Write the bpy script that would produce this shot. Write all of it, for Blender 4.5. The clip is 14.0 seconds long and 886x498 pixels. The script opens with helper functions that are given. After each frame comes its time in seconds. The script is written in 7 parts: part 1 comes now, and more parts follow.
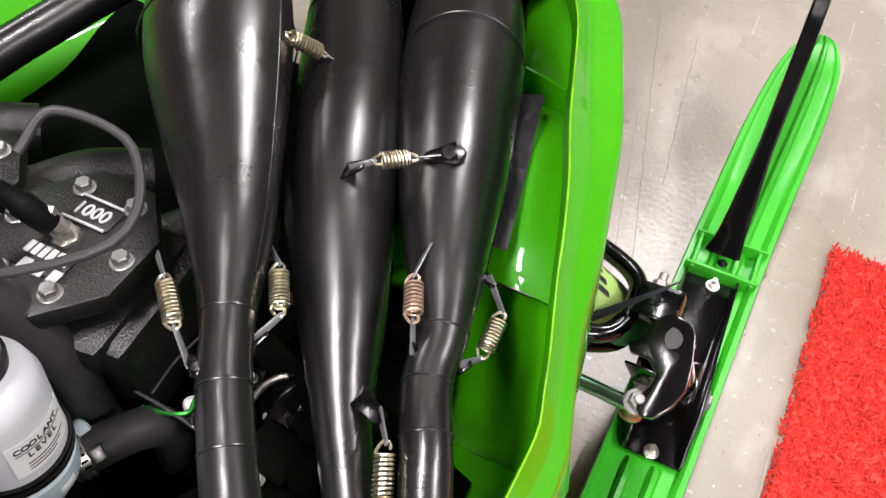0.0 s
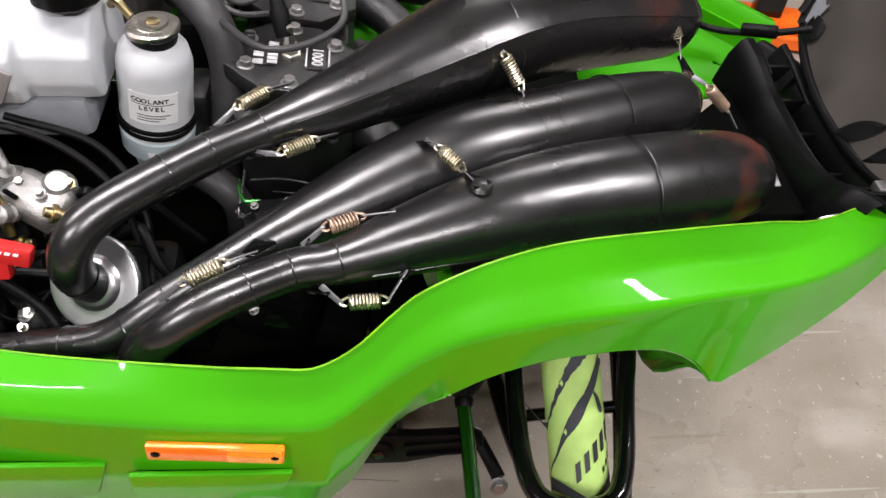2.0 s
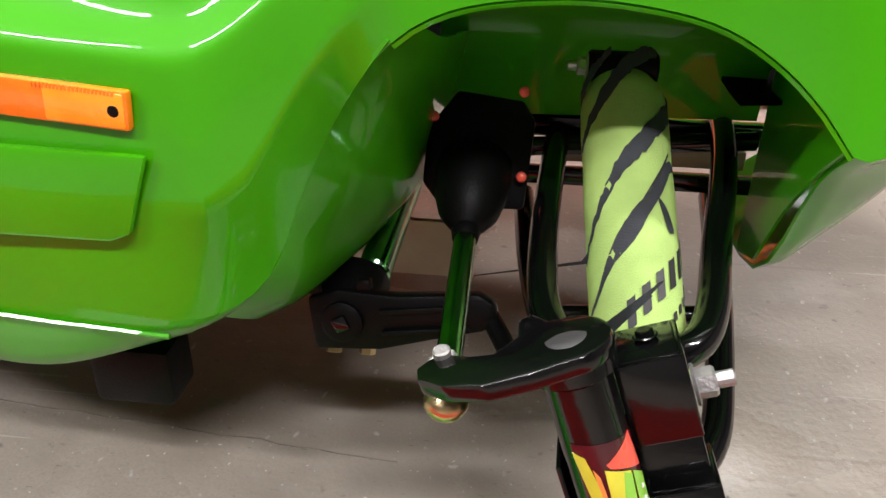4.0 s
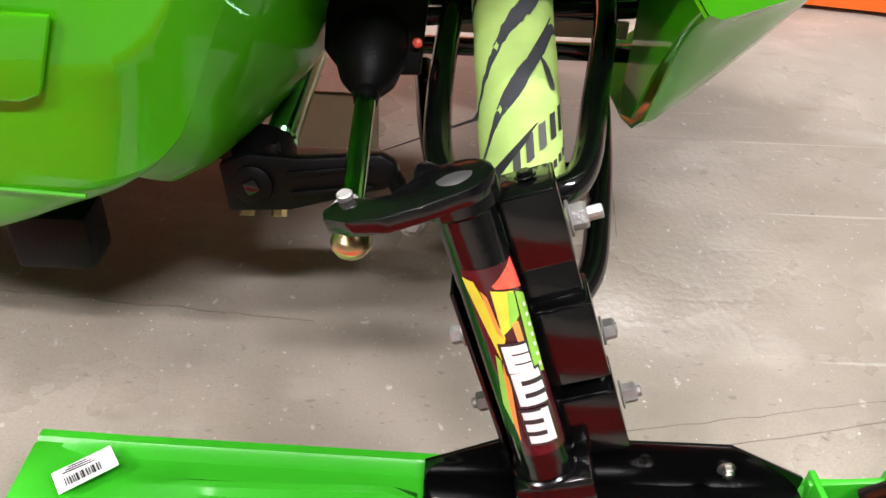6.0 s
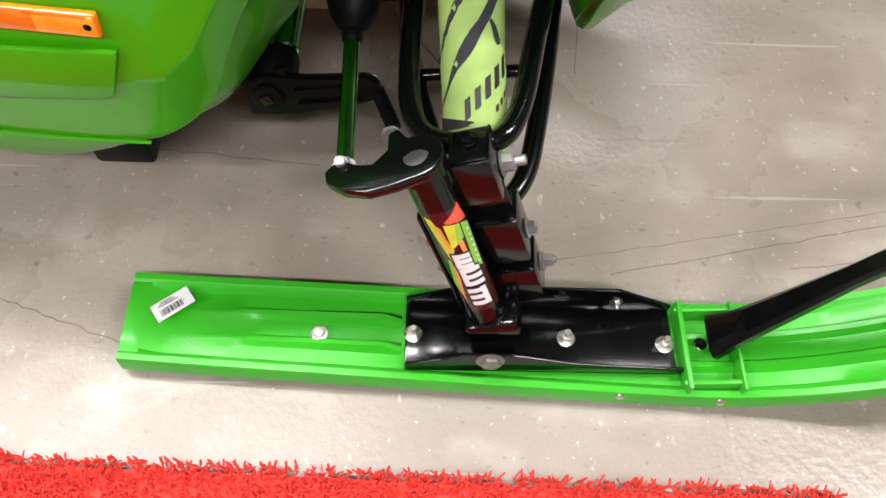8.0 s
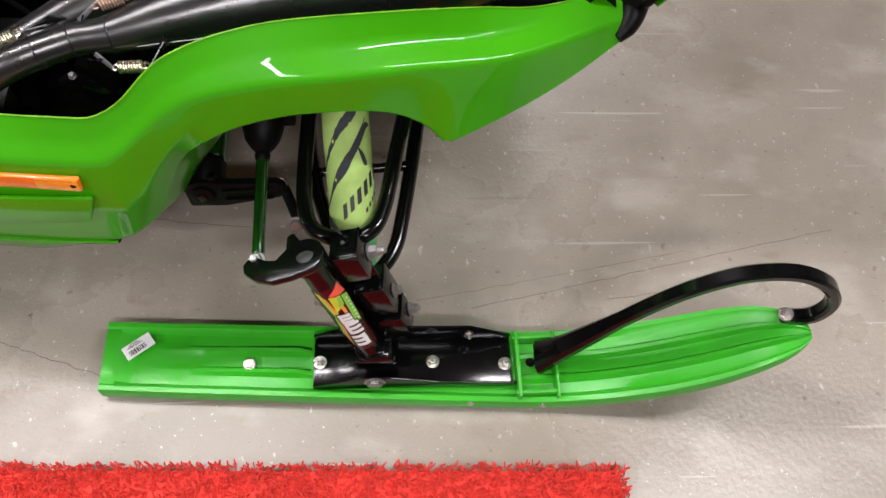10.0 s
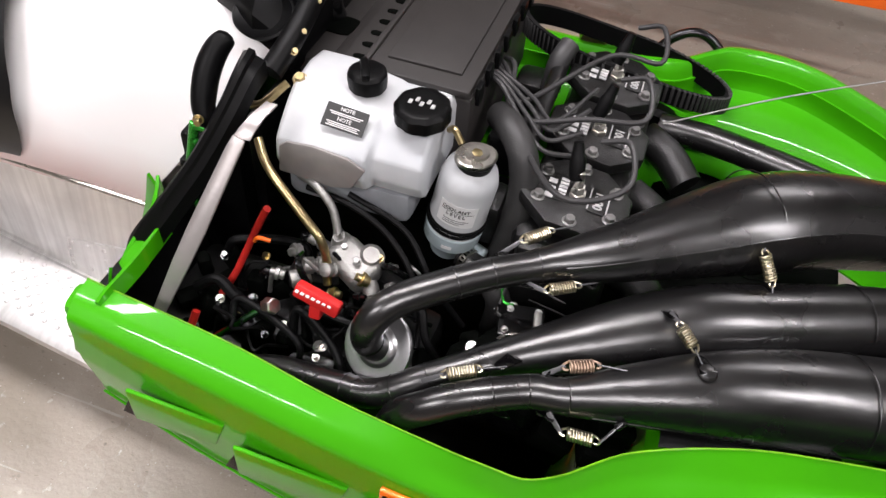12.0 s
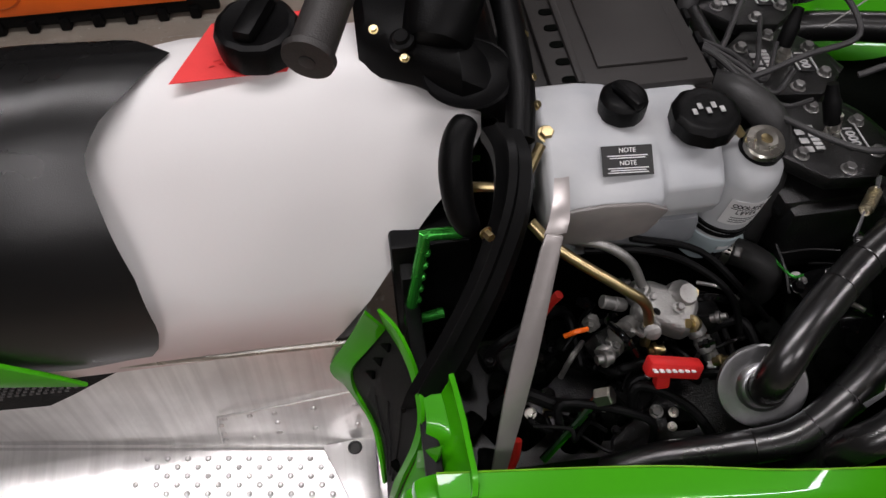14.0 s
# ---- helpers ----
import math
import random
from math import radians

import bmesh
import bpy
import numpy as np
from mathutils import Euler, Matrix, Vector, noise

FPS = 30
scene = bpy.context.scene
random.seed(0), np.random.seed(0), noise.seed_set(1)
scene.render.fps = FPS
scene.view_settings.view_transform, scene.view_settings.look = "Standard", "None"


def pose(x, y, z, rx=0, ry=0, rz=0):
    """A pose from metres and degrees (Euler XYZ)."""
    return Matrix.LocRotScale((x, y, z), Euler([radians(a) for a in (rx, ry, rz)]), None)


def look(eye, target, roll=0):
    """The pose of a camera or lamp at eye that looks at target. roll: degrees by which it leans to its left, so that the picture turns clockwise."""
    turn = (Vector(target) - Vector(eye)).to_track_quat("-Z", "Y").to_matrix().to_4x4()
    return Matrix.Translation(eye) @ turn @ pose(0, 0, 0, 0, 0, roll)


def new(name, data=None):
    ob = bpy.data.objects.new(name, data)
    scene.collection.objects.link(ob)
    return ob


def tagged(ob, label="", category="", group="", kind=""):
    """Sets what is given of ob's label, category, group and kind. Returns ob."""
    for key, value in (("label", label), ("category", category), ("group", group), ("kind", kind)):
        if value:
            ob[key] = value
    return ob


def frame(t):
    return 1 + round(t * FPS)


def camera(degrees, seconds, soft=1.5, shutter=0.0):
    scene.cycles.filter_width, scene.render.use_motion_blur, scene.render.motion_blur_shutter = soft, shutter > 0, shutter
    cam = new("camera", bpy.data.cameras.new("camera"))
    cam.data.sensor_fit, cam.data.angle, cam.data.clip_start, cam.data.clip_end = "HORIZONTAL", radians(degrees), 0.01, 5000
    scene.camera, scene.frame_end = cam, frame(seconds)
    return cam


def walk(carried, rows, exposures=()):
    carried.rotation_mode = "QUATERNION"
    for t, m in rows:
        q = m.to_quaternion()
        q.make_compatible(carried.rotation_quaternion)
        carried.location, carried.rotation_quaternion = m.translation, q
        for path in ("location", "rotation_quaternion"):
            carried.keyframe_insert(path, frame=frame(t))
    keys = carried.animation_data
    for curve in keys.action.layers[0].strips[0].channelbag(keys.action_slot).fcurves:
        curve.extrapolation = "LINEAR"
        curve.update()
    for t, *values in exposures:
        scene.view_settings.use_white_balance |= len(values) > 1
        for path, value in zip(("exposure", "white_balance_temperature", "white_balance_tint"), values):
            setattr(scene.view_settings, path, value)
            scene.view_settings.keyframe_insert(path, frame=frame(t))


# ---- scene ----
cam = camera(58.4, 14.0)
EXPOSURE = [(0, 0.35), (1.5, 0.4), (2, 0.3), (2.5, 0.28), (3, 0.0), (3.5, 0.3), (4, 0.58), (6.5, 0.85), (7, 0.8), (9.5, -0.25), (10.5, -0.05), (11.5, 0.2), (12.5, -0.42), (13.2, -0.8), (14, -1.15)]
PATH = [
    (0, (0.382, 0.108, 1.167), (1.415, 0.591, -0.476), 0.5),
    (0.5, (0.474, -0.016, 1.161), (1.389, 0.811, -0.414), 2.3),
    (1, (0.528, -0.133, 1.189), (1.075, 0.988, -0.375), 0.3),
    (1.5, (0.542, -0.231, 1.199), (1.027, 0.935, -0.352), 5.6),
    (2, (0.694, -0.283, 1.176), (0.895, 1.066, -0.287), 6.1),
    (2.5, (0.81, -0.281, 1.067), (0.655, 1.153, -0.318), 2.6),
    (3, (0.859, -0.333, 0.799), (0.585, 1.287, -0.342), -0.9),
    (3.5, (0.875, -0.334, 0.666), (0.553, 1.379, -0.313), -1.8),
    (4, (0.859, -0.35, 0.628), (0.689, 1.399, -0.328), 1.2),
    (4.2, (0.866, -0.355, 0.622), (0.783, 1.405, -0.326), 2.8),
    (6.3, (0.877, -0.419, 0.631), (0.932, 1.193, -0.551), 3.4),
    (6.5, (0.879, -0.419, 0.633), (0.922, 1.19, -0.553), 3.3),
    (7, (0.891, -0.4, 0.665), (0.914, 1.042, -0.721), 2.4),
    (7.2, (0.895, -0.389, 0.715), (0.915, 0.909, -0.806), 2.2),
    (9.3, (0.937, -0.482, 1.302), (1.106, 0.445, -0.462), 8.5),
    (9.5, (0.951, -0.48, 1.323), (1.132, 0.449, -0.439), 8.6),
    (10, (1.009, -0.472, 1.357), (1.156, 0.464, -0.404), 7.5),
    (10.5, (1.035, -0.459, 1.381), (1.119, 0.694, -0.25), 6.7),
    (11, (0.972, -0.408, 1.403), (0.939, 0.875, -0.131), 8.9),
    (11.5, (0.842, -0.365, 1.394), (0.579, 0.958, -0.083), 7.1),
    (12, (0.648, -0.303, 1.378), (0.293, 1.017, -0.083), 5.4),
    (12.5, (0.47, -0.241, 1.376), (0.066, 1.042, -0.104), 0.7),
    (13, (0.286, -0.14, 1.359), (-0.122, 1.117, -0.143), -2.7),
    (13.5, (0.108, -0.095, 1.364), (-0.138, 1.166, -0.168), -4.4),
    (14, (0.004, -0.11, 1.353), (0.15, 1.103, -0.23), -1.3),
]
walk(cam, [(t, look(eye, target, roll)) for t, eye, target, roll in PATH], EXPOSURE)

# ---- world and light ----
world = bpy.data.worlds.new("garage_air")
scene.world = world
world.use_nodes = True
world.node_tree.nodes["Background"].inputs[0].default_value = (0.9, 0.95, 1.0, 1)
world.node_tree.nodes["Background"].inputs[1].default_value = 0.015
CEIL = 2.7
LAMPS = [(-1.3, 0.5, 0.8), (0.08, 0.62, 1.0), (2.75, 0.1, 1.3), (-1.0, -1.6, 1.35), (1.2, -1.6, 1.3), (-0.6, 2.9, 0.04), (1.8, 2.9, 0.7)]
LAMP_POWER = 44.0


def lamp(x, y, k):
    data = bpy.data.lights.new("tube_light", "AREA")
    data.shape, data.size, data.size_y = "RECTANGLE", 1.2, 0.14
    data.energy, data.color = LAMP_POWER * k, (1.0, 0.945, 0.965)
    ob = new("tube_light", data)
    ob.matrix_world = pose(x, y, CEIL - 0.1)


for lx, ly, lk in LAMPS:
    lamp(lx, ly, lk)


# ---- materials ----
def mat(name, col, rough=0.5, metal=0.0, var=0.15, scale=9.0, bump=0.1, bscale=180.0, coat=0.0, rvar=0.1, second=None, amount=0.5, spec=0.5):
    m = bpy.data.materials.new(name)
    m.use_nodes = True
    nt = m.node_tree
    p = nt.nodes["Principled BSDF"]
    p.inputs["Metallic"].default_value = metal
    p.inputs["Coat Weight"].default_value = coat
    p.inputs["Coat Roughness"].default_value = 0.03
    p.inputs["Coat IOR"].default_value = 1.38
    p.inputs["Specular IOR Level"].default_value = spec
    tc = nt.nodes.new("ShaderNodeTexCoord")
    n1 = nt.nodes.new("ShaderNodeTexNoise")
    n1.inputs["Scale"].default_value, n1.inputs["Detail"].default_value = scale, 6
    n2 = nt.nodes.new("ShaderNodeTexNoise")
    n2.inputs["Scale"].default_value, n2.inputs["Detail"].default_value = bscale, 3
    nt.links.new(tc.outputs["Object"], n1.inputs["Vector"])
    nt.links.new(tc.outputs["Object"], n2.inputs["Vector"])
    ramp = nt.nodes.new("ShaderNodeMapRange")
    ramp.inputs[1].default_value, ramp.inputs[2].default_value = 0.35, 0.7
    nt.links.new(n1.outputs["Fac"], ramp.inputs[0])
    mix = nt.nodes.new("ShaderNodeMix")
    mix.data_type = "RGBA"
    mix.inputs[6].default_value = (*[c * (1 + var) for c in col], 1)
    mix.inputs[7].default_value = (*(second or [c * (1 - var) for c in col]), 1)
    k = nt.nodes.new("ShaderNodeMath")
    k.operation = "MULTIPLY"
    k.inputs[1].default_value = amount if second else 1.0
    nt.links.new(ramp.outputs[0], k.inputs[0])
    nt.links.new(k.outputs[0], mix.inputs[0])
    nt.links.new(mix.outputs[2], p.inputs["Base Color"])
    r = nt.nodes.new("ShaderNodeMapRange")
    r.inputs[3].default_value, r.inputs[4].default_value = max(0.02, rough - rvar), min(1, rough + rvar)
    nt.links.new(n1.outputs["Fac"], r.inputs[0])
    nt.links.new(r.outputs[0], p.inputs["Roughness"])
    b = nt.nodes.new("ShaderNodeBump")
    b.inputs["Strength"].default_value, b.inputs["Distance"].default_value = bump, 0.002
    nt.links.new(n2.outputs["Fac"], b.inputs["Height"])
    nt.links.new(b.outputs[0], p.inputs["Normal"])
    nt.links.new(b.outputs[0], p.inputs["Coat Normal"])
    return m


GREEN = mat("green_painted_plastic", (0.046, 0.34, 0.002), 0.4, var=0.08, scale=5, bump=0.04, bscale=75, coat=0.8, rvar=0.05, spec=0.15)
# worn rim edge, its glint painted in as a paler green
EDGE = mat("worn_edge_with_glint", (0.15, 0.42, 0.01), 0.35, var=0.25, scale=40, bump=0.2, bscale=200)
SKIGREEN = mat("green_moulded_plastic", (0.035, 0.4, 0.015), 0.36, var=0.12, scale=7, bump=0.15, bscale=260, coat=0.15)
PIPE = mat("black_painted_pipe", (0.004, 0.0038, 0.004), 0.29, var=0.3, scale=9, bump=0.3, bscale=45, coat=0.0, rvar=0.14, spec=0.95)
BLACKMETAL = mat("gloss_black_steel", (0.002, 0.002, 0.0022), 0.16, var=0.2, scale=20, bump=0.06, bscale=150, coat=0.25, spec=0.4)
PLASTIC = mat("black_plastic", (0.002, 0.002, 0.0022), 0.42, var=0.2, scale=12, bump=0.2, bscale=500, spec=0.14)
GREYPLASTIC = mat("dark_grey_plastic", (0.02, 0.0175, 0.0165), 0.55, var=0.15, scale=9, bump=0.25, bscale=600)
RUBBER = mat("black_rubber", (0.002, 0.002, 0.0022), 0.5, var=0.2, scale=18, bump=0.2, bscale=400, spec=0.14)
CABLE = mat("dark_grey_cable", (0.03, 0.029, 0.03), 0.5, var=0.15, scale=18, bump=0.1, bscale=400)
ENGINE = mat("black_cast_engine", (0.0035, 0.0035, 0.0036), 0.33, var=0.4, scale=24, bump=0.5, bscale=420, second=(0.009, 0.0088, 0.0085), amount=0.5, spec=0.6)
SEAT = mat("black_vinyl", (0.0045, 0.0045, 0.0047), 0.3, var=0.2, scale=10, bump=0.14, bscale=700, spec=0.55)
WHITE = mat("white_tank_plastic", (0.75, 0.74, 0.735), 0.42, var=0.05, scale=4, bump=0.05, bscale=200, second=(0.8, 0.77, 0.76), amount=0.5)
TANKWHITE = mat("milky_tank_plastic", (0.53, 0.54, 0.55), 0.4, var=0.05, scale=12, bump=0.05, bscale=200, second=(0.4, 0.42, 0.45), amount=0.7)
OILED = mat("oil_filled_plastic", (0.15, 0.14, 0.138), 0.4, var=0.25, scale=16, bump=0.06, bscale=200, second=(0.27, 0.25, 0.235), amount=0.9)
TANKGREY = mat("grey_tank_plastic", (0.2, 0.21, 0.225), 0.45, var=0.25, scale=14, bump=0.1, bscale=200)
BLUEISH = mat("coolant_filled_plastic", (0.42, 0.5, 0.53), 0.4, var=0.08, scale=9, bump=0.05, bscale=200)
ALU = mat("aluminium_sheet", (0.82, 0.81, 0.8), 0.35, metal=0.75, var=0.12, scale=11, bump=0.12, bscale=140, rvar=0.14)
STRUT = mat("dull_aluminium", (0.42, 0.39, 0.38), 0.4, metal=0.7, var=0.12, scale=14, bump=0.15, bscale=140)
HOSE = mat("grey_black_hose", (0.026, 0.0255, 0.0255), 0.5, var=0.15, scale=14, bump=0.2, bscale=300)
DARKBOLT = mat("dull_dark_steel", (0.26, 0.255, 0.25), 0.4, metal=0.9, var=0.3, scale=40, bump=0.2, bscale=300)
STEEL = mat("zinc_steel", (0.6, 0.58, 0.53), 0.3, metal=1.0, var=0.25, scale=40, bump=0.1, bscale=300)
CASTALU = mat("cast_aluminium", (0.3, 0.295, 0.285), 0.45, metal=0.8, var=0.25, scale=30, bump=0.4, bscale=350)
BRASS = mat("brass_zinc", (0.45, 0.36, 0.19), 0.32, metal=1.0, var=0.3, scale=30, bump=0.1, bscale=300)
LINK = mat("grey_link_steel", (0.2, 0.2, 0.21), 0.35, metal=0.6, var=0.3, scale=50, bump=0.2, bscale=300)
SPRING = mat("spring_steel", (0.66, 0.6, 0.45), 0.3, metal=1.0, var=0.25, scale=60, bump=0.1, bscale=300)
RUSTSPRING = mat("rusty_spring_steel", (0.5, 0.36, 0.27), 0.42, metal=0.8, var=0.3, scale=60, bump=0.2, bscale=300)
ORANGE = mat("orange_marker_lens", (0.85, 0.2, 0.01), 0.2, var=0.1, scale=30, bump=0.3, bscale=160, coat=0.6)
AMBER = mat("light_amber_lens", (0.95, 0.36, 0.02), 0.2, var=0.1, scale=30, bump=0.3, bscale=160, coat=0.6)
ORANGEPLASTIC = mat("orange_plastic", (0.85, 0.14, 0.01), 0.35, var=0.1, scale=8, bump=0.1, bscale=200)
REDPLASTIC = mat("red_plastic", (0.62, 0.02, 0.02), 0.4, var=0.12, scale=20, bump=0.1, bscale=300)
REDPAPER = mat("red_paper", (0.78, 0.05, 0.05), 0.8, var=0.08, scale=20, bump=0.2, bscale=300)
REDWIRE = mat("red_wire", (0.5, 0.02, 0.015), 0.45, var=0.15, scale=30, bump=0.05)
LIME = mat("lime_shock_cover", (0.42, 0.62, 0.17), 0.75, var=0.12, scale=26, bump=0.6, bscale=900)
MINT = mat("mint_spring_cover", (0.1, 0.4, 0.16), 0.6, var=0.25, scale=30, bump=0.3, bscale=300)
PADGREY = mat("pale_grey_lining", (0.1, 0.095, 0.095), 0.35, var=0.15, scale=14, bump=0.3, bscale=120)
GRIP = mat("dark_grip_pad", (0.006, 0.006, 0.006), 0.6, var=0.2, scale=20, bump=0.6, bscale=900, spec=0.2)
STRIPE = mat("charcoal_print", (0.03, 0.034, 0.04), 0.75, var=0.2, scale=30, bump=0.5, bscale=900)
PAPER = mat("white_label", (0.78, 0.78, 0.78), 0.5, var=0.05, scale=30, bump=0.03)
INK = mat("black_ink", (0.02, 0.02, 0.02), 0.5, var=0.1, scale=30, bump=0.02)
LETTER = mat("worn_grey_lettering", (0.42, 0.42, 0.42), 0.45, var=0.3, scale=60, bump=0.2, bscale=300)
TAPE = mat("black_foil_tape", (0.06, 0.06, 0.062), 0.25, metal=0.7, var=0.3, scale=12, bump=1.0, bscale=50)
FOIL = mat("silver_foil_tape", (0.7, 0.7, 0.7), 0.32, metal=1.0, var=0.15, scale=30, bump=0.9, bscale=60)
DECAL_RED = mat("decal_red", (0.8, 0.1, 0.06), 0.3, var=0.08, scale=40, bump=0.02, coat=0.4)
DECAL_YELLOW = mat("decal_yellow_green", (0.62, 0.62, 0.05), 0.3, var=0.15, scale=30, bump=0.02, coat=0.4)
DECAL_GREEN = mat("decal_green", (0.25, 0.55, 0.06), 0.3, var=0.1, scale=30, bump=0.02, coat=0.4)
DECAL_ORANGE = mat("decal_orange", (0.85, 0.3, 0.07), 0.3, var=0.1, scale=30, bump=0.02, coat=0.4)
DECAL_DARK = mat("decal_maroon", (0.05, 0.006, 0.01), 0.2, var=0.1, scale=30, bump=0.02, coat=0.5)
TAN = mat("tan_steel_plate", (0.42, 0.33, 0.25), 0.5, var=0.15, scale=10, bump=0.1)
# polished steel; the green body's reflection is put into its base colour
DARKGREEN = mat("steel_with_green_reflection_tint", (0.22, 0.42, 0.25), 0.16, metal=1.0, var=0.15, scale=30, bump=0.05)
BRIGHTGREEN = mat("green_anodised", (0.04, 0.35, 0.04), 0.25, metal=0.7, var=0.15, scale=30, bump=0.05)
# unseen walls and ceiling, kept dark grey to cut the fill light
WALL = mat("painted_wall", (0.22, 0.21, 0.2), 0.7, var=0.08, scale=3, bump=0.2, bscale=120)
CEILING = mat("painted_ceiling", (0.2, 0.195, 0.19), 0.7, var=0.05, scale=3, bump=0.2, bscale=120)
HOODIN = mat("bare_hood_lining", (0.032, 0.028, 0.025), 0.42, var=0.3, scale=6, bump=0.5, bscale=60, second=(0.055, 0.048, 0.043), amount=0.7, rvar=0.18, spec=0.35)
COLLAR = mat("dull_polished_steel", (0.42, 0.42, 0.43), 0.33, metal=1.0, var=0.2, scale=30, bump=0.05)
# shade put into the colour: near-black for bay depths, slots and holes
MARK = mat("near_black_bay_shade", (0.002, 0.0024, 0.002), 0.6, var=0.3, scale=14, bump=0.3, spec=0.02)


def brushed():
    """Rolling streaks across the aluminium and dull scuffs on it."""
    nt = ALU.node_tree
    p = nt.nodes["Principled BSDF"]
    old = p.inputs["Base Color"].links[0].from_socket
    tc = nt.nodes.new("ShaderNodeTexCoord")
    mp = nt.nodes.new("ShaderNodeMapping")
    mp.inputs["Scale"].default_value = (90, 2.5, 2.5)
    nt.links.new(tc.outputs["Object"], mp.inputs["Vector"])
    n = nt.nodes.new("ShaderNodeTexNoise")
    n.inputs["Scale"].default_value, n.inputs["Detail"].default_value = 1.0, 5
    nt.links.new(mp.outputs[0], n.inputs["Vector"])
    r = nt.nodes.new("ShaderNodeMapRange")
    r.inputs[1].default_value, r.inputs[2].default_value, r.inputs[4].default_value = 0.42, 0.72, 0.3
    nt.links.new(n.outputs["Fac"], r.inputs[0])
    mix = nt.nodes.new("ShaderNodeMix")
    mix.data_type = "RGBA"
    mix.inputs[7].default_value = (0.42, 0.405, 0.39, 1)
    nt.links.new(r.outputs[0], mix.inputs[0])
    nt.links.new(old, mix.inputs[6])
    nt.links.new(mix.outputs[2], p.inputs["Base Color"])


brushed()


def fuel_level():
    """Pink fuel showing through the lower part of the tank wall."""
    nt = WHITE.node_tree
    p = nt.nodes["Principled BSDF"]
    old = p.inputs["Base Color"].links[0].from_socket
    geo = nt.nodes.new("ShaderNodeNewGeometry")
    sep = nt.nodes.new("ShaderNodeSeparateXYZ")
    nt.links.new(geo.outputs["Position"], sep.inputs[0])
    n = nt.nodes.new("ShaderNodeTexNoise")
    n.inputs["Scale"].default_value = 7
    nt.links.new(geo.outputs["Position"], n.inputs["Vector"])
    k = nt.nodes.new("ShaderNodeMath")
    k.operation, k.inputs[1].default_value = "MULTIPLY", 0.05
    nt.links.new(n.outputs["Fac"], k.inputs[0])
    a = nt.nodes.new("ShaderNodeMath")
    nt.links.new(sep.outputs[2], a.inputs[0])
    nt.links.new(k.outputs[0], a.inputs[1])
    r = nt.nodes.new("ShaderNodeMapRange")
    r.inputs[1].default_value, r.inputs[2].default_value = 0.475, 0.56
    r.inputs[3].default_value, r.inputs[4].default_value = 0.75, 0.0
    nt.links.new(a.outputs[0], r.inputs[0])
    mix = nt.nodes.new("ShaderNodeMix")
    mix.data_type = "RGBA"
    mix.inputs[7].default_value = (0.6, 0.44, 0.42, 1)
    nt.links.new(r.outputs[0], mix.inputs[0])
    nt.links.new(old, mix.inputs[6])
    nt.links.new(mix.outputs[2], p.inputs["Base Color"])


fuel_level()


def stain_pipe():
    """Rust-red heat stains towards the front ends of the pipes."""
    nt = PIPE.node_tree
    p = nt.nodes["Principled BSDF"]
    old = p.inputs["Base Color"].links[0].from_socket
    geo = nt.nodes.new("ShaderNodeNewGeometry")
    sep = nt.nodes.new("ShaderNodeSeparateXYZ")
    nt.links.new(geo.outputs["Position"], sep.inputs[0])
    band = nt.nodes.new("ShaderNodeMapRange")
    band.inputs[1].default_value, band.inputs[2].default_value = 1.04, 1.2
    nt.links.new(sep.outputs[0], band.inputs[0])
    n = nt.nodes.new("ShaderNodeTexNoise")
    n.inputs["Scale"].default_value, n.inputs["Detail"].default_value = 13, 4
    r = nt.nodes.new("ShaderNodeMapRange")
    r.inputs[1].default_value, r.inputs[2].default_value = 0.56, 0.8
    nt.links.new(geo.outputs["Position"], n.inputs["Vector"])
    nt.links.new(n.outputs["Fac"], r.inputs[0])
    k = nt.nodes.new("ShaderNodeMath")
    k.operation = "MULTIPLY"
    nt.links.new(band.outputs[0], k.inputs[0])
    nt.links.new(r.outputs[0], k.inputs[1])
    mix = nt.nodes.new("ShaderNodeMix")
    mix.data_type = "RGBA"
    mix.inputs[7].default_value = (0.14, 0.026, 0.012, 1)
    nt.links.new(k.outputs[0], mix.inputs[0])
    nt.links.new(old, mix.inputs[6])
    nt.links.new(mix.outputs[2], p.inputs["Base Color"])


stain_pipe()


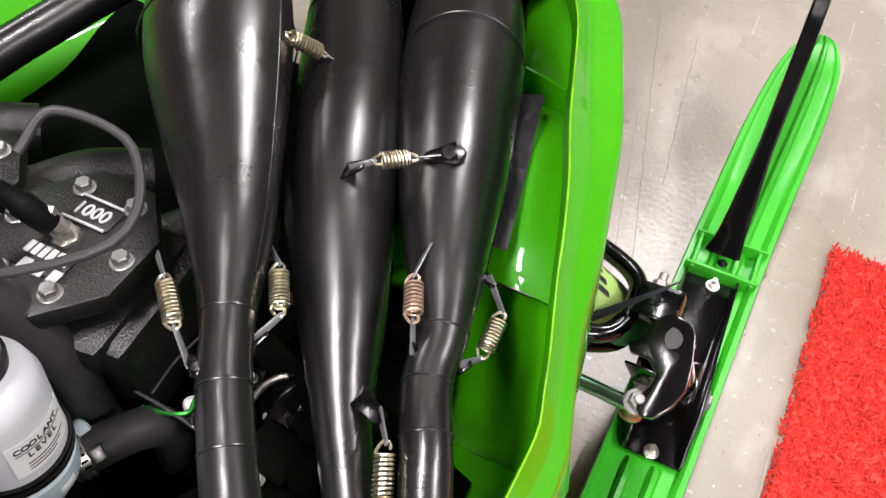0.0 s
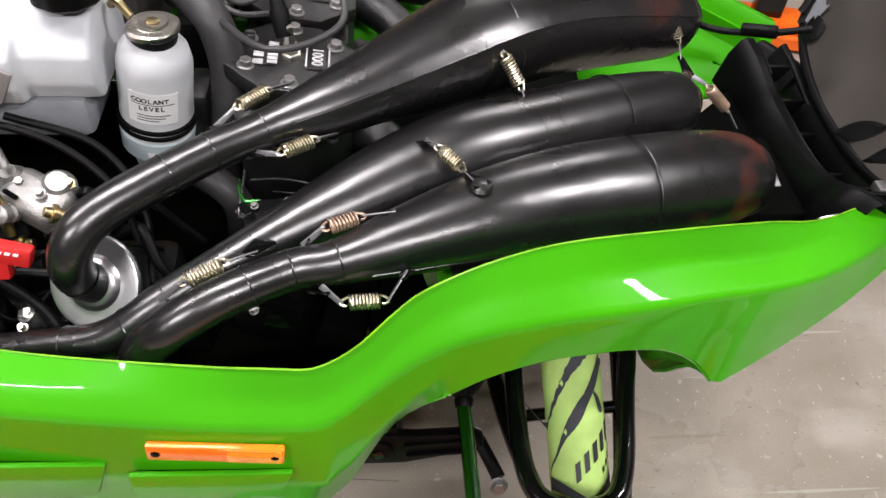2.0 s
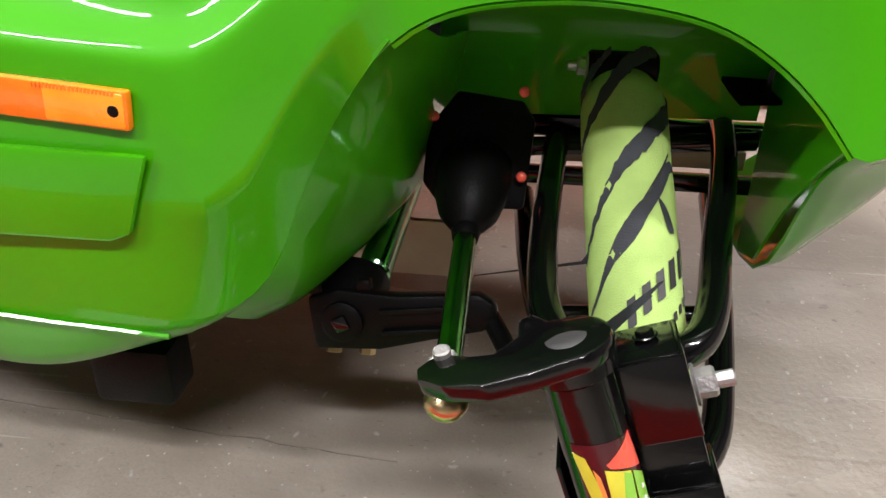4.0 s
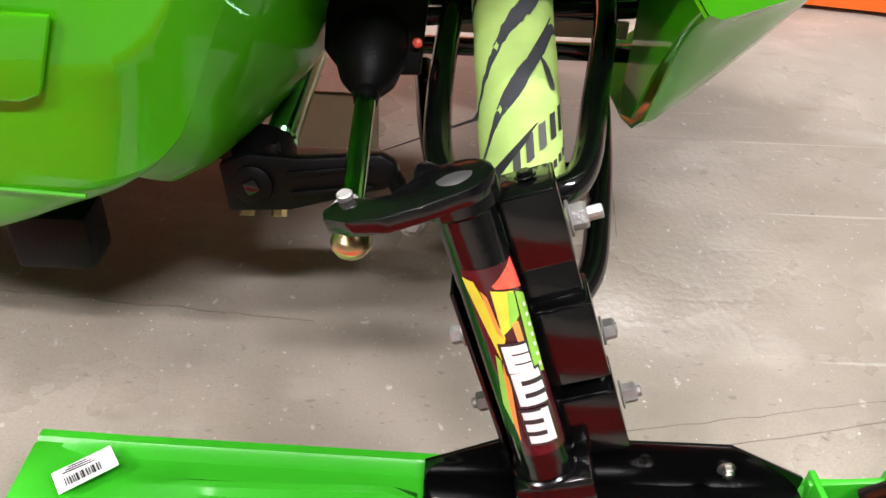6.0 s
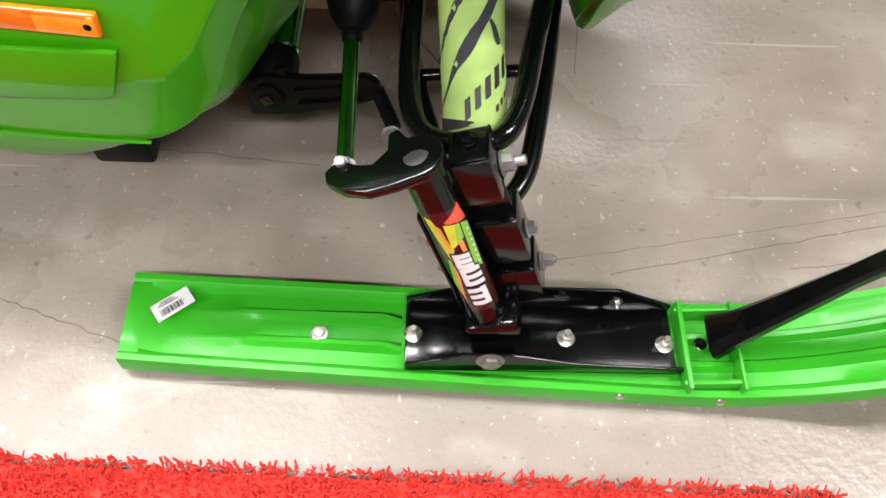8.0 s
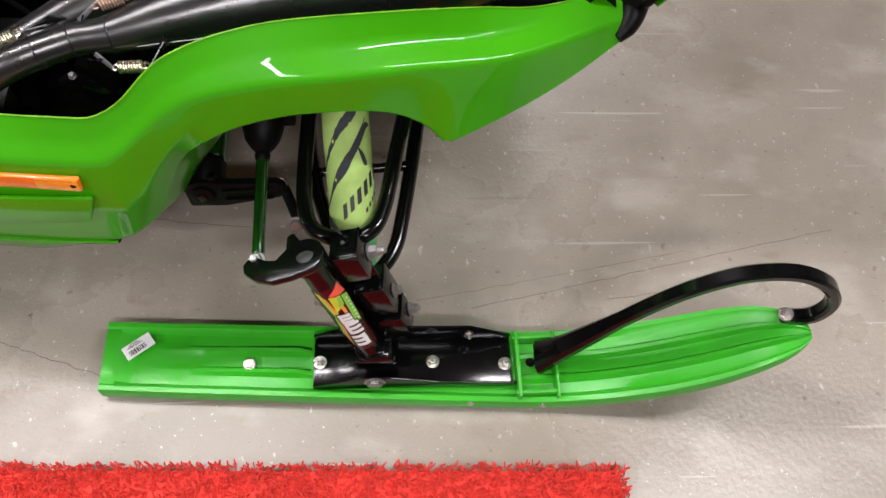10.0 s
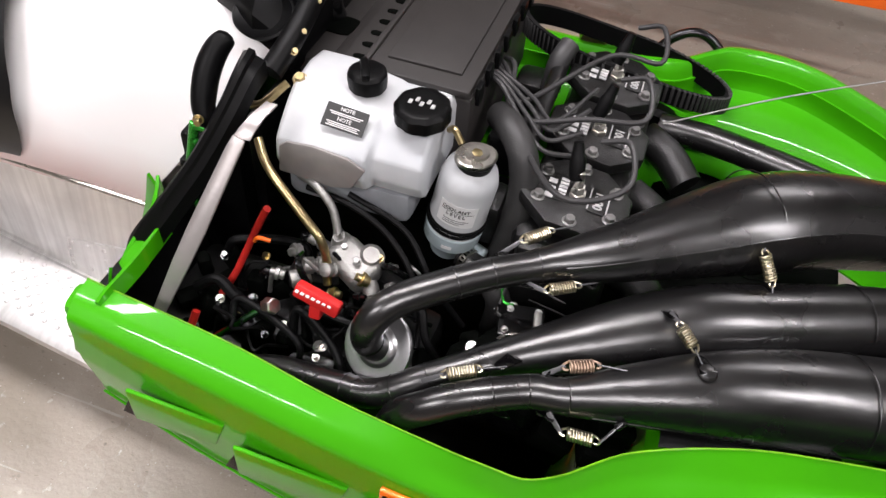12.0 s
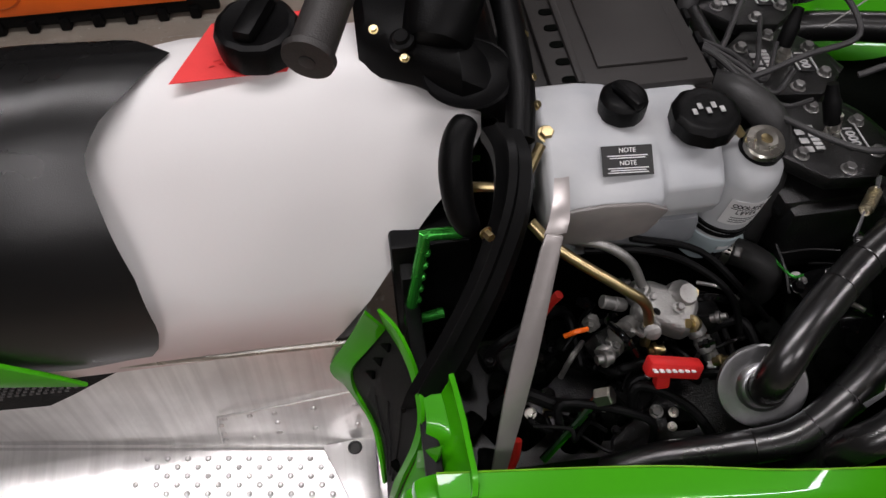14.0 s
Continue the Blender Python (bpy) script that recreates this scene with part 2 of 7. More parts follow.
def concrete():
    m = mat("trowelled_concrete", (0.36, 0.318, 0.265), 0.29, var=0.12, scale=1.7, bump=0.42, bscale=95, rvar=0.1)
    nt = m.node_tree
    p = nt.nodes["Principled BSDF"]
    old = p.inputs["Base Color"].links[0].from_socket
    tc = nt.nodes.new("ShaderNodeTexCoord")

    def layer(src, scale, lo, hi, col, detail, stretch=(1, 1, 1), k=1.0):
        mp = nt.nodes.new("ShaderNodeMapping")
        mp.inputs["Scale"].default_value = stretch
        nt.links.new(tc.outputs["Object"], mp.inputs["Vector"])
        n = nt.nodes.new("ShaderNodeTexNoise")
        n.inputs["Scale"].default_value, n.inputs["Detail"].default_value = scale, detail
        nt.links.new(mp.outputs[0], n.inputs["Vector"])
        r = nt.nodes.new("ShaderNodeMapRange")
        r.inputs[1].default_value, r.inputs[2].default_value, r.inputs[4].default_value = lo, hi, k
        nt.links.new(n.outputs["Fac"], r.inputs[0])
        x = nt.nodes.new("ShaderNodeMix")
        x.data_type = "RGBA"
        x.inputs[7].default_value = (*col, 1)
        nt.links.new(r.outputs[0], x.inputs[0])
        nt.links.new(src, x.inputs[6])
        return x.outputs[2]

    a = layer(old, 9, 0.52, 0.7, (0.29, 0.255, 0.21), 8, k=0.7)
    a = layer(a, 55, 0.68, 0.74, (0.6, 0.58, 0.55), 2, (1, 0.7, 1), 0.9)
    a = layer(a, 38, 0.7, 0.76, (0.13, 0.115, 0.1), 2, k=0.7)
    a = layer(a, 4, 0.66, 0.74, (0.2, 0.16, 0.11), 3, (1, 2.5, 1), 0.55)
    a = layer(a, 300, 0.4, 0.7, (0.3, 0.27, 0.235), 2, k=0.6)
    a = layer(a, 1.3, 0.735, 0.745, (0.2, 0.175, 0.15), 1, (1.5, 30, 1), 0.35)
    a = layer(a, 2.3, 0.48, 0.72, (0.23, 0.195, 0.15), 9, k=0.75)
    a = layer(a, 5.5, 0.55, 0.72, (0.5, 0.46, 0.41), 8, (1, 1.6, 1), 0.55)
    a = layer(a, 110, 0.66, 0.72, (0.17, 0.14, 0.11), 3, (0.6, 1.4, 1), 0.55)
    a = layer(a, 140, 0.73, 0.77, (0.62, 0.6, 0.57), 1, k=0.9)
    a = layer(a, 2.1, 0.69, 0.7, (0.52, 0.5, 0.46), 2, (0.8, 26, 1), 0.6)
    nt.links.new(a, p.inputs["Base Color"])
    return m


CONCRETE = concrete()
SCORE = mat("dark_score", (0.19, 0.165, 0.14), 0.7, var=0.3, scale=30, bump=0.1)


# ---- builders ----
def finish(ob, bm, m, smooth=35):
    bmesh.ops.recalc_face_normals(bm, faces=bm.faces)
    bm.to_mesh(ob.data)
    bm.free()
    for one in (m if isinstance(m, (list, tuple)) else [m]):
        ob.data.materials.append(one)
    if smooth:
        ob.data.polygons.foreach_set("use_smooth", [True] * len(ob.data.polygons))
        ob.data.set_sharp_from_angle(angle=radians(smooth))
    return ob


def part(name, bm, m, parent, label="", smooth=35):
    ob = finish(new(name, bpy.data.meshes.new(name)), bm, m, smooth)
    ob.parent = parent
    return tagged(ob, label) if label else ob


def solid(name, bm, m, label, category, kind="", group="", smooth=35):
    return tagged(finish(new(name, bpy.data.meshes.new(name)), bm, m, smooth), label, category, group, kind)


def thing(name, label, category, group="", at=(0, 0, 0)):
    ob = new(name)
    ob.empty_display_size = 0.05
    ob.location = at
    return tagged(ob, label, category, group)


def box(c, s, bevel=0.004, m=None, bm=None, seg=2):
    bm = bm or bmesh.new()
    made = bmesh.ops.create_cube(bm, size=1.0)["verts"]
    bmesh.ops.scale(bm, vec=s, verts=made)
    if bevel:
        edges = list({e for v in made for e in v.link_edges})
        made = list({v for f in bmesh.ops.bevel(bm, geom=edges, offset=min(bevel, min(s) * 0.45), segments=seg, affect="EDGES", profile=0.5)["faces"] for v in f.verts} | {v for v in made if v.is_valid})
    bmesh.ops.transform(bm, matrix=Matrix.Translation(c) @ (m or Matrix()), verts=made)
    return bm


def axis(a, b):
    d = Vector(b) - Vector(a)
    return d.to_track_quat("Z", "Y").to_matrix().to_4x4()


def lathe(a, b, profile, seg=24, bm=None, squash=None):
    """Turned shape along a to b; profile rows: way along in metres, radius."""
    bm = bm or bmesh.new()
    m = Matrix.Translation(a) @ axis(a, b)
    rings = []
    for h, r in profile:
        ring = []
        for i in range(seg):
            t = math.tau * i / seg
            k = squash(t) if squash else 1
            ring.append(bm.verts.new(m @ Vector((r * k * math.cos(t), r * k * math.sin(t), h))))
        rings.append(ring)
    for p, q in zip(rings, rings[1:]):
        for i in range(seg):
            bm.faces.new((p[i], p[(i + 1) % seg], q[(i + 1) % seg], q[i]))
    bm.faces.new(rings[0][::-1])
    bm.faces.new(rings[-1])
    return bm


def rod(a, b, r, seg=14, bm=None, cham=0.15):
    h = (Vector(b) - Vector(a)).length
    c = min(r * cham, h * 0.2)
    return lathe(a, b, [(0, r - c), (c, r), (h - c, r), (h, r - c)], seg, bm)


def spline(points, steps=6):
    """Catmull-Rom through rows of numbers."""
    p = np.array(points, float)
    if len(p) < 3:
        return p
    q = np.vstack([2 * p[0] - p[1], p, 2 * p[-1] - p[-2]])
    out = []
    for i in range(1, len(q) - 2):
        for s in range(steps):
            t = s / steps
            a, b, c, d = q[i - 1:i + 3]
            out.append(0.5 * (2 * b + (c - a) * t + (2 * a - 5 * b + 4 * c - d) * t * t + (3 * b - a - 3 * c + d) * t ** 3))
    out.append(p[-1])
    return np.array(out)


def tube(points, r, seg=12, steps=6, bm=None, smooth=True):
    """A pipe through points; r is one radius, or each row carries its own as a fourth number."""
    bm = bm or bmesh.new()
    rows = [(*p, r) if len(p) == 3 else p for p in points]
    rows = spline(rows, steps) if smooth else np.array(rows, float)
    ps = [Vector(x[:3]) for x in rows]
    up = None
    rings = []
    for i, p in enumerate(ps):
        d = (ps[min(i + 1, len(ps) - 1)] - ps[max(i - 1, 0)]).normalized()
        if up is None:
            up = d.orthogonal().normalized()
        up = (up - d * up.dot(d)).normalized()
        side = d.cross(up)
        rings.append([bm.verts.new(p + float(rows[i][3]) * (up * math.cos(math.tau * k / seg) + side * math.sin(math.tau * k / seg))) for k in range(seg)])
    for a, b in zip(rings, rings[1:]):
        for k in range(seg):
            bm.faces.new((a[k], a[(k + 1) % seg], b[(k + 1) % seg], b[k]))
    bm.faces.new(rings[0][::-1])
    bm.faces.new(rings[-1])
    return bm


def plate(outline, thick, m=None, bm=None, bevel=0.0):
    """A flat plate: outline in x, y, from z 0 to thick, then moved by m."""
    bm = bm or bmesh.new()
    vs = [bm.verts.new((x, y, 0)) for x, y in outline]
    f = bm.faces.new(vs)
    ext = bmesh.ops.extrude_face_region(bm, geom=[f])["geom"]
    top = [v for v in ext if isinstance(v, bmesh.types.BMVert)]
    bmesh.ops.translate(bm, vec=(0, 0, thick), verts=top)
    allv = vs + top
    if bevel:
        edges = list({e for v in allv for e in v.link_edges})
        allv = list({v for g in bmesh.ops.bevel(bm, geom=edges, offset=bevel, segments=2, affect="EDGES", profile=0.5)["faces"] for v in g.verts} | {v for v in allv if v.is_valid})
    if m:
        bmesh.ops.transform(bm, matrix=m, verts=allv)
    return bm


def basis(o, x, y):
    """A frame at o with its x along x, and y as near y as it goes."""
    x = Vector(x).normalized()
    z = x.cross(Vector(y)).normalized()
    y = z.cross(x)
    m = Matrix((x, y, z)).transposed().to_4x4()
    m.translation = o
    return m


def sheet(rows, thick, bm=None):
    """A shell from a grid of places, thickened away from its normal."""
    bm = bm or bmesh.new()
    g = [[bm.verts.new(p) for p in row] for row in rows]
    faces = []
    for a, b in zip(g, g[1:]):
        for i in range(len(a) - 1):
            faces.append(bm.faces.new((a[i], a[i + 1], b[i + 1], b[i])))
    bmesh.ops.recalc_face_normals(bm, faces=faces)
    bmesh.ops.solidify(bm, geom=faces, thickness=thick)
    return bm


def loft(sections, bm=None):
    """A closed skin through closed sections of equal count, with end caps."""
    bm = bm or bmesh.new()
    g = [[bm.verts.new(p) for p in s] for s in sections]
    n = len(g[0])
    for a, b in zip(g, g[1:]):
        for i in range(n):
            bm.faces.new((a[i], a[(i + 1) % n], b[(i + 1) % n], b[i]))
    bm.faces.new(g[0][::-1])
    bm.faces.new(g[-1])
    return bm


def rail(points, xs):
    """y and z of a rail at each x, smoothly between its points."""
    p = spline(points, 8)
    return [(x, float(np.interp(x, p[:, 0], p[:, 1])), float(np.interp(x, p[:, 0], p[:, 2]))) for x in xs]


def hexbolt(parent, at, up, r=0.008, h=0.007, m=None, washer=True, stud=0.0, name="bolt"):
    at, up = Vector(at), Vector(up).normalized()
    bm = bmesh.new()
    if washer:
        lathe(at, at + up, [(0, r * 1.35), (r * 0.16, r * 1.4), (r * 0.25, r * 1.25)], 18, bm)
    lathe(at + up * r * 0.2, at + up, [(0, r), (h * 0.85, r), (h, r * 0.86)], 6, bm)
    if stud:
        lathe(at, at + up, [(0, r * 0.55), (h + stud - 0.001, r * 0.55), (h + stud, r * 0.45)], 12, bm)
    return part(name, bm, m or STEEL, parent, smooth=25)


def coil(parent, a, b, r=0.0068, wire=0.0013, m=None, name="exhaust_spring"):
    """A tension spring that reaches from a to b: a tight coil with a round loop turned up at each end."""
    a, b = Vector(a), Vector(b)
    u = (b - a).normalized()
    loop = 0.0085
    p, q = a + u * loop, b - u * loop
    L = (q - p).length
    fr = axis(p, q)
    n = max(8, int(L / (wire * 2.35)))
    pts = [p + fr @ Vector((r * math.cos(math.tau * i / 10), r * math.sin(math.tau * i / 10), L * i / (n * 10))) for i in range(n * 10 + 1)]
    bm = tube(pts, wire, 5, smooth=False)
    s = fr @ Vector((1, 0, 0))
    for end, out in ((p, -1), (q, 1)):
        c = end + u * out * loop * 0.5
        tube([end + s * r, end + s * r * 0.8 + u * out * loop * 0.35] + [c + (u * out * math.cos(t) + s * math.sin(t)) * loop * 0.5 for t in [radians(60 - 30 * k) for k in range(7)]], wire, 6, 3, bm)
    return part(name, bm, m or SPRING, parent)


def words(name, text, at, x, y, size, m, parent, depth=0.0004, bold=0.0):
    """Raised lettering on a face, in the built-in font."""
    c = bpy.data.curves.new(name, "FONT")
    c.body, c.size, c.extrude, c.align_x, c.align_y, c.offset = text, size, depth, "CENTER", "CENTER", bold
    ob = new(name, c)
    me = bpy.data.meshes.new_from_object(ob)
    bpy.data.objects.remove(ob)
    ob = new(name, me)
    me.materials.clear()
    me.materials.append(m)
    me.transform(basis(at, x, y))
    ob.parent = parent
    return ob


# ---- setting ----
def room():
    bm = bmesh.new()
    bmesh.ops.create_grid(bm, x_segments=60, y_segments=60, size=6)
    bmesh.ops.translate(bm, vec=(0.5, 0.5, 0), verts=bm.verts)
    floor = solid("floor", bm, CONCRETE, "worn grey-beige trowelled concrete garage floor", "floor", "structure")
    rng = np.random.default_rng(11)
    for x0, y0, x1, y1, w in ((1.17, 0.122, 1.92, 0.29, 0.0007), (1.43, 0.139, 1.88, 0.19, 0.0006), (1.07, 0.139, 1.6, 0.24, 0.0005), (0.3, 0.08, 0.55, -0.01, 0.0009), (0.2, 0.35, 0.75, 0.3, 0.0008), (1.15, 0.5, 1.2, 0.9, 0.0007)):
        pts = [(x0 + (x1 - x0) * k / 24, y0 + (y1 - y0) * k / 24 + rng.normal(0, 0.0012), 0.0002) for k in range(25)]
        part("scratch", tube(pts, w, 5, smooth=False), SCORE, floor)
    for n, c, s in (("wall_north", (0.5, 5.1, 1.35), (10.4, 0.2, 2.9)), ("wall_south", (0.5, -4.1, 1.35), (10.4, 0.2, 2.9)),
                    ("wall_east", (5.6, 0.5, 1.35), (0.2, 9.0, 2.9)), ("wall_west", (-4.6, 0.5, 1.35), (0.2, 9.0, 2.9))):
        solid(n, box(c, s, 0), WALL, "plain painted garage wall", "wall", "structure")
    solid("ceiling", box((0.5, 0.5, CEIL + 0.15), (10.4, 9.4, 0.2), 0), CEILING, "unseen plain garage ceiling, grey to cut the bounced light", "ceiling", "structure")
    for lx, ly, _ in LAMPS:
        t = thing("ceiling_light", "white ceiling fixture with long fluorescent tubes", "ceiling light", "ceiling lights", (lx, ly, CEIL))
        part("housing", box((0, 0, 0.01), (1.3, 0.2, 0.1), 0.01), CEILING, t)


room()


def rug():
    rng = np.random.default_rng(5)
    t = thing("rug", "bright red shaggy rug on the concrete floor", "rug", "", (0.5, -0.45, 0))
    m = pose(0.5, -0.43, 0, 0, 0, -1.65)
    w, d = 0.91, 0.28
    SHAG = mat("red_shag", (0.74, 0.05, 0.034), 0.8, var=0.1, scale=40, bump=0.2, bscale=400)
    base = box((0, 0, 0.004), (2 * w - 0.02, 2 * d - 0.02, 0.008), 0.003)
    part("backing", base, SHAG, t)
    n = 60000
    px, py = rng.uniform(-w, w, n), rng.uniform(-d, d, n)
    verts, faces = [], []
    h = rng.uniform(0.013, 0.021, n)
    ang, lean = rng.uniform(0, math.tau, n), rng.uniform(0.002, 0.009, n)
    wid = rng.uniform(0.001, 0.0019, n)
    turn = rng.uniform(0, math.tau, n)
    for i in range(n):
        c, s = math.cos(turn[i]), math.sin(turn[i])
        lx, ly = math.cos(ang[i]) * lean[i], math.sin(ang[i]) * lean[i]
        k = len(verts)
        for f, z, g in ((0.0, 0.004, 1.0), (0.4, 0.6, 1.2), (1.0, 1.0, 0.9)):
            zz = z if z < 0.01 else z * h[i]
            x, y, q = px[i] + lx * f, py[i] + ly * f, wid[i] * g
            verts += [(x + q * c, y + q * s, zz), (x - q * c * 0.5 - q * s * 0.86, y - q * s * 0.5 + q * c * 0.86, zz), (x - q * c * 0.5 + q * s * 0.86, y - q * s * 0.5 - q * c * 0.86, zz)]
        for r in (0, 3):
            for j in range(3):
                j2 = (j + 1) % 3
                faces.append((k + r + j, k + r + j2, k + r + 3 + j2, k + r + 3 + j))
        faces.append((k + 6, k + 7, k + 8))
    me = bpy.data.meshes.new("pile")
    me.from_pydata(verts, [], faces)
    me.materials.append(SHAG)
    pile = new("pile", me)
    pile.parent = t
    tagged(pile, "red twisted shag pile", kind="stuff")
    t.matrix_world = m


rug()


# ---- the snowmobile ----
sled = thing("snowmobile", "green snowmobile with its hood open on a concrete garage floor", "snowmobile")
YC = 0.61


def facet(points, radius, steps=4):
    """A folded line whose corners are eased over the radius."""
    ps = [Vector(p) for p in points]
    out = [ps[0]]
    for a, b, c in zip(ps, ps[1:], ps[2:]):
        p = b + (a - b).normalized() * min(radius, (a - b).length * 0.45)
        q = b + (c - b).normalized() * min(radius, (c - b).length * 0.45)
        for i in range(steps):
            t = i / (steps - 1)
            out.append(p * (1 - t) ** 2 + b * 2 * t * (1 - t) + q * t * t)
    return [tuple(p) for p in out + [ps[-1]]]


def right_pan():
    """Right half of the belly pan: side panel, fender over the ski leg and nose."""
    xs = [0.03 + i * (1.357 - 0.03) / 112 for i in range(113)]
    rim = rail([(0.03, 0.209, 0.556), (0.25, 0.185, 0.556), (0.40, 0.162, 0.55), (0.55, 0.146, 0.55), (0.61, 0.142, 0.551), (0.645, 0.142, 0.549), (0.675, 0.15, 0.558),
                (0.70, 0.157, 0.579), (0.735, 0.17, 0.614), (0.775, 0.181, 0.634), (0.83, 0.198, 0.644), (0.90, 0.222, 0.639), (1.04, 0.262, 0.616), (1.1, 0.283, 0.6), (1.15, 0.304, 0.582), (1.2, 0.323, 0.563), (1.25, 0.348, 0.546), (1.3, 0.377, 0.533), (1.357, 0.402, 0.526)], xs)
    crest = rail([(0.03, 0.178, 0.554), (0.40, 0.136, 0.538), (0.55, 0.128, 0.522), (0.62, 0.127, 0.518), (0.66, 0.13, 0.52), (0.70, 0.142, 0.546),
                  (0.74, 0.156, 0.584), (0.79, 0.168, 0.61), (0.85, 0.182, 0.617), (0.92, 0.204, 0.609), (1.04, 0.244, 0.584), (1.12, 0.267, 0.564), (1.2, 0.298, 0.548), (1.357, 0.376, 0.525)], xs)
    crease = rail([(0.03, 0.154, 0.537), (0.40, 0.116, 0.515), (0.55, 0.109, 0.502), (0.64, 0.11, 0.495), (0.672, 0.116, 0.504), (0.71, 0.13, 0.535),
                   (0.75, 0.141, 0.568), (0.80, 0.147, 0.589), (0.895, 0.165, 0.592), (0.965, 0.18, 0.585), (1.053, 0.206, 0.573), (1.2, 0.256, 0.546), (1.357, 0.35, 0.514)], xs)
    low = rail([(0.03, 0.165, 0.37), (0.20, 0.14, 0.34), (0.40, 0.12, 0.315), (0.58, 0.112, 0.303), (0.642, 0.114, 0.3), (0.67, 0.12, 0.312), (0.687, 0.126, 0.334), (0.7, 0.13, 0.367), (0.717, 0.132, 0.41), (0.743, 0.133, 0.46),
                (0.775, 0.137, 0.503), (0.815, 0.145, 0.525), (0.875, 0.16, 0.531), (0.93, 0.171, 0.527), (0.985, 0.185, 0.513), (1.032, 0.2, 0.486), (1.071, 0.207, 0.452), (1.096, 0.203, 0.422),
                (1.106, 0.203, 0.418), (1.2, 0.247, 0.434), (1.28, 0.288, 0.457), (1.357, 0.334, 0.488)], xs)
    turn = lambda x: 0.02 * math.exp(-((x - 0.7) / 0.06) ** 4)
    mid = [(x, (a[1] + b[1]) / 2 - (0.008 if x < 0.66 else 0.0) - 0.4 * turn(x), (a[2] + b[2]) / 2) for x, a, b in zip(xs, crease, low)]
    low = [(x, y + turn(x), z) for x, y, z in low]
    outer = [facet(r, 0.009) for r in zip(rim, crest, crease, mid, low)]
    lip = [(x, r[1] + 0.004, r[2] - 0.022) for x, r in zip(xs, rim)]
    rows = [[l] + s for l, s in zip(lip, outer)]
    part("side_panel", sheet(rows, 0.004), GREEN, sled, "glossy green painted side panel and fender with chipped edge")
    part("rim_edge", tube([(x, y, z + 0.0006) for x, y, z in rim[::2]], 0.0011, 6, 2), EDGE, sled, "worn edge along the panel rim, paler for the glint it catches")
    part("belly_crease", tube([(x, y - 0.0015 + 0.0035 * min(1, max(0, (x - 0.5) / 0.12)), z - 0.016) for x, y, z in low if x < 0.62], 0.0022, 6, 1), GREEN, sled)
    # turned-in bottom of the side panel
    a = [p for p in low if p[0] < 0.69]
    rows = []
    for p in a:
        k = min(1, max(0.1, (0.708 - p[0]) / 0.25))
        k = k * k * (3 - 2 * k)
        rows.append([p, (p[0], p[1] + 0.006, p[2] - 0.045 * k), (p[0], p[1] + 0.032, p[2] - 0.09 * k), (p[0], p[1] + 0.14, p[2] - 0.108 * k)])
    rows = [[tuple(q) for q in spline(r, 3)] for r in rows]
    part("belly", sheet(rows, 0.004), GREEN, sled, "green turned-under belly pan edge")
    # rear wall, roof and front wall of the ski well
    w = [p for p in low if 0.768 < p[0] < 1.1]
    rows = []
    for x, y, z in w:
        k = min(1, max(0, (x - 0.66) / 0.08))
        deep = 0.36 + 0.02 * (x - 0.8)
        rows.append([(x, y + 0.001, z - 0.002), (x + 0.01 * (1 - k), y + 0.03, z + 0.01 * k), (x + 0.03 * (1 - k), y + 0.1, z + 0.015 * k), (x + 0.05 * (1 - k), 0.36, z * 0.55 + 0.47 * 0.45), (x + 0.06 * (1 - k), 0.43, max(min(z, 0.46), deep + 0.02)), (x + 0.06 * (1 - k), 0.445, min(z, deep))])
    rows = [[tuple(q) for q in spline(r, 4)] for r in rows]
    part("inner_fender", sheet(rows, 0.003), GREEN, sled, "green inner fender over the ski leg")
    st = [[(0.642, 0.114, 0.3), (0.655, 0.2, 0.25), (0.65, 0.3, 0.22)], [(0.667, 0.12, 0.311), (0.682, 0.2, 0.268), (0.685, 0.3, 0.236)], [(0.687, 0.126, 0.334), (0.703, 0.2, 0.297), (0.712, 0.3, 0.26)], [(0.7, 0.13, 0.367), (0.717, 0.2, 0.333), (0.737, 0.3, 0.292)],
          [(0.717, 0.132, 0.41), (0.741, 0.2, 0.378), (0.763, 0.3, 0.33)], [(0.742, 0.133, 0.46), (0.764, 0.2, 0.435), (0.779, 0.3, 0.4)], [(0.775, 0.134, 0.506), (0.788, 0.2, 0.5), (0.795, 0.3, 0.47)]]
    st = [[(r[0][0], r[0][1] + turn(r[0][0]), r[0][2])] + r[1:] + [(r[2][0] + 0.012, 0.47, r[2][2] - 0.03)] for r in st]
    cols = [[tuple(q) for q in spline(list(c), 4)] for c in zip(*[[tuple(q) for q in spline(r, 4)] for r in st])]
    part("well_rear", sheet(cols, 0.003), GREEN, sled, "rounded green rear wall of the ski well")
    # underside of the nose
    n = [p for p in low if p[0] >= 1.09]
    rows = []
    for x, y, z in n:
        t = (x - 1.09) / 0.267
        rows.append([(x, y, z), (x, y + 0.05, z - 0.045 * (1 - t)), (x, y + 0.15, z - 0.18 * (1 - t) - 0.04 * t), (x, 0.6, 0.22 + 0.2 * t)])
    rows = [[tuple(q) for q in spline(r, 4)] for r in rows]
    part("nose_bottom", sheet(rows, 0.004), GREEN, sled, "green underside of the nose")
    rows = [[(1.094, y, z0 + (z1 - z0) * j / 6) for j in range(7)] for y, z0, z1 in ((0.206, 0.425, 0.43), (0.25, 0.388, 0.47), (0.3, 0.33, 0.49), (0.345, 0.26, 0.5), (0.4, 0.24, 0.5))]
    part("well_front", sheet(rows, 0.003), GREEN, sled)


right_pan()


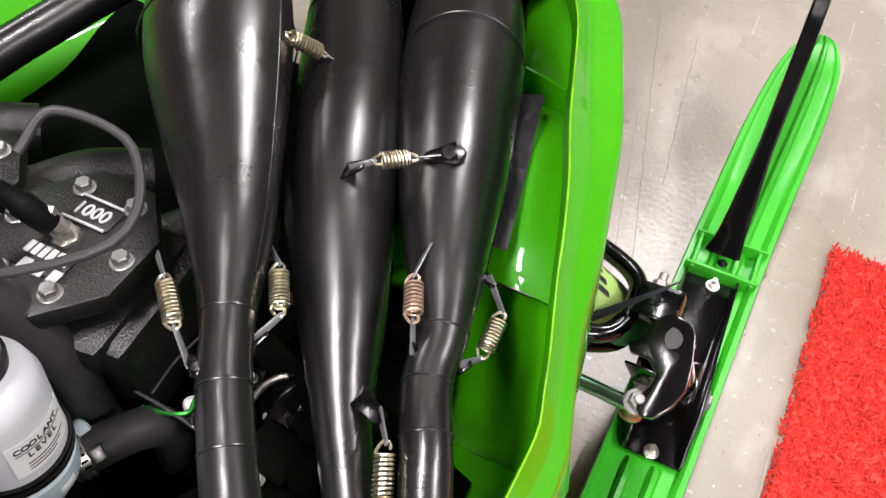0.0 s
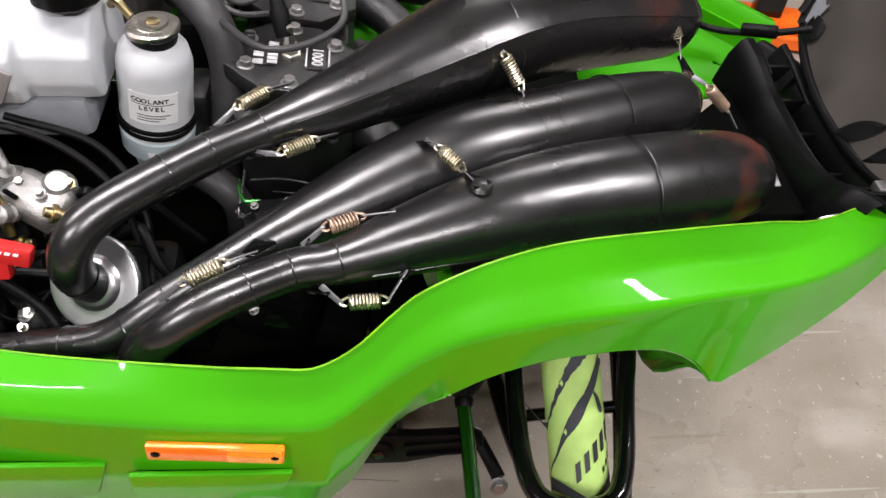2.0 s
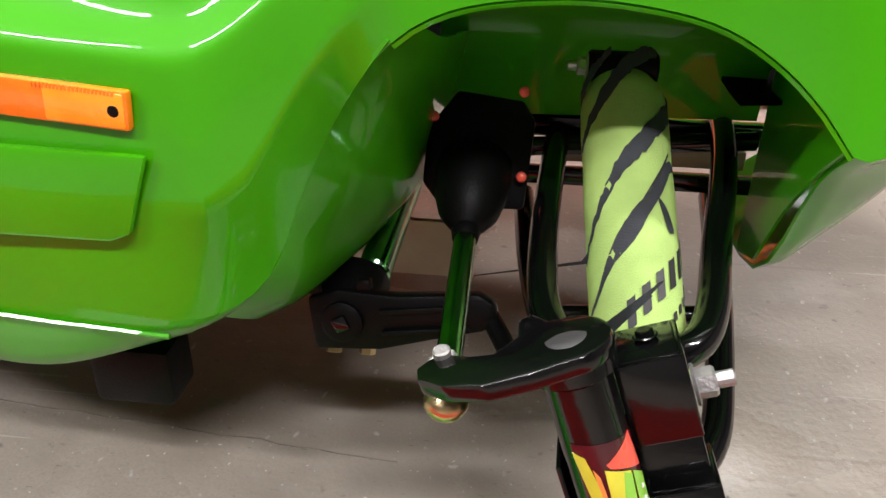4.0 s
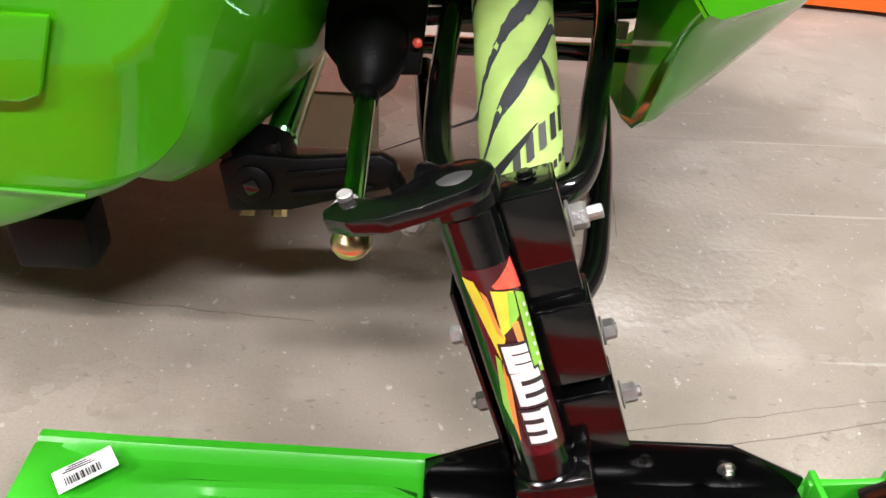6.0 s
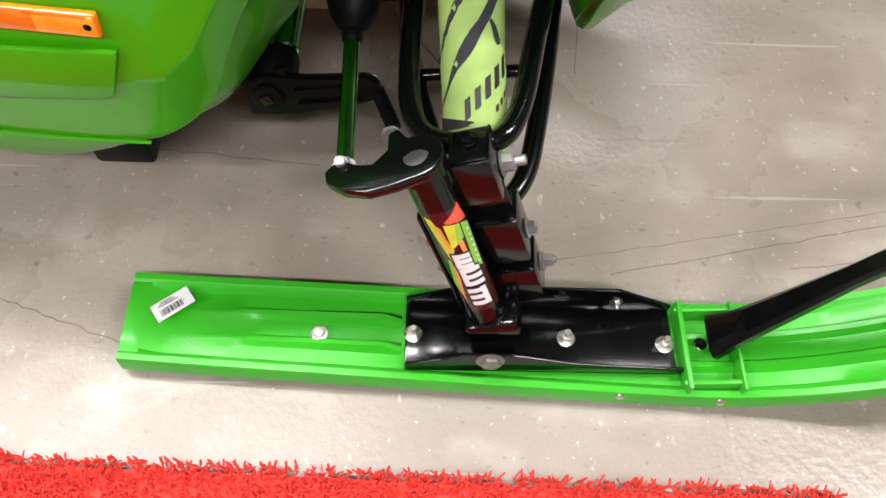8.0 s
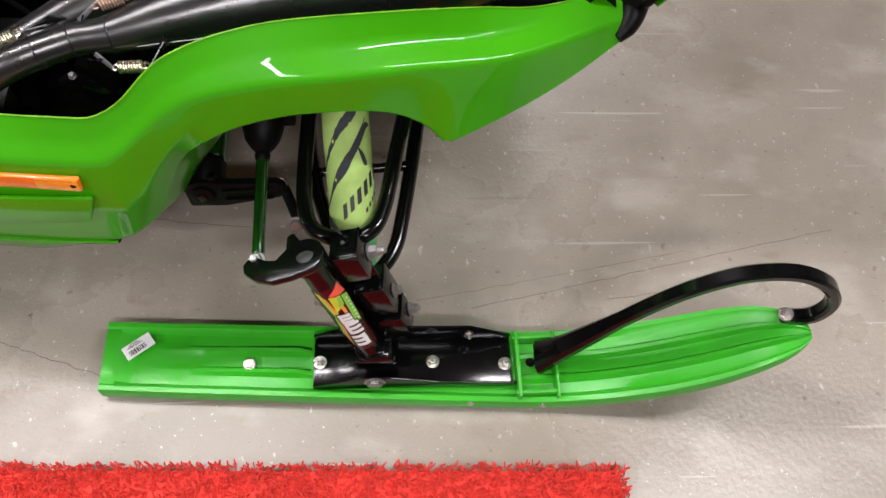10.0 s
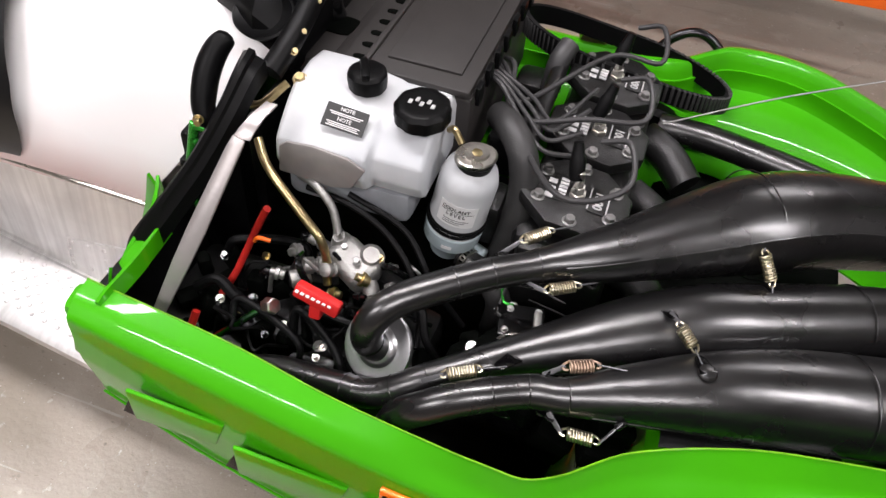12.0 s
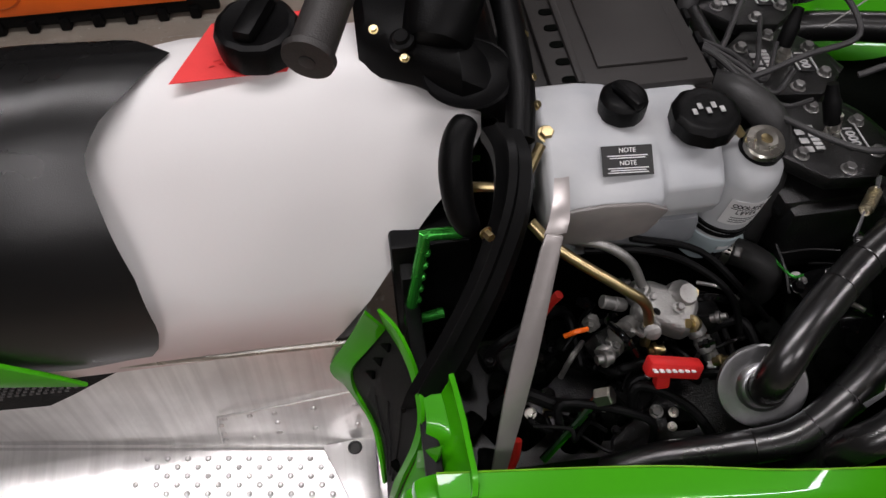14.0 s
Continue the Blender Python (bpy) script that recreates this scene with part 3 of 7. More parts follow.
def left_pan():
    xs = [0.03 + i * (1.375 - 0.03) / 70 for i in range(71)]
    rim = rail([(0.03, 1.0, 0.57), (0.4, 0.985, 0.595), (0.62, 0.985, 0.597), (0.70, 0.99, 0.6), (0.75, 1.03, 0.603), (0.80, 1.065, 0.604), (0.92, 1.062, 0.603), (1.06, 1.012, 0.583), (1.18, 0.955, 0.553), (1.28, 0.9, 0.53), (1.375, 0.84, 0.508)], xs)
    crest = [(x, y + 0.03, z - 0.008) for x, y, z in rim]
    crease = [(x, y + 0.045, z - 0.045) for x, y, z in rim]
    low = [(x, y + 0.04, z - 0.16) for x, y, z in rim]
    shelf = [(x, y - 0.012, z - 0.03) for x, y, z in rim]
    rows = [[tuple(q) for q in spline(list(r), 3)] for r in zip(shelf, rim, crest, crease, low)]
    part("side_panel", sheet(rows, 0.004), GREEN, sled, "glossy green far side panel")
    # the bowl inside the far fender
    rows = []
    for x, y, z in shelf:
        bulge = math.exp(-((x - 0.88) / 0.2) ** 2)
        k = 1 - 0.55 * min(1, max(0, (x - 1.14) / 0.2))
        rows.append([(x, y, z), (x, y + 0.008 - 0.01 * bulge, z - 0.04), (x, y - 0.02 - 0.03 * bulge, z - 0.06), (x, y - 0.05 * k - 0.05 * bulge, z - 0.13 * k), (x, y - 0.1 * k - 0.06 * bulge, z - 0.16 * k), (x, y - 0.17 * k - 0.04 * bulge, z - 0.17 * k)])
    rows = [[tuple(q) for q in spline(r, 3)] for r in rows]
    part("inner_fender", sheet(rows, 0.004), GREEN, sled, "green far inner fender bowl")


left_pan()


def pan_floor():
    rows = []
    for i in range(40):
        x = 0.02 + i * 1.3 / 39
        deep = 0.27 + 0.14 * min(1, max(0, (x - 0.66) / 0.05))
        rows.append([(x, y, deep + 0.04 * (abs(y - YC) / 0.42) ** 3 + max(0, x - 1.1) * 0.1) for y in [0.2 + 0.26 * min(1, max(0, (x - 0.66) / 0.05)) * (1 - j / 10) + j * 0.079 for j in range(11)]])
    # pan and nose floors carry the bay's shade as near-black colour
    part("pan_floor", sheet(rows[:17], 0.004), MARK, sled, "belly pan floor below the engine, coloured near-black for the bay's shade")
    part("pan_floor", sheet(rows[16:32], 0.004), MARK, sled, "belly pan floor below the pipes, coloured near-black for the bay's shade")
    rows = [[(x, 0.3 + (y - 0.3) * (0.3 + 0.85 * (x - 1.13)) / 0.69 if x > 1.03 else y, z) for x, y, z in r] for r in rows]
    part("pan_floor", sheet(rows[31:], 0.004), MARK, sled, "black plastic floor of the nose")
    # rear bulkhead of the engine bay
    part("bulkhead", box((0.03, 0.72, 0.42), (0.02, 0.54, 0.3), 0.003), PLASTIC, sled, "black rear bulkhead of the engine bay")
    # liner block, with the shade of the nose in its near-black colour
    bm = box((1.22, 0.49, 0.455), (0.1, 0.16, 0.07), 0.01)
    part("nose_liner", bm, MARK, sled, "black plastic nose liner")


pan_floor()


def marker():
    m = pose(0.553, 0.1035, 0.4685, 0, 4, -1.5)
    at = lambda c, sz, bev: box((0, 0, 0), sz, bev, m @ Matrix.Translation(c))
    p = part("marker_light", at((0, 0, 0), (0.13, 0.008, 0.026), 0.002), ORANGE, sled, "amber side marker reflector")
    part("amber_half", at((0.0365, -0.0012, 0), (0.053, 0.008, 0.0235), 0.002), AMBER, p)
    for i in range(22):
        part("rib", at((0.004 + i * 0.0025, -0.0045, 0.0112), (0.0013, 0.002, 0.003), 0), ORANGE, p)
    for x in (-0.056, 0.056):
        part("screw", lathe(m @ Vector((x, -0.003, 0)), m @ Vector((x, -1, 0)), [(0, 0.0048), (0.002, 0.0044), (0.003, 0.002)], 12), RUBBER, p)


marker()


def louvre(x0, x1, z0, z1, y):
    """A raised slanted panel on the side; a black plate paints the shaded hollow at its rear end."""
    m = Matrix(((1, 0, 0, 0), (0, 0, -1, y), (0, 1, 0, 0), (0, 0, 0, 1)))
    part("louvre", plate([(x0, z1), (x1, z1 - 0.004), (x1 - 0.02, z0 + 0.006), (x1 - 0.035, z0), (x0, z0)], 0.007, m, bevel=0.003), GREEN, sled)
    if x0 < 0.4:
        part("hollow_shade", plate([(x0 - 0.02, z0 + 0.004), (x0 + 0.002, z0 + 0.052), (x0 + 0.002, z0 + 0.001)], 0.004, m, bevel=0.001), PLASTIC, sled)


louvre(0.465, 0.625, 0.372, 0.44, 0.102)
louvre(0.285, 0.445, 0.38, 0.45, 0.111)
louvre(0.12, 0.265, 0.395, 0.465, 0.128)


def pipes():
    bead = lambda pipe, p, d, r: part("weld", tube([Vector(p) + r * (u * math.cos(a) + v * math.sin(a)) for a in [math.tau * i / 40 for i in range(41)]], 0.0011, 6, smooth=False), PIPE, pipe) \
        if (u := Vector(d).orthogonal().normalized()) and (v := Vector(d).normalized().cross(u)) else None

    def shell(s, i, tilt, keen):
        """A ring of the pipe: round in the necks, two pressed half shells that meet in a seam where it is wide."""
        p, r = Vector(s[i][:3]), float(s[i][3])
        d = (Vector(s[min(i + 1, len(s) - 1)][:3]) - Vector(s[max(i - 1, 0)][:3])).normalized()
        flat = d.cross(Vector((0, 0, 1)))
        if flat.length < 0.35:
            flat = Vector((0.55, -0.83, 0)) - d * d.dot(Vector((0.55, -0.83, 0)))
        flat.normalize()
        rise = flat.cross(d)
        f = min(1.0, max(0.0, (r - 0.024) / 0.022))
        c, h = r * (1 + keen * f), r * (1 - 1.9 * keen * f)
        big = (c * c + h * h) / (2 * h)
        ring = []
        for side in (1, -1):
            for k in range(18):
                if h < c - 1e-6:
                    a = math.asin(min(1, c / big)) * (1 - 2 * k / 18)
                    u, v = big * math.sin(a), side * (big * math.cos(a) - big + h)
                else:
                    u, v = c * math.cos(math.pi * k / 18), side * c * math.sin(math.pi * k / 18)
                ring.append((side * u, v))
        t = radians(tilt)
        return [p + flat * (u * math.cos(t) - v * math.sin(t)) + rise * (u * math.sin(t) + v * math.cos(t)) for u, v in ring]

    def pipe(label, rows, welds, tilt, keen):
        s = spline(rows, 8)
        ob = part("exhaust_pipe", loft([shell(s, i, tilt, keen) for i in range(len(s))]), PIPE, sled, label, 24)
        for w in welds:
            i = int(np.argmin(abs(s[:, 0] - w) + (s[:, 2] < 0.55) * 0.0))
            d = s[min(i + 1, len(s) - 1)] - s[i - 1]
            bead(ob, Vector(s[i][:3]), Vector(d[:3]), float(s[i][3]))
        # welded seam along the flank
        part("seam", tube([shell(s, i, tilt, keen)[0] for i in range(len(s)) if s[i][3] > 0.026], 0.0011, 6, smooth=False), PIPE, ob)
        return ob

    a = pipe("matt black expansion pipe with welded rings and rust-red end", [(0.432, 0.304, 0.488, 0.021), (0.418, 0.27, 0.525, 0.021), (0.409, 0.254, 0.562, 0.021), (0.417, 0.262, 0.596, 0.021), (0.447, 0.29, 0.616, 0.021), (0.53, 0.352, 0.628, 0.021), (0.589, 0.388, 0.633, 0.022), (0.66, 0.433, 0.636, 0.038),
             (0.75, 0.5, 0.637, 0.059), (0.84, 0.568, 0.637, 0.076), (0.932, 0.631, 0.623, 0.077), (1.048, 0.693, 0.595, 0.071), (1.132, 0.73, 0.576, 0.062), (1.162, 0.742, 0.572, 0.046)], [0.5, 0.54, 0.589, 0.842], 32, 0.055)
    b = pipe("matt black middle expansion pipe", [(0.235, 0.236, 0.43, 0.014), (0.26, 0.23, 0.448, 0.017), (0.3, 0.226, 0.464, 0.02), (0.37, 0.217, 0.485, 0.02), (0.44, 0.214, 0.506, 0.02), (0.5, 0.238, 0.538, 0.021), (0.58, 0.29, 0.554, 0.025), (0.66, 0.335, 0.567, 0.039),
             (0.74, 0.38, 0.578, 0.05), (0.82, 0.42, 0.583, 0.055), (0.921, 0.471, 0.572, 0.055), (1.027, 0.526, 0.557, 0.053), (1.111, 0.568, 0.544, 0.045), (1.137, 0.58, 0.54, 0.03)], [0.40, 0.46, 0.5, 1.0], -8, 0.03)
    c = pipe("matt black outer expansion pipe with welded cone", [(0.46, 0.2, 0.45, 0.021), (0.478, 0.186, 0.516, 0.021), (0.51, 0.184, 0.557, 0.021), (0.56, 0.204, 0.58, 0.021), (0.624, 0.234, 0.585, 0.021), (0.669, 0.243, 0.587, 0.023), (0.74, 0.272, 0.588, 0.037),
             (0.83, 0.308, 0.587, 0.052), (0.921, 0.345, 0.575, 0.062), (0.995, 0.371, 0.563, 0.066), (1.09, 0.408, 0.546, 0.065), (1.162, 0.437, 0.532, 0.056), (1.19, 0.448, 0.53, 0.04)], [0.585, 0.624, 0.669, 0.99], -8, 0.03)
    # round collar that the first pipe stands in
    o, n = Vector((0.417, 0.269, 0.527)), Vector((-0.25, -0.71, 0.66))
    part("collar", lathe(o - n * 0.03, o, [(0.0, 0.034), (0.016, 0.046), (0.022, 0.05), (0.027, 0.051), (0.03, 0.0495), (0.0305, 0.046), (0.0295, 0.036), (0.03, 0.03), (0.034, 0.027), (0.037, 0.0225)], 48), COLLAR, sled, "polished dark steel exhaust collar")
    return a, b, c


PIPES = pipes()


def tab(p, q, pipe, w=0.011):
    """A welded steel ear from a pipe at p that ends in an eye at q."""
    p, q = Vector(p), Vector(q)
    d = q - p
    L = d.length
    m = basis(p, d, (0, 0, 1) if abs(d.normalized().z) < 0.8 else (1, 0, 0))
    m = m @ pose(0, 0, 0, 90)
    pts = [(-0.003, -w), (L * 0.6, -w * 0.7)] + [(L + w * 0.6 * math.sin(a), -w * 0.6 * math.cos(a)) for a in [math.pi * i / 6 for i in range(7)]] + [(L * 0.6, w * 0.7), (-0.003, w)]
    part("spring_tab", plate(pts, 0.002, m, bevel=0.0004), BLACKMETAL, pipe)
    part("weld", lathe(p - Vector((0, 0, 0.004)), p + Vector((0, 0, 1)), [(0, w * 1.1), (0.003, w * 0.9), (0.005, w * 0.3)], 12), PIPE, pipe)


def springs():
    p1, p2, p3 = PIPES
    for a, b, ha, hb, m in (
            ((0.558, 0.411, 0.644), (0.594, 0.449, 0.644), (0.543, 0.392, 0.638), (0.608, 0.467, 0.636), SPRING),
            ((0.606, 0.352, 0.632), (0.648, 0.379, 0.632), (0.587, 0.36, 0.627), (0.664, 0.4, 0.62), SPRING),
            ((0.854, 0.495, 0.668), (0.88, 0.47, 0.631), (0.844, 0.505, 0.673), (0.883, 0.462, 0.624), SPRING),
            ((0.77, 0.358, 0.641), (0.799, 0.329, 0.631), (0.764, 0.37, 0.636), (0.804, 0.316, 0.634), SPRING),
            ((0.654, 0.261, 0.615), (0.696, 0.281, 0.614), (0.641, 0.255, 0.605), (0.719, 0.281, 0.618), RUSTSPRING),
            ((0.519, 0.22, 0.582), (0.565, 0.24, 0.593), (0.504, 0.216, 0.57), (0.583, 0.254, 0.587), SPRING),
            ((0.672, 0.207, 0.567), (0.719, 0.208, 0.57), (0.659, 0.215, 0.576), (0.733, 0.225, 0.585), SPRING),
            ((1.118, 0.674, 0.618), (1.137, 0.656, 0.581), (1.115, 0.684, 0.621), (1.138, 0.642, 0.571), SPRING),
            ((1.155, 0.576, 0.57), (1.197, 0.567, 0.532), (1.143, 0.581, 0.575), (1.207, 0.559, 0.518), RUSTSPRING)):
        coil(sled, a, b, 0.0072, 0.0014, m)
        for end, far in ((a, ha), (b, hb)):
            e, f = Vector(end), Vector(far)
            way = (f - e).normalized()
            # the link lies edge on, its welded end let into the pipe
            L = (f - e).length + 0.012
            m = basis(e - way * 0.004, way, Vector((0, 0, 1)) - way * way.z) @ pose(0, 0, 0, 35)
            part("spring_link", plate([(0, -0.0016), (0.003, -0.0026), (L, -0.0034), (L, 0.0034), (0.003, 0.0026), (0, 0.0016)], 0.0016, m @ Matrix.Translation((0, 0, -0.0008)), bevel=0.0003), LINK, sled)
    tab((0.836, 0.512, 0.682), (0.846, 0.503, 0.673), p1)
    tab((0.89, 0.45, 0.627), (0.883, 0.463, 0.625), p2)
    tab((0.757, 0.388, 0.625), (0.764, 0.37, 0.636), p2)
    tab((0.813, 0.3, 0.64), (0.803, 0.318, 0.635), p3)
    tab((0.595, 0.283, 0.577), (0.582, 0.255, 0.588), p2)
    tab((0.54, 0.378, 0.643), (0.544, 0.39, 0.639), p1, 0.007)
    tab((0.575, 0.365, 0.624), (0.59, 0.358, 0.627), p1, 0.007)
    tab((0.66, 0.405, 0.614), (0.664, 0.398, 0.618), p1, 0.007)
    tab((0.632, 0.25, 0.586), (0.641, 0.254, 0.604), p3, 0.007)
    tab((0.737, 0.276, 0.618), (0.721, 0.28, 0.618), p3, 0.007)
    tab((0.645, 0.225, 0.572), (0.658, 0.214, 0.576), p3, 0.007)
    tab((0.742, 0.242, 0.583), (0.733, 0.225, 0.586), p3, 0.007)
    tab((1.111, 0.678, 0.624), (1.115, 0.684, 0.62), p1, 0.008)
    tab((1.132, 0.59, 0.578), (1.138, 0.64, 0.57), p2, 0.008)


springs()


# ---- ski and suspension ----
def ski_x(x):
    """Height, half width and middle of the ski at x."""
    u = max(0.0, (x - 1.22) / 0.46)
    rise = 0.26 * min(u, 0.8) ** 2.1 + (0.427 * (u - 0.8) * (1 - 2.2 * (u - 0.8)) if u > 0.8 else 0.0)
    z = 0.006 + 0.002 * max(0, (0.62 - x) / 0.09) + rise
    half = 0.063 + 0.004 * math.sin((x - 0.53) * 2.6)
    if x > 1.42:
        half *= max(0.0, 1 - ((x - 1.42) / 0.263) ** 3.6) ** 0.6
    return z, max(half, 0.006), 0.026 - 0.0455 * (x - 0.53)


def ski():
    secs = []
    xs = [0.528, 0.532, 0.545, 0.552] + [0.57 + i * 0.0222 for i in range(50)] + [1.672, 1.68]
    for x in xs:
        z, h, c = ski_x(x)
        rise = min(1, max(0, (x - 0.548) / 0.02))
        channel = 0.012 * rise * (1 if x < 1.3 else max(0.3, 1 - (x - 1.3) * 3))
        ridge = 0.014 * min(1, max(0, (x - 0.6) / 0.25)) * (1 if x < 0.86 else 0.0 if x < 1.24 else 0.7)
        k = h / 0.065
        prof = [(-1, 0.004), (-1, 0.03), (-0.97, 0.034), (-0.84, 0.034), (-0.78, 0.031), (-0.7, 0.034 - channel), (-0.42, 0.034 - channel), (-0.34, 0.034 - channel + ridge), (-0.24, 0.034 - channel + ridge * 0.9), (-0.16, 0.034 - channel),
                (0.16, 0.034 - channel), (0.24, 0.034 - channel + ridge * 0.9), (0.34, 0.034 - channel + ridge), (0.42, 0.034 - channel), (0.7, 0.034 - channel), (0.78, 0.031), (0.84, 0.034), (0.97, 0.034), (1, 0.03), (1, 0.004), (0.9, 0), (0.3, 0), (0.2, -0.008), (-0.2, -0.008), (-0.3, 0), (-0.9, 0)]
        tx = -0.35 * min(1, max(0, (x - 1.22) / 0.46))
        secs.append([(x + tx * q * min(k, 1), c + p * h, z + q * min(1, 0.35 + k * 0.65)) for p, q in prof])
    s = part("ski", loft(secs), SKIGREEN, sled, "green moulded plastic ski with raised ribs")
    # pocket wall in front of the saddle
    for x, d in ((1.24, 0.007), (1.305, 0.005)):
        z, h, c = ski_x(x)
        part("pocket_wall", box((x, c, z + 0.03), (d, 2 * h - 0.012, 0.044), 0.002), SKIGREEN, s)
    for sgn in (-1, 1):
        z, h, c = ski_x(1.27)
        part("pocket_side", box((1.272, c + sgn * 0.05, z + 0.034), (0.075, 0.007, 0.032), 0.002, pose(0, 0, 0, 0, -6, 0)), SKIGREEN, s)
    hexbolt(s, (0.775, 0.007, 0.035), (0, 0, 1), 0.008, 0.006)
    hexbolt(s, (1.262, -0.004, 0.05), (0, 0, 1), 0.006, 0.005, BLACKMETAL)
    for x in (1.155, 1.28):
        part("side_bolt", lathe((x, ski_x(x)[2] - 0.067, 0.036), (x, -1, 0.036), [(0, 0.006), (0.002, 0.006), (0.004, 0.004)], 14), STEEL, s)
    # bar-code label on the rear of the ski
    lab = basis((0.572, 0.014, 0.0425), (0.81, 0.58, 0), (-0.58, 0.81, 0))
    rows = [[lab @ Vector((u * 0.052, v * 0.026, 0.004 * u + 0.010 * (u - 0.8) ** 2 * (u > 0.8))) for v in (0, 0.5, 1)] for u in [i / 10 for i in range(11)]]
    l = part("price_label", sheet(rows, 0.0006), PAPER, s, "curling white paper label with printed bars")
    bars = bmesh.new()
    rnd = random.Random(4)
    u = 0.008
    while u < 0.04:
        w = rnd.choice((0.0008, 0.0012, 0.0018))
        box(lab @ Vector((u, 0.0085, 0.0016 + 0.004 * u / 0.052)), (w, 0.009, 0.0006), 0, lab.to_3x3().to_4x4(), bars)
        u += w + rnd.choice((0.0009, 0.0014))
    part("print", bars, INK, l, smooth=0)
    for i in range(3):
        part("print", box(lab @ Vector((0.022, 0.018 + i * 0.0025, 0.0032)), (0.028 - i * 0.006, 0.0009, 0.0005), 0, lab.to_3x3().to_4x4()), INK, l)
    # black steel saddle
    sad = part("saddle", box((1.058, 0.004, 0.036), (0.345, 0.088, 0.006), 0.002), BLACKMETAL, sled, "gloss black steel ski saddle")
    m = Matrix(((1, 0, 0, 0), (0, 0, -1, 0.05), (0, 1, 0, 0), (0, 0, 0, 1)))
    part("far_flange", plate([(0.886, 0.036), (1.23, 0.036), (1.23, 0.055), (1.155, 0.094), (0.96, 0.097), (0.886, 0.062)], 0.004, m, bevel=0.001), BLACKMETAL, sad)
    m = Matrix(((1, 0, 0, 0), (0, 0, -1, -0.036), (0, 1, 0, 0), (0, 0, 0, 1)))
    part("near_flange", plate([(0.886, 0.034), (1.236, 0.034), (1.236, 0.05), (1.1, 0.06), (1.02, 0.082), (0.96, 0.084), (0.93, 0.066), (0.886, 0.05)], 0.004, m, bevel=0.001), BLACKMETAL, sad)
    for x, y in ((0.896, 0.007), (1.092, 0.005), (1.219, -0.001)):
        hexbolt(sad, (x, y, 0.039), (0, 0, 1), 0.0085, 0.008, stud=0.012)
    hexbolt(sad, (1.156, 0.046, 0.066), (0, -1, 0), 0.006, 0.006, stud=0.004)
    hexbolt(sad, (0.991, -0.04, 0.07), (0, -1, 0), 0.013, 0.006, CASTALU)
    # bow handle
    bow = [(1.275, 0.002, 0.058), (1.30, 0.001, 0.095), (1.36, 0.004, 0.185), (1.42, 0.008, 0.272), (1.47, 0.01, 0.328), (1.53, 0.011, 0.366), (1.60, 0.009, 0.372), (1.66, 0.004, 0.34), (1.69, 0.0, 0.29), (1.682, -0.003, 0.25), (1.655, -0.004, 0.242), (1.63, -0.004, 0.25)]
    ps = spline(bow, 6)
    secs = []
    for i, p in enumerate(ps):
        d = Vector(ps[min(i + 1, len(ps) - 1)] - ps[max(i - 1, 0)]).normalized()
        side = Vector((0, 1, 0))
        up = side.cross(d)
        w = 0.0125 + 0.017 * max(0, 1 - i / 14)
        t = 0.0095
        secs.append([Vector(p) + side * a * w + up * b * t for a, b in ((1, 0.5), (0.7, 1), (-0.7, 1), (-1, 0.5), (-1, -0.5), (-0.7, -1), (0.7, -1), (1, -0.5))])
    h = part("ski_handle", loft(secs), BLACKMETAL, sled, "curved black plastic ski handle bow")
    hexbolt(h, (1.63, -0.006, 0.258), (-0.3, -0.3, 1), 0.0085, 0.008, stud=0.004)


ski()


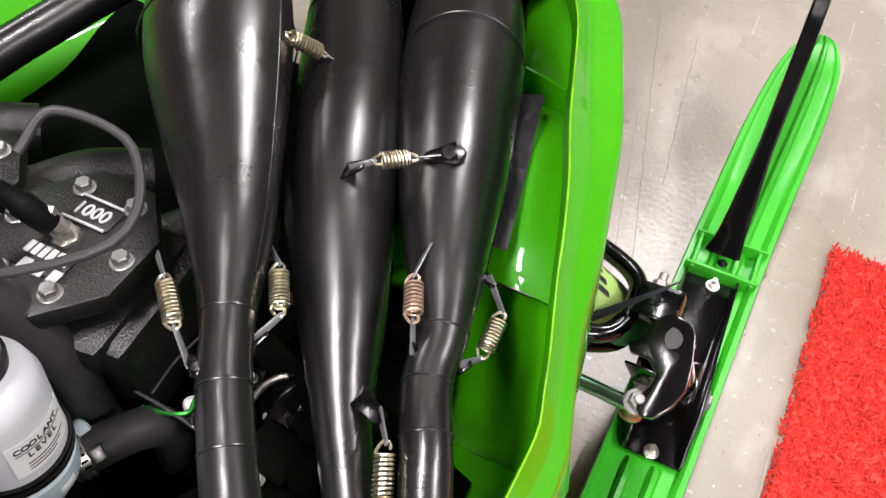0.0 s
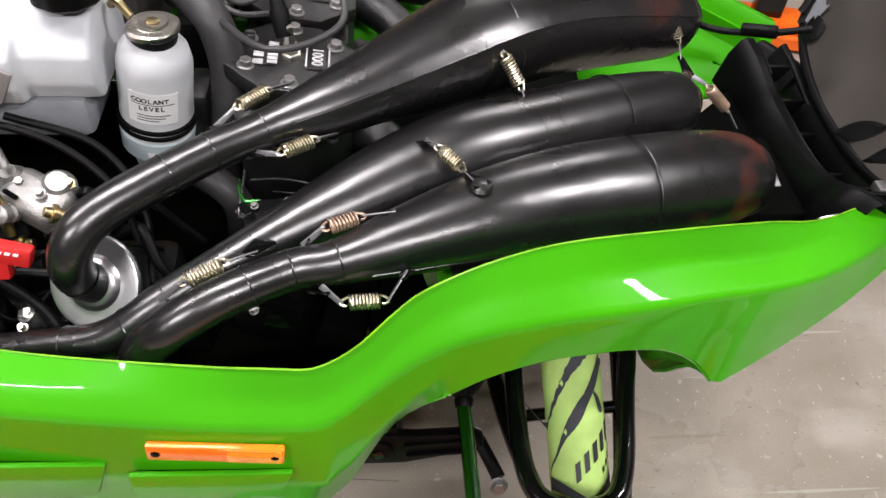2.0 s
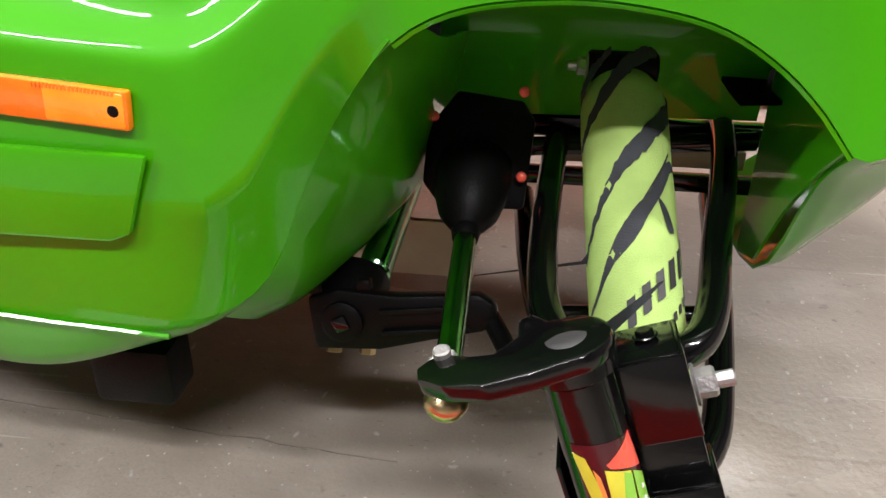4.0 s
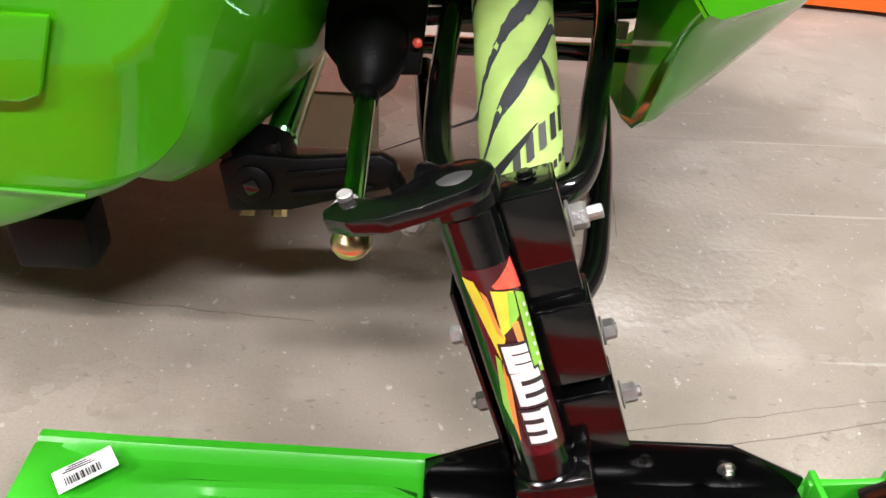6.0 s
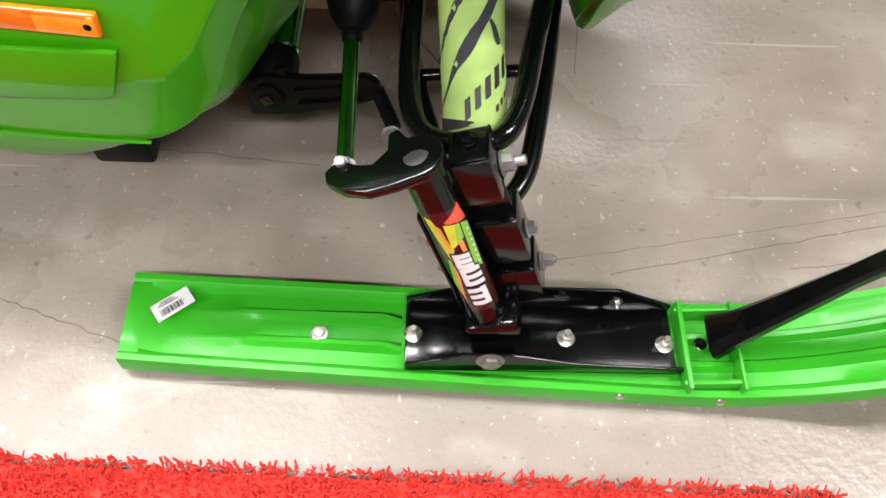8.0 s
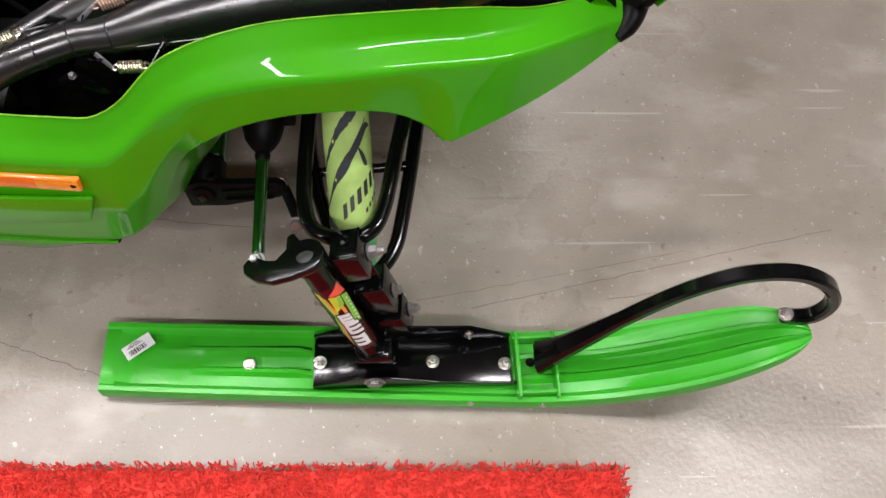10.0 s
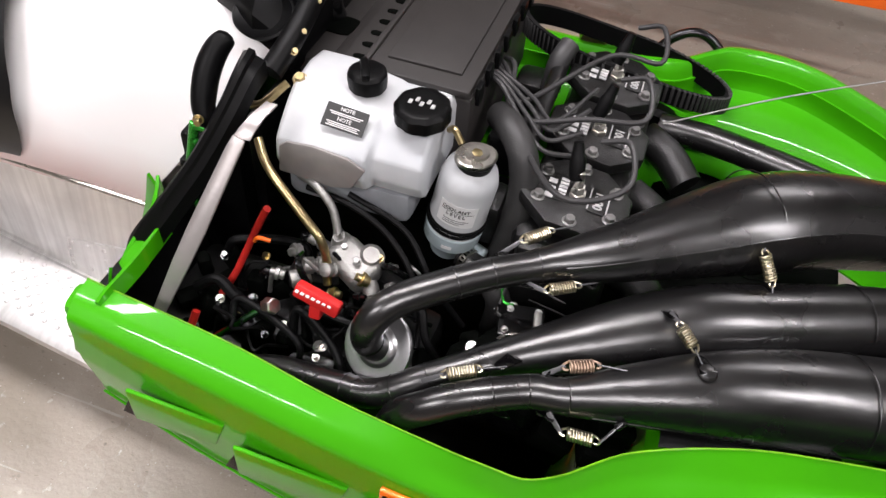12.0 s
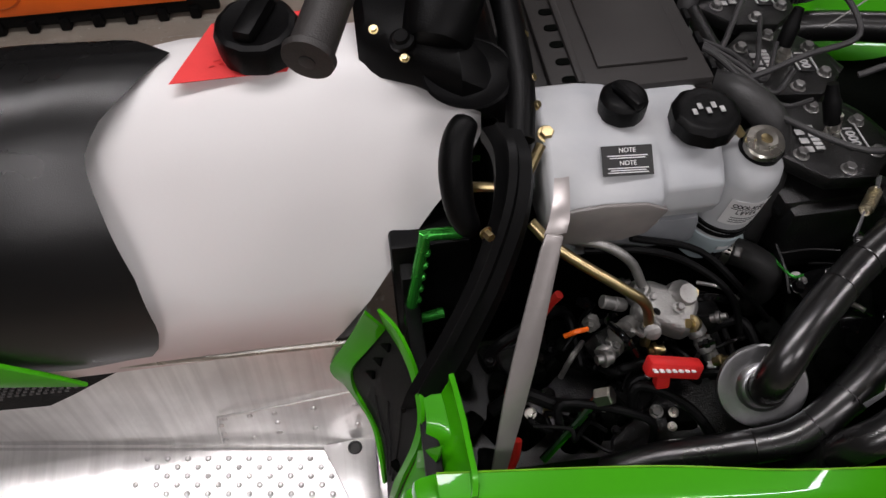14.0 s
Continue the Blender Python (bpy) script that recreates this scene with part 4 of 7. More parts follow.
def suspension():
    top, bot = Vector((0.899, 0.054, 0.342)), Vector((0.997, 0.002, 0.075))
    ax = (bot - top).normalized()
    R = 0.022
    sp = part("spindle", lathe(top, bot, [(-0.006, 0.019), (-0.003, 0.024), (0.0, 0.0275), (0.012, 0.0275), (0.016, R), (0.235, R), (0.25, 0.0235), (0.275, 0.026)], 36), BLACKMETAL, sled, "gloss black steel steering spindle with a printed decal")
    part("cap", lathe(top - ax * 0.004, top - ax, [(0, 0.016), (0.004, 0.016), (0.006, 0.013), (0.0065, 0.006)], 28), HOSE, sp, "round rubber plug")
    # decal wrapped on the tube
    front = Vector((-0.35, -0.9, 0.3))
    front = (front - ax * front.dot(ax)).normalized()
    side = ax.cross(front)

    def wrap(name, quad, m, lift=0.0006, deep=6):
        """A patch on the tube: corners as way down and angle in degrees."""
        rows = []
        for i in range(deep + 1):
            u = i / deep
            row = []
            for j in range(9):
                v = j / 8
                d = (1 - u) * ((1 - v) * quad[0][0] + v * quad[1][0]) + u * ((1 - v) * quad[3][0] + v * quad[2][0])
                a = -radians((1 - u) * ((1 - v) * quad[0][1] + v * quad[1][1]) + u * ((1 - v) * quad[3][1] + v * quad[2][1]))
                row.append(top + ax * d + (R + lift) * (front * math.cos(a) + side * math.sin(a)))
            rows.append(row)
        part(name, sheet(rows, 0.0002), m, sp)

    wrap("decal", [(0.052, -24), (0.058, 100), (0.226, 88), (0.222, -14)], DECAL_DARK, 0.0005)
    wrap("decal", [(0.069, 26), (0.056, 84), (0.084, 98), (0.072, 30)], DECAL_RED, 0.0009)
    wrap("decal", [(0.058, -24), (0.062, -4), (0.112, 22), (0.13, 2)], DECAL_YELLOW, 0.0009)
    wrap("decal", [(0.072, 21), (0.08, 64), (0.102, 54), (0.11, 18)], DECAL_YELLOW, 0.0011)
    wrap("decal", [(0.078, 50), (0.082, 64), (0.1, 60), (0.106, 34)], DECAL_GREEN, 0.0013)
    wrap("decal", [(0.081, 68), (0.09, 98), (0.156, 84), (0.15, 58)], DECAL_GREEN, 0.0011)
    wrap("decal", [(0.103, 40), (0.103, 54), (0.168, 54), (0.152, 44)], DECAL_ORANGE, 0.0014)
    wrap("decal", [(0.07, 4), (0.076, 12), (0.112, 18), (0.106, 10)], DECAL_ORANGE, 0.0014)
    wrap("decal", [(0.13, 4), (0.138, 9), (0.208, -12), (0.172, -18)], DECAL_ORANGE, 0.0009)
    wrap("decal", [(0.125, -6), (0.13, 1), (0.19, -16), (0.17, -24)], DECAL_GREEN, 0.0012)
    for k in range(7):
        d = 0.094 + k * 0.0085
        wrap("print", [(d, 78 - k), (d + 0.001, 86 - k), (d + 0.004, 86 - k), (d + 0.003, 78 - k)], PAPER, 0.0016, 2)
    # three slanted white shapes of the emblem, each on a black shadow
    for d0, d1, a0, a1 in ((0.118, 0.141, 9, 55), (0.143, 0.172, 10, 66), (0.179, 0.208, 8, 60)):
        mid, slant = (d0 + d1) / 2, 0.005
        wrap("emblem_shadow", [(d0 - 0.003, a0 - 5), (d0 + slant - 0.002, a1 + 5), (d1 + slant + 0.003, a1 + 3), (d1 + 0.003, a0 - 6)], INK, 0.0016)
        for k in (d0, mid - 0.003, d1 - 0.006):
            wrap("emblem", [(k, a0), (k + slant, a1), (k + slant + 0.007, a1), (k + 0.007, a0)], PAPER, 0.0019)
        wrap("emblem", [(d0 + 0.002, a0 if d0 < 0.15 else a1 - 16), (d0 + 0.004, a0 + 14 if d0 < 0.15 else a1), (d1 + 0.003, a0 + 14 if d0 < 0.15 else a1), (d1, a0 if d0 < 0.15 else a1 - 16)], PAPER, 0.002)
    # steering arm: a ring round the spindle, a curved arm to the tie rod and a stop ear
    m = basis(top + ax * 0.003, (-1, 0.05, -0.36), (0, -1, 0.1))
    ring = [(0.0285 * math.cos(t), 0.0285 * math.sin(t)) for t in [radians(95 + 18 * i) for i in range(11)]]
    out = [(0.012, -0.027), (0.024, -0.042), (0.034, -0.036), (0.032, -0.014), (0.046, 0.002), (0.062, 0.0), (0.078, -0.008), (0.09, -0.006), (0.098, 0.004), (0.094, 0.018), (0.074, 0.032), (0.048, 0.039), (0.02, 0.035)]
    part("steering_arm", plate(ring + out, 0.013, m, bevel=0.003), BLACKMETAL, sled, "curved gloss black steering arm")
    e = Vector((0.823, 0.065, 0.309))
    hexbolt(sp, e, (-0.2, -0.1, 1), 0.011, 0.011, CASTALU, stud=0.01)
    part("ball_joint", lathe(e - Vector((0, 0, 0.03)), e, [(-0.006, 0.006), (-0.002, 0.012), (0.003, 0.015), (0.008, 0.0155), (0.013, 0.013), (0.018, 0.007)], 24), BRASS, sled, "plated steering ball joint")
    rodend = Vector((0.82, 0.25, 0.318))
    t = part("tie_rod", rod((0.822, 0.072, 0.30), rodend, 0.0095, 18), DARKGREEN, sled, "polished steel tie rod tinted with the body's green reflection")
    # boot and its mount
    part("boot", lathe(rodend - Vector((0, 0.01, 0.002)), (0.822, 0.45, 0.40), [(0, 0.011), (0.008, 0.0125), (0.012, 0.011), (0.02, 0.019), (0.032, 0.027), (0.05, 0.032), (0.075, 0.035), (0.09, 0.034)], 28), RUBBER, sled, "black rubber steering boot")
    mt = part("boot_mount", plate([(-0.048, -0.03), (-0.03, -0.052), (0.046, -0.05), (0.052, 0.03), (0.04, 0.048), (-0.02, 0.055), (-0.046, 0.02)], 0.014, basis((0.822, 0.34, 0.355), (1, 0, 0), (0, 0.45, 0.9)), bevel=0.003), PLASTIC, sled, "black square steering boot mount")
    for x, z in ((0.782, 0.385), (0.862, 0.408), (0.864, 0.34)):
        part("rivet", lathe((x, 0.326 + (z - 0.372) * 0.5, z + 0.006), (x, -1, z + 0.6), [(0, 0.005), (0.002, 0.004), (0.003, 0.002)], 12), DECAL_RED, mt)
    # shock with its printed cover
    a, b = Vector((0.966, 0.095, 0.222)), Vector((0.945, 0.345, 0.428))
    d = (b - a).normalized()
    L = (b - a).length
    R = 0.036
    lump = lambda t: 1 + 0.015 * math.sin(3 * t)
    sh = part("shock_absorber", lathe(a, b, [(0, 0.02), (0.012, 0.03), (0.05, 0.033)] + [(0.06 + i * (L - 0.09) / 8, R + 0.0008 * (i % 2)) for i in range(9)] + [(L - 0.016, 0.033), (L - 0.004, 0.025)], 40, squash=lump), LIME, sled, "shock absorber in a lime green cover with torn black stripes")
    near = Vector((0.1, -0.75, 0.66))
    near = (near - d * near.dot(d)).normalized()
    sd = near.cross(d)

    def mark(path, m, wob=0.0, lift=0.0012, seed=1):
        """A printed band: rows of way up the cover, angle in degrees and width."""
        rnd = random.Random(seed)
        rows = []
        for h, an, w in spline(path, 8):
            t = -radians(an)
            r = R * (1 + 0.015 * math.sin(3 * (t + 1.2))) + lift
            lo, hi = (rnd.uniform(-wob, wob) for _ in (0, 1))
            rows.append([a + d * (h + k * w + o) + r * (near * math.cos(t) + sd * math.sin(t)) for k, o in ((-0.5, lo), (-0.17, 0), (0.17, 0), (0.5, hi))])
        part("print", sheet(rows, 0.0003), m, sh)

    mark([(0.25, -85, 0.006), (0.272, -60, 0.013), (0.302, -25, 0.019), (0.324, 10, 0.016), (0.334, 40, 0.008)], STRIPE, 0.002, seed=2)
    mark([(0.298, -80, 0.012), (0.316, -55, 0.012), (0.332, -25, 0.006)], STRIPE, 0.0016, seed=3)
    mark([(0.15, -85, 0.003), (0.178, -62, 0.009), (0.215, -30, 0.018), (0.247, 10, 0.022), (0.276, 50, 0.021), (0.297, 88, 0.02)], STRIPE, 0.0022, seed=4)
    mark([(0.034, -26, 0.004), (0.05, 0, 0.014), (0.073, 40, 0.021), (0.098, 85, 0.022)], STRIPE, 0.002, seed=5)
    mark([(0.03, -72, 0.002), (0.09, -84, 0.003), (0.12, -60, 0.006), (0.148, -38, 0.017), (0.17, -12, 0.025), (0.19, 10, 0.017), (0.21, 28, 0.02), (0.226, 46, 0.012), (0.228, 60, 0.004)], STRIPE, 0.0005, seed=6)
    mark([(0.194, 22, 0.004), (0.178, 34, 0.018), (0.17, 44, 0.004)], STRIPE, 0.0, seed=7)
    mark([(0.192, 2, 0.002), (0.217, 26, 0.003), (0.238, 46, 0.0025)], CABLE, 0.0, 0.0015, seed=8)
    part("lower_spring", lathe(a, b, [(-0.012, 0.016), (0.0, 0.024), (0.012, 0.0312), (0.05, 0.0342), (0.062, 0.035), (0.064, 0.03)], 32), MINT, sh, "mint green lower spring cover")
    for i in range(6):
        h, an = 0.098 + i * 0.0112, -20 + i * 18
        mark([(h, an - 5, 0.023), (h + 0.002, an, 0.023), (h + 0.005, an + 5, 0.023)], INK, 0, 0.0015)
    for i in range(5):
        h, an = 0.098 + i * 0.0075, 30 + i * 11
        mark([(h, an, 0.007), (h + 0.002, an + 3, 0.007), (h + 0.003, an + 6, 0.007)], CABLE, 0, 0.0015)
    part("top_eye", rod(b - Vector((0.03, 0, -0.012)), b + Vector((0.03, 0, 0.012)), 0.014, 20), RUBBER, sh)
    hexbolt(sh, b + Vector((-0.03, -0.002, 0.012)), (-1, 0, 0), 0.008, 0.008, stud=0.01)
    # wishbones
    def arm_tube(pts, label="", r=0.0125):
        return part("wishbone", tube(pts, r, 16, 6), BLACKMETAL, sled, label)

    up = arm_tube([(0.905, 0.5, 0.345), (0.893, 0.36, 0.33), (0.886, 0.24, 0.314), (0.888, 0.16, 0.304), (0.905, 0.122, 0.3), (0.945, 0.108, 0.302), (0.985, 0.114, 0.308), (1.008, 0.155, 0.312), (1.028, 0.25, 0.325), (1.055, 0.38, 0.35), (1.07, 0.5, 0.36)], "gloss black tubular upper wishbone")
    lo = arm_tube([(1.085, 0.52, 0.245), (1.063, 0.34, 0.232), (1.04, 0.2, 0.215), (1.025, 0.14, 0.205), (1.0, 0.105, 0.2), (0.975, 0.1, 0.198), (0.94, 0.13, 0.2), (0.9, 0.24, 0.215), (0.88, 0.36, 0.225), (0.87, 0.52, 0.235)], "gloss black tubular lower wishbone")
    part("cross_bar", rod((0.9, 0.28, 0.222), (1.055, 0.29, 0.228), 0.009), BLACKMETAL, lo)
    part("cross_bar", rod((0.87, 0.43, 0.33), (1.1, 0.44, 0.345), 0.01), BLACKMETAL, up)
    # folded knuckle brackets welded behind the spindle
    X = Vector((0.94, 0, 0.347))
    X = (X - ax * X.dot(ax)).normalized()
    D = X.cross(ax)
    D = D if D.y > 0 else -D
    turned = Matrix((X, D, -ax)).transposed().to_4x4()
    at = lambda p, q, r: top + X * p + D * q + ax * r

    def folded(name, label, p0, p1, q0, q1, r0, r1, sheet_t=0.004):
        """A U of folded plate: front web, two cheeks and a top tongue."""
        mid = lambda u, v: (u + v) / 2
        o = part(name, box(at(mid(p0, p1), q0, mid(r0, r1)), (p1 - p0, sheet_t, r1 - r0), 0.0018, turned), BLACKMETAL, sled, label)
        for p in (p0 + sheet_t / 2, p1 - sheet_t / 2):
            part("cheek", box(at(p, mid(q0, q1) + 0.001, mid(r0, r1) + 0.001), (sheet_t, q1 - q0, r1 - r0 + 0.002), 0.0018, turned), BLACKMETAL, o)
        part("tongue", box(at(mid(p0, p1), mid(q0, q1), r0 + 0.001), (p1 - p0 - 0.006, q1 - q0 - 0.004, sheet_t), 0.0015, turned), BLACKMETAL, o)
        return o

    k = folded("upper_clevis", "folded black steel upper clevis", 0.022, 0.066, 0.006, 0.06, 0.02, 0.078)
    hexbolt(k, at(0.067, 0.043, 0.062), X, 0.0105, 0.013, CASTALU, stud=0.014)
    hexbolt(k, at(0.045, 0.035, 0.017), -ax, 0.006, 0.004, BLACKMETAL)
    k = folded("lower_clevis", "folded black steel lower clevis", 0.02, 0.069, 0.016, 0.066, 0.122, 0.19)
    hexbolt(k, at(0.07, 0.042, 0.165), X, 0.0088, 0.01, CASTALU, stud=0.003)
    k = folded("spindle_bracket", "folded black steel lower spindle bracket", 0.016, 0.07, 0.014, 0.066, 0.205, 0.262)
    hexbolt(k, at(0.072, 0.052, 0.238), X, 0.009, 0.012, CASTALU, stud=0.006)
    part("side_plate", box(at(-0.029, 0.028, 0.165), (0.004, 0.052, 0.17), 0.002, turned), BLACKMETAL, sp)
    part("rear_web", box(at(0.018, 0.036, 0.165), (0.094, 0.004, 0.19), 0.002, turned), BLACKMETAL, sp)
    hexbolt(sp, at(-0.031, 0.04, 0.206), -X, 0.0088, 0.013, CASTALU, stud=0.006)
    hexbolt(sp, at(-0.031, 0.012, 0.12), -X, 0.0078, 0.01, CASTALU)
    part("foot", box(at(0.004, 0.004, 0.268), (0.066, 0.06, 0.034), 0.007, turned), BLACKMETAL, sp)
    part("foot_weld", tube([at(0.0245 * math.cos(t), 0.0245 * math.sin(t), 0.252) for t in [math.tau * i / 24 for i in range(25)]], 0.003, 8, smooth=False), BLACKMETAL, sp)
    # crank, drag link and the parts behind
    c = part("steering_crank", lathe((0.715, 0.24, 0.226), (0.715, 0.3, 0.24), [(0, 0.02), (0.004, 0.03), (0.012, 0.032), (0.05, 0.032), (0.054, 0.026)], 24), PLASTIC, sled, "black cast steering crank arm")
    m = basis((0.715, 0.245, 0.228), (1, -0.04, 0.17), (-0.17, 0.2, 1))
    part("arm", plate([(-0.03, -0.026), (0.03, -0.03), (0.1, -0.02), (0.125, -0.017), (0.138, -0.008), (0.138, 0.008), (0.125, 0.018), (0.05, 0.021), (0.0, 0.03), (-0.03, 0.024)], 0.016, m, bevel=0.004), PLASTIC, c)
    part("rib", box(m @ Vector((0.075, 0.008, 0.018)), (0.08, 0.005, 0.006), 0.002, m.to_3x3().to_4x4()), PLASTIC, c)
    part("rib", box(m @ Vector((0.075, -0.012, 0.018)), (0.08, 0.005, 0.006), 0.002, m.to_3x3().to_4x4()), PLASTIC, c)
    part("boss", lathe(m @ Vector((0, 0, 0.012)), m @ Vector((0, 0, 1)), [(0, 0.02), (0.008, 0.019), (0.01, 0.015)], 20), PLASTIC, c)
    part("square_end", box(m @ Vector((0, 0, 0.022)), (0.014, 0.014, 0.006), 0.002, m.to_3x3().to_4x4() @ pose(0, 0, 0, 0, 0, 20)), BLACKMETAL, c)
    for dx in (-0.022, 0.022):
        part("lug", box(m @ Vector((dx, 0.03, 0.006)), (0.014, 0.012, 0.012), 0.003, m.to_3x3().to_4x4()), PLASTIC, c)
    for x in (0.7, 0.732):
        hexbolt(c, (x, 0.25, 0.193), (0, -0.6, -1), 0.008, 0.008, BRASS)
    hexbolt(c, (0.838, 0.238, 0.248), (0, -1, 0.6), 0.01, 0.008, CASTALU)
    part("link", tube([(0.84, 0.247, 0.245), (0.855, 0.215, 0.238), (0.868, 0.185, 0.232)], 0.009, 12), PLASTIC, c)
    hexbolt(c, (0.866, 0.176, 0.23), (0, -1, 0.5), 0.009, 0.008, CASTALU)
    part("cross_shaft", rod((0.73, 0.29, 0.245), (0.735, 0.5, 0.255), 0.017, 20), DARKGREEN, sled, "polished cross shaft tinted with a green reflection")
    part("tunnel_plate", box((0.745, 0.5, 0.165), (0.14, 0.01, 0.075), 0.002), TAN, sled, "tan steel cross plate")
    part("front_frame", box((1.0, 0.46, 0.345), (0.28, 0.02, 0.022), 0.003), BLACKMETAL, sled)
    part("frame_plate", box((1.0, 0.5, 0.3), (0.22, 0.008, 0.022), 0.002), TAN, sled)
    part("front_frame", box((1.0, 0.49, 0.275), (0.28, 0.02, 0.018), 0.003), BLACKMETAL, sled)
    part("skid_block", box((0.535, 0.2, 0.19), (0.075, 0.05, 0.06), 0.008), RUBBER, sled, "black rubber block under the belly")


suspension()


# ---- engine bay ----
def oil_tank():
    """Two-chamber white oil tank, grey where the oil stands in it."""
    secs = []
    for x, k in ((0.19, 0.9), (0.197, 1.0), (0.25, 1.0), (0.325, 1.0), (0.333, 0.97), (0.39, 0.97), (0.402, 0.95), (0.408, 0.85)):
        d = 0.0 if x < 0.33 else 0.012
        t = 0.0 if x < 0.3 else 0.012
        prof = [(0.45 + d, 0.615), (0.44 + d, 0.64), (0.445 + d, 0.672), (0.46 + d, 0.688), (0.49, 0.712 - t), (0.51, 0.724 - t), (0.56, 0.73 - t), (0.6, 0.722 - t), (0.612, 0.7 - t), (0.612, 0.615)]
        secs.append([(x, 0.53 + (y - 0.53) * k, 0.6 + (z - 0.6) * k) for y, z in prof])
    t = part("oil_tank", loft(secs), TANKWHITE, sled, "milky white oil tank with two black caps")
    mod = t.modifiers.new("soft", "BEVEL")
    mod.width, mod.segments, mod.limit_method, mod.angle_limit = 0.006, 3, "ANGLE", radians(30)
    # darker stepped front where the oil shows
    m = basis((0.2, 0.4405, 0.622), (1, 0.0, -0.06), (0, 0.03, 1))
    part("oil_window", plate([(0.0, 0.0), (0.0, 0.045), (0.012, 0.056), (0.05, 0.062), (0.1, 0.06), (0.128, 0.048), (0.11, 0.01), (0.08, 0.0)], 0.006, m, bevel=0.003), OILED, t, "grey oil level showing through the plastic")
    part("lower_chamber", box((0.295, 0.505, 0.59), (0.19, 0.1, 0.055), 0.014), TANKGREY, t)
    c = part("cap", lathe((0.292, 0.54, 0.724), (0.292, 0.53, 1), [(0, 0.026), (0.012, 0.027), (0.022, 0.027), (0.026, 0.024), (0.028, 0.02)], 30, squash=lambda a: 1 + 0.03 * (math.sin(9 * a) > 0)), PLASTIC, t, "small black tank cap")
    part("grip", box((0.292, 0.53, 0.757), (0.012, 0.046, 0.012), 0.004, pose(0, 0, 0, 0, 0, 25)), PLASTIC, c)
    c = part("cap", lathe((0.382, 0.515, 0.712), (0.382, 0.5, 1), [(0, 0.034), (0.004, 0.038), (0.022, 0.038), (0.027, 0.034), (0.029, 0.03), (0.028, 0.02)], 48, squash=lambda a: 1 + 0.035 * (math.sin(10 * a) > 0)), PLASTIC, t, "large black ribbed oil cap")
    for i in range(5):
        part("print", box((0.366 + i * 0.008, 0.509 + (i % 2) * 0.008, 0.7415), (0.005, 0.009, 0.001), 0), LETTER, c)
    lm = basis((0.285, 0.478, 0.7075), (1, 0.02, -0.1), (0, 0.8, 0.58))
    l = part("warning_label", plate([(-0.03, -0.017), (0.03, -0.017), (0.03, 0.017), (-0.03, 0.017)], 0.0015, lm), INK, t, "black label with white print")
    up = (lm.to_3x3() @ Vector((0, 1, 0)))
    for dy in (0.0115, -0.003):
        words("print", "NOTE", lm @ Vector((0.0, dy, 0.002)), lm.to_3x3() @ Vector((1, 0, 0)), up, 0.0075, PAPER, l)
    for i, dy in enumerate((0.0055, 0.003, -0.0085, -0.011, -0.0135)):
        part("print", box(lm @ Vector((0, dy, 0.0018)), (0.048 - 0.006 * (i % 2), 0.0011, 0.0005), 0, lm.to_3x3().to_4x4()), PAPER, l)
    hexbolt(t, (0.2, 0.518, 0.722), (0, -0.3, 1), 0.008, 0.007, BRASS)


oil_tank()


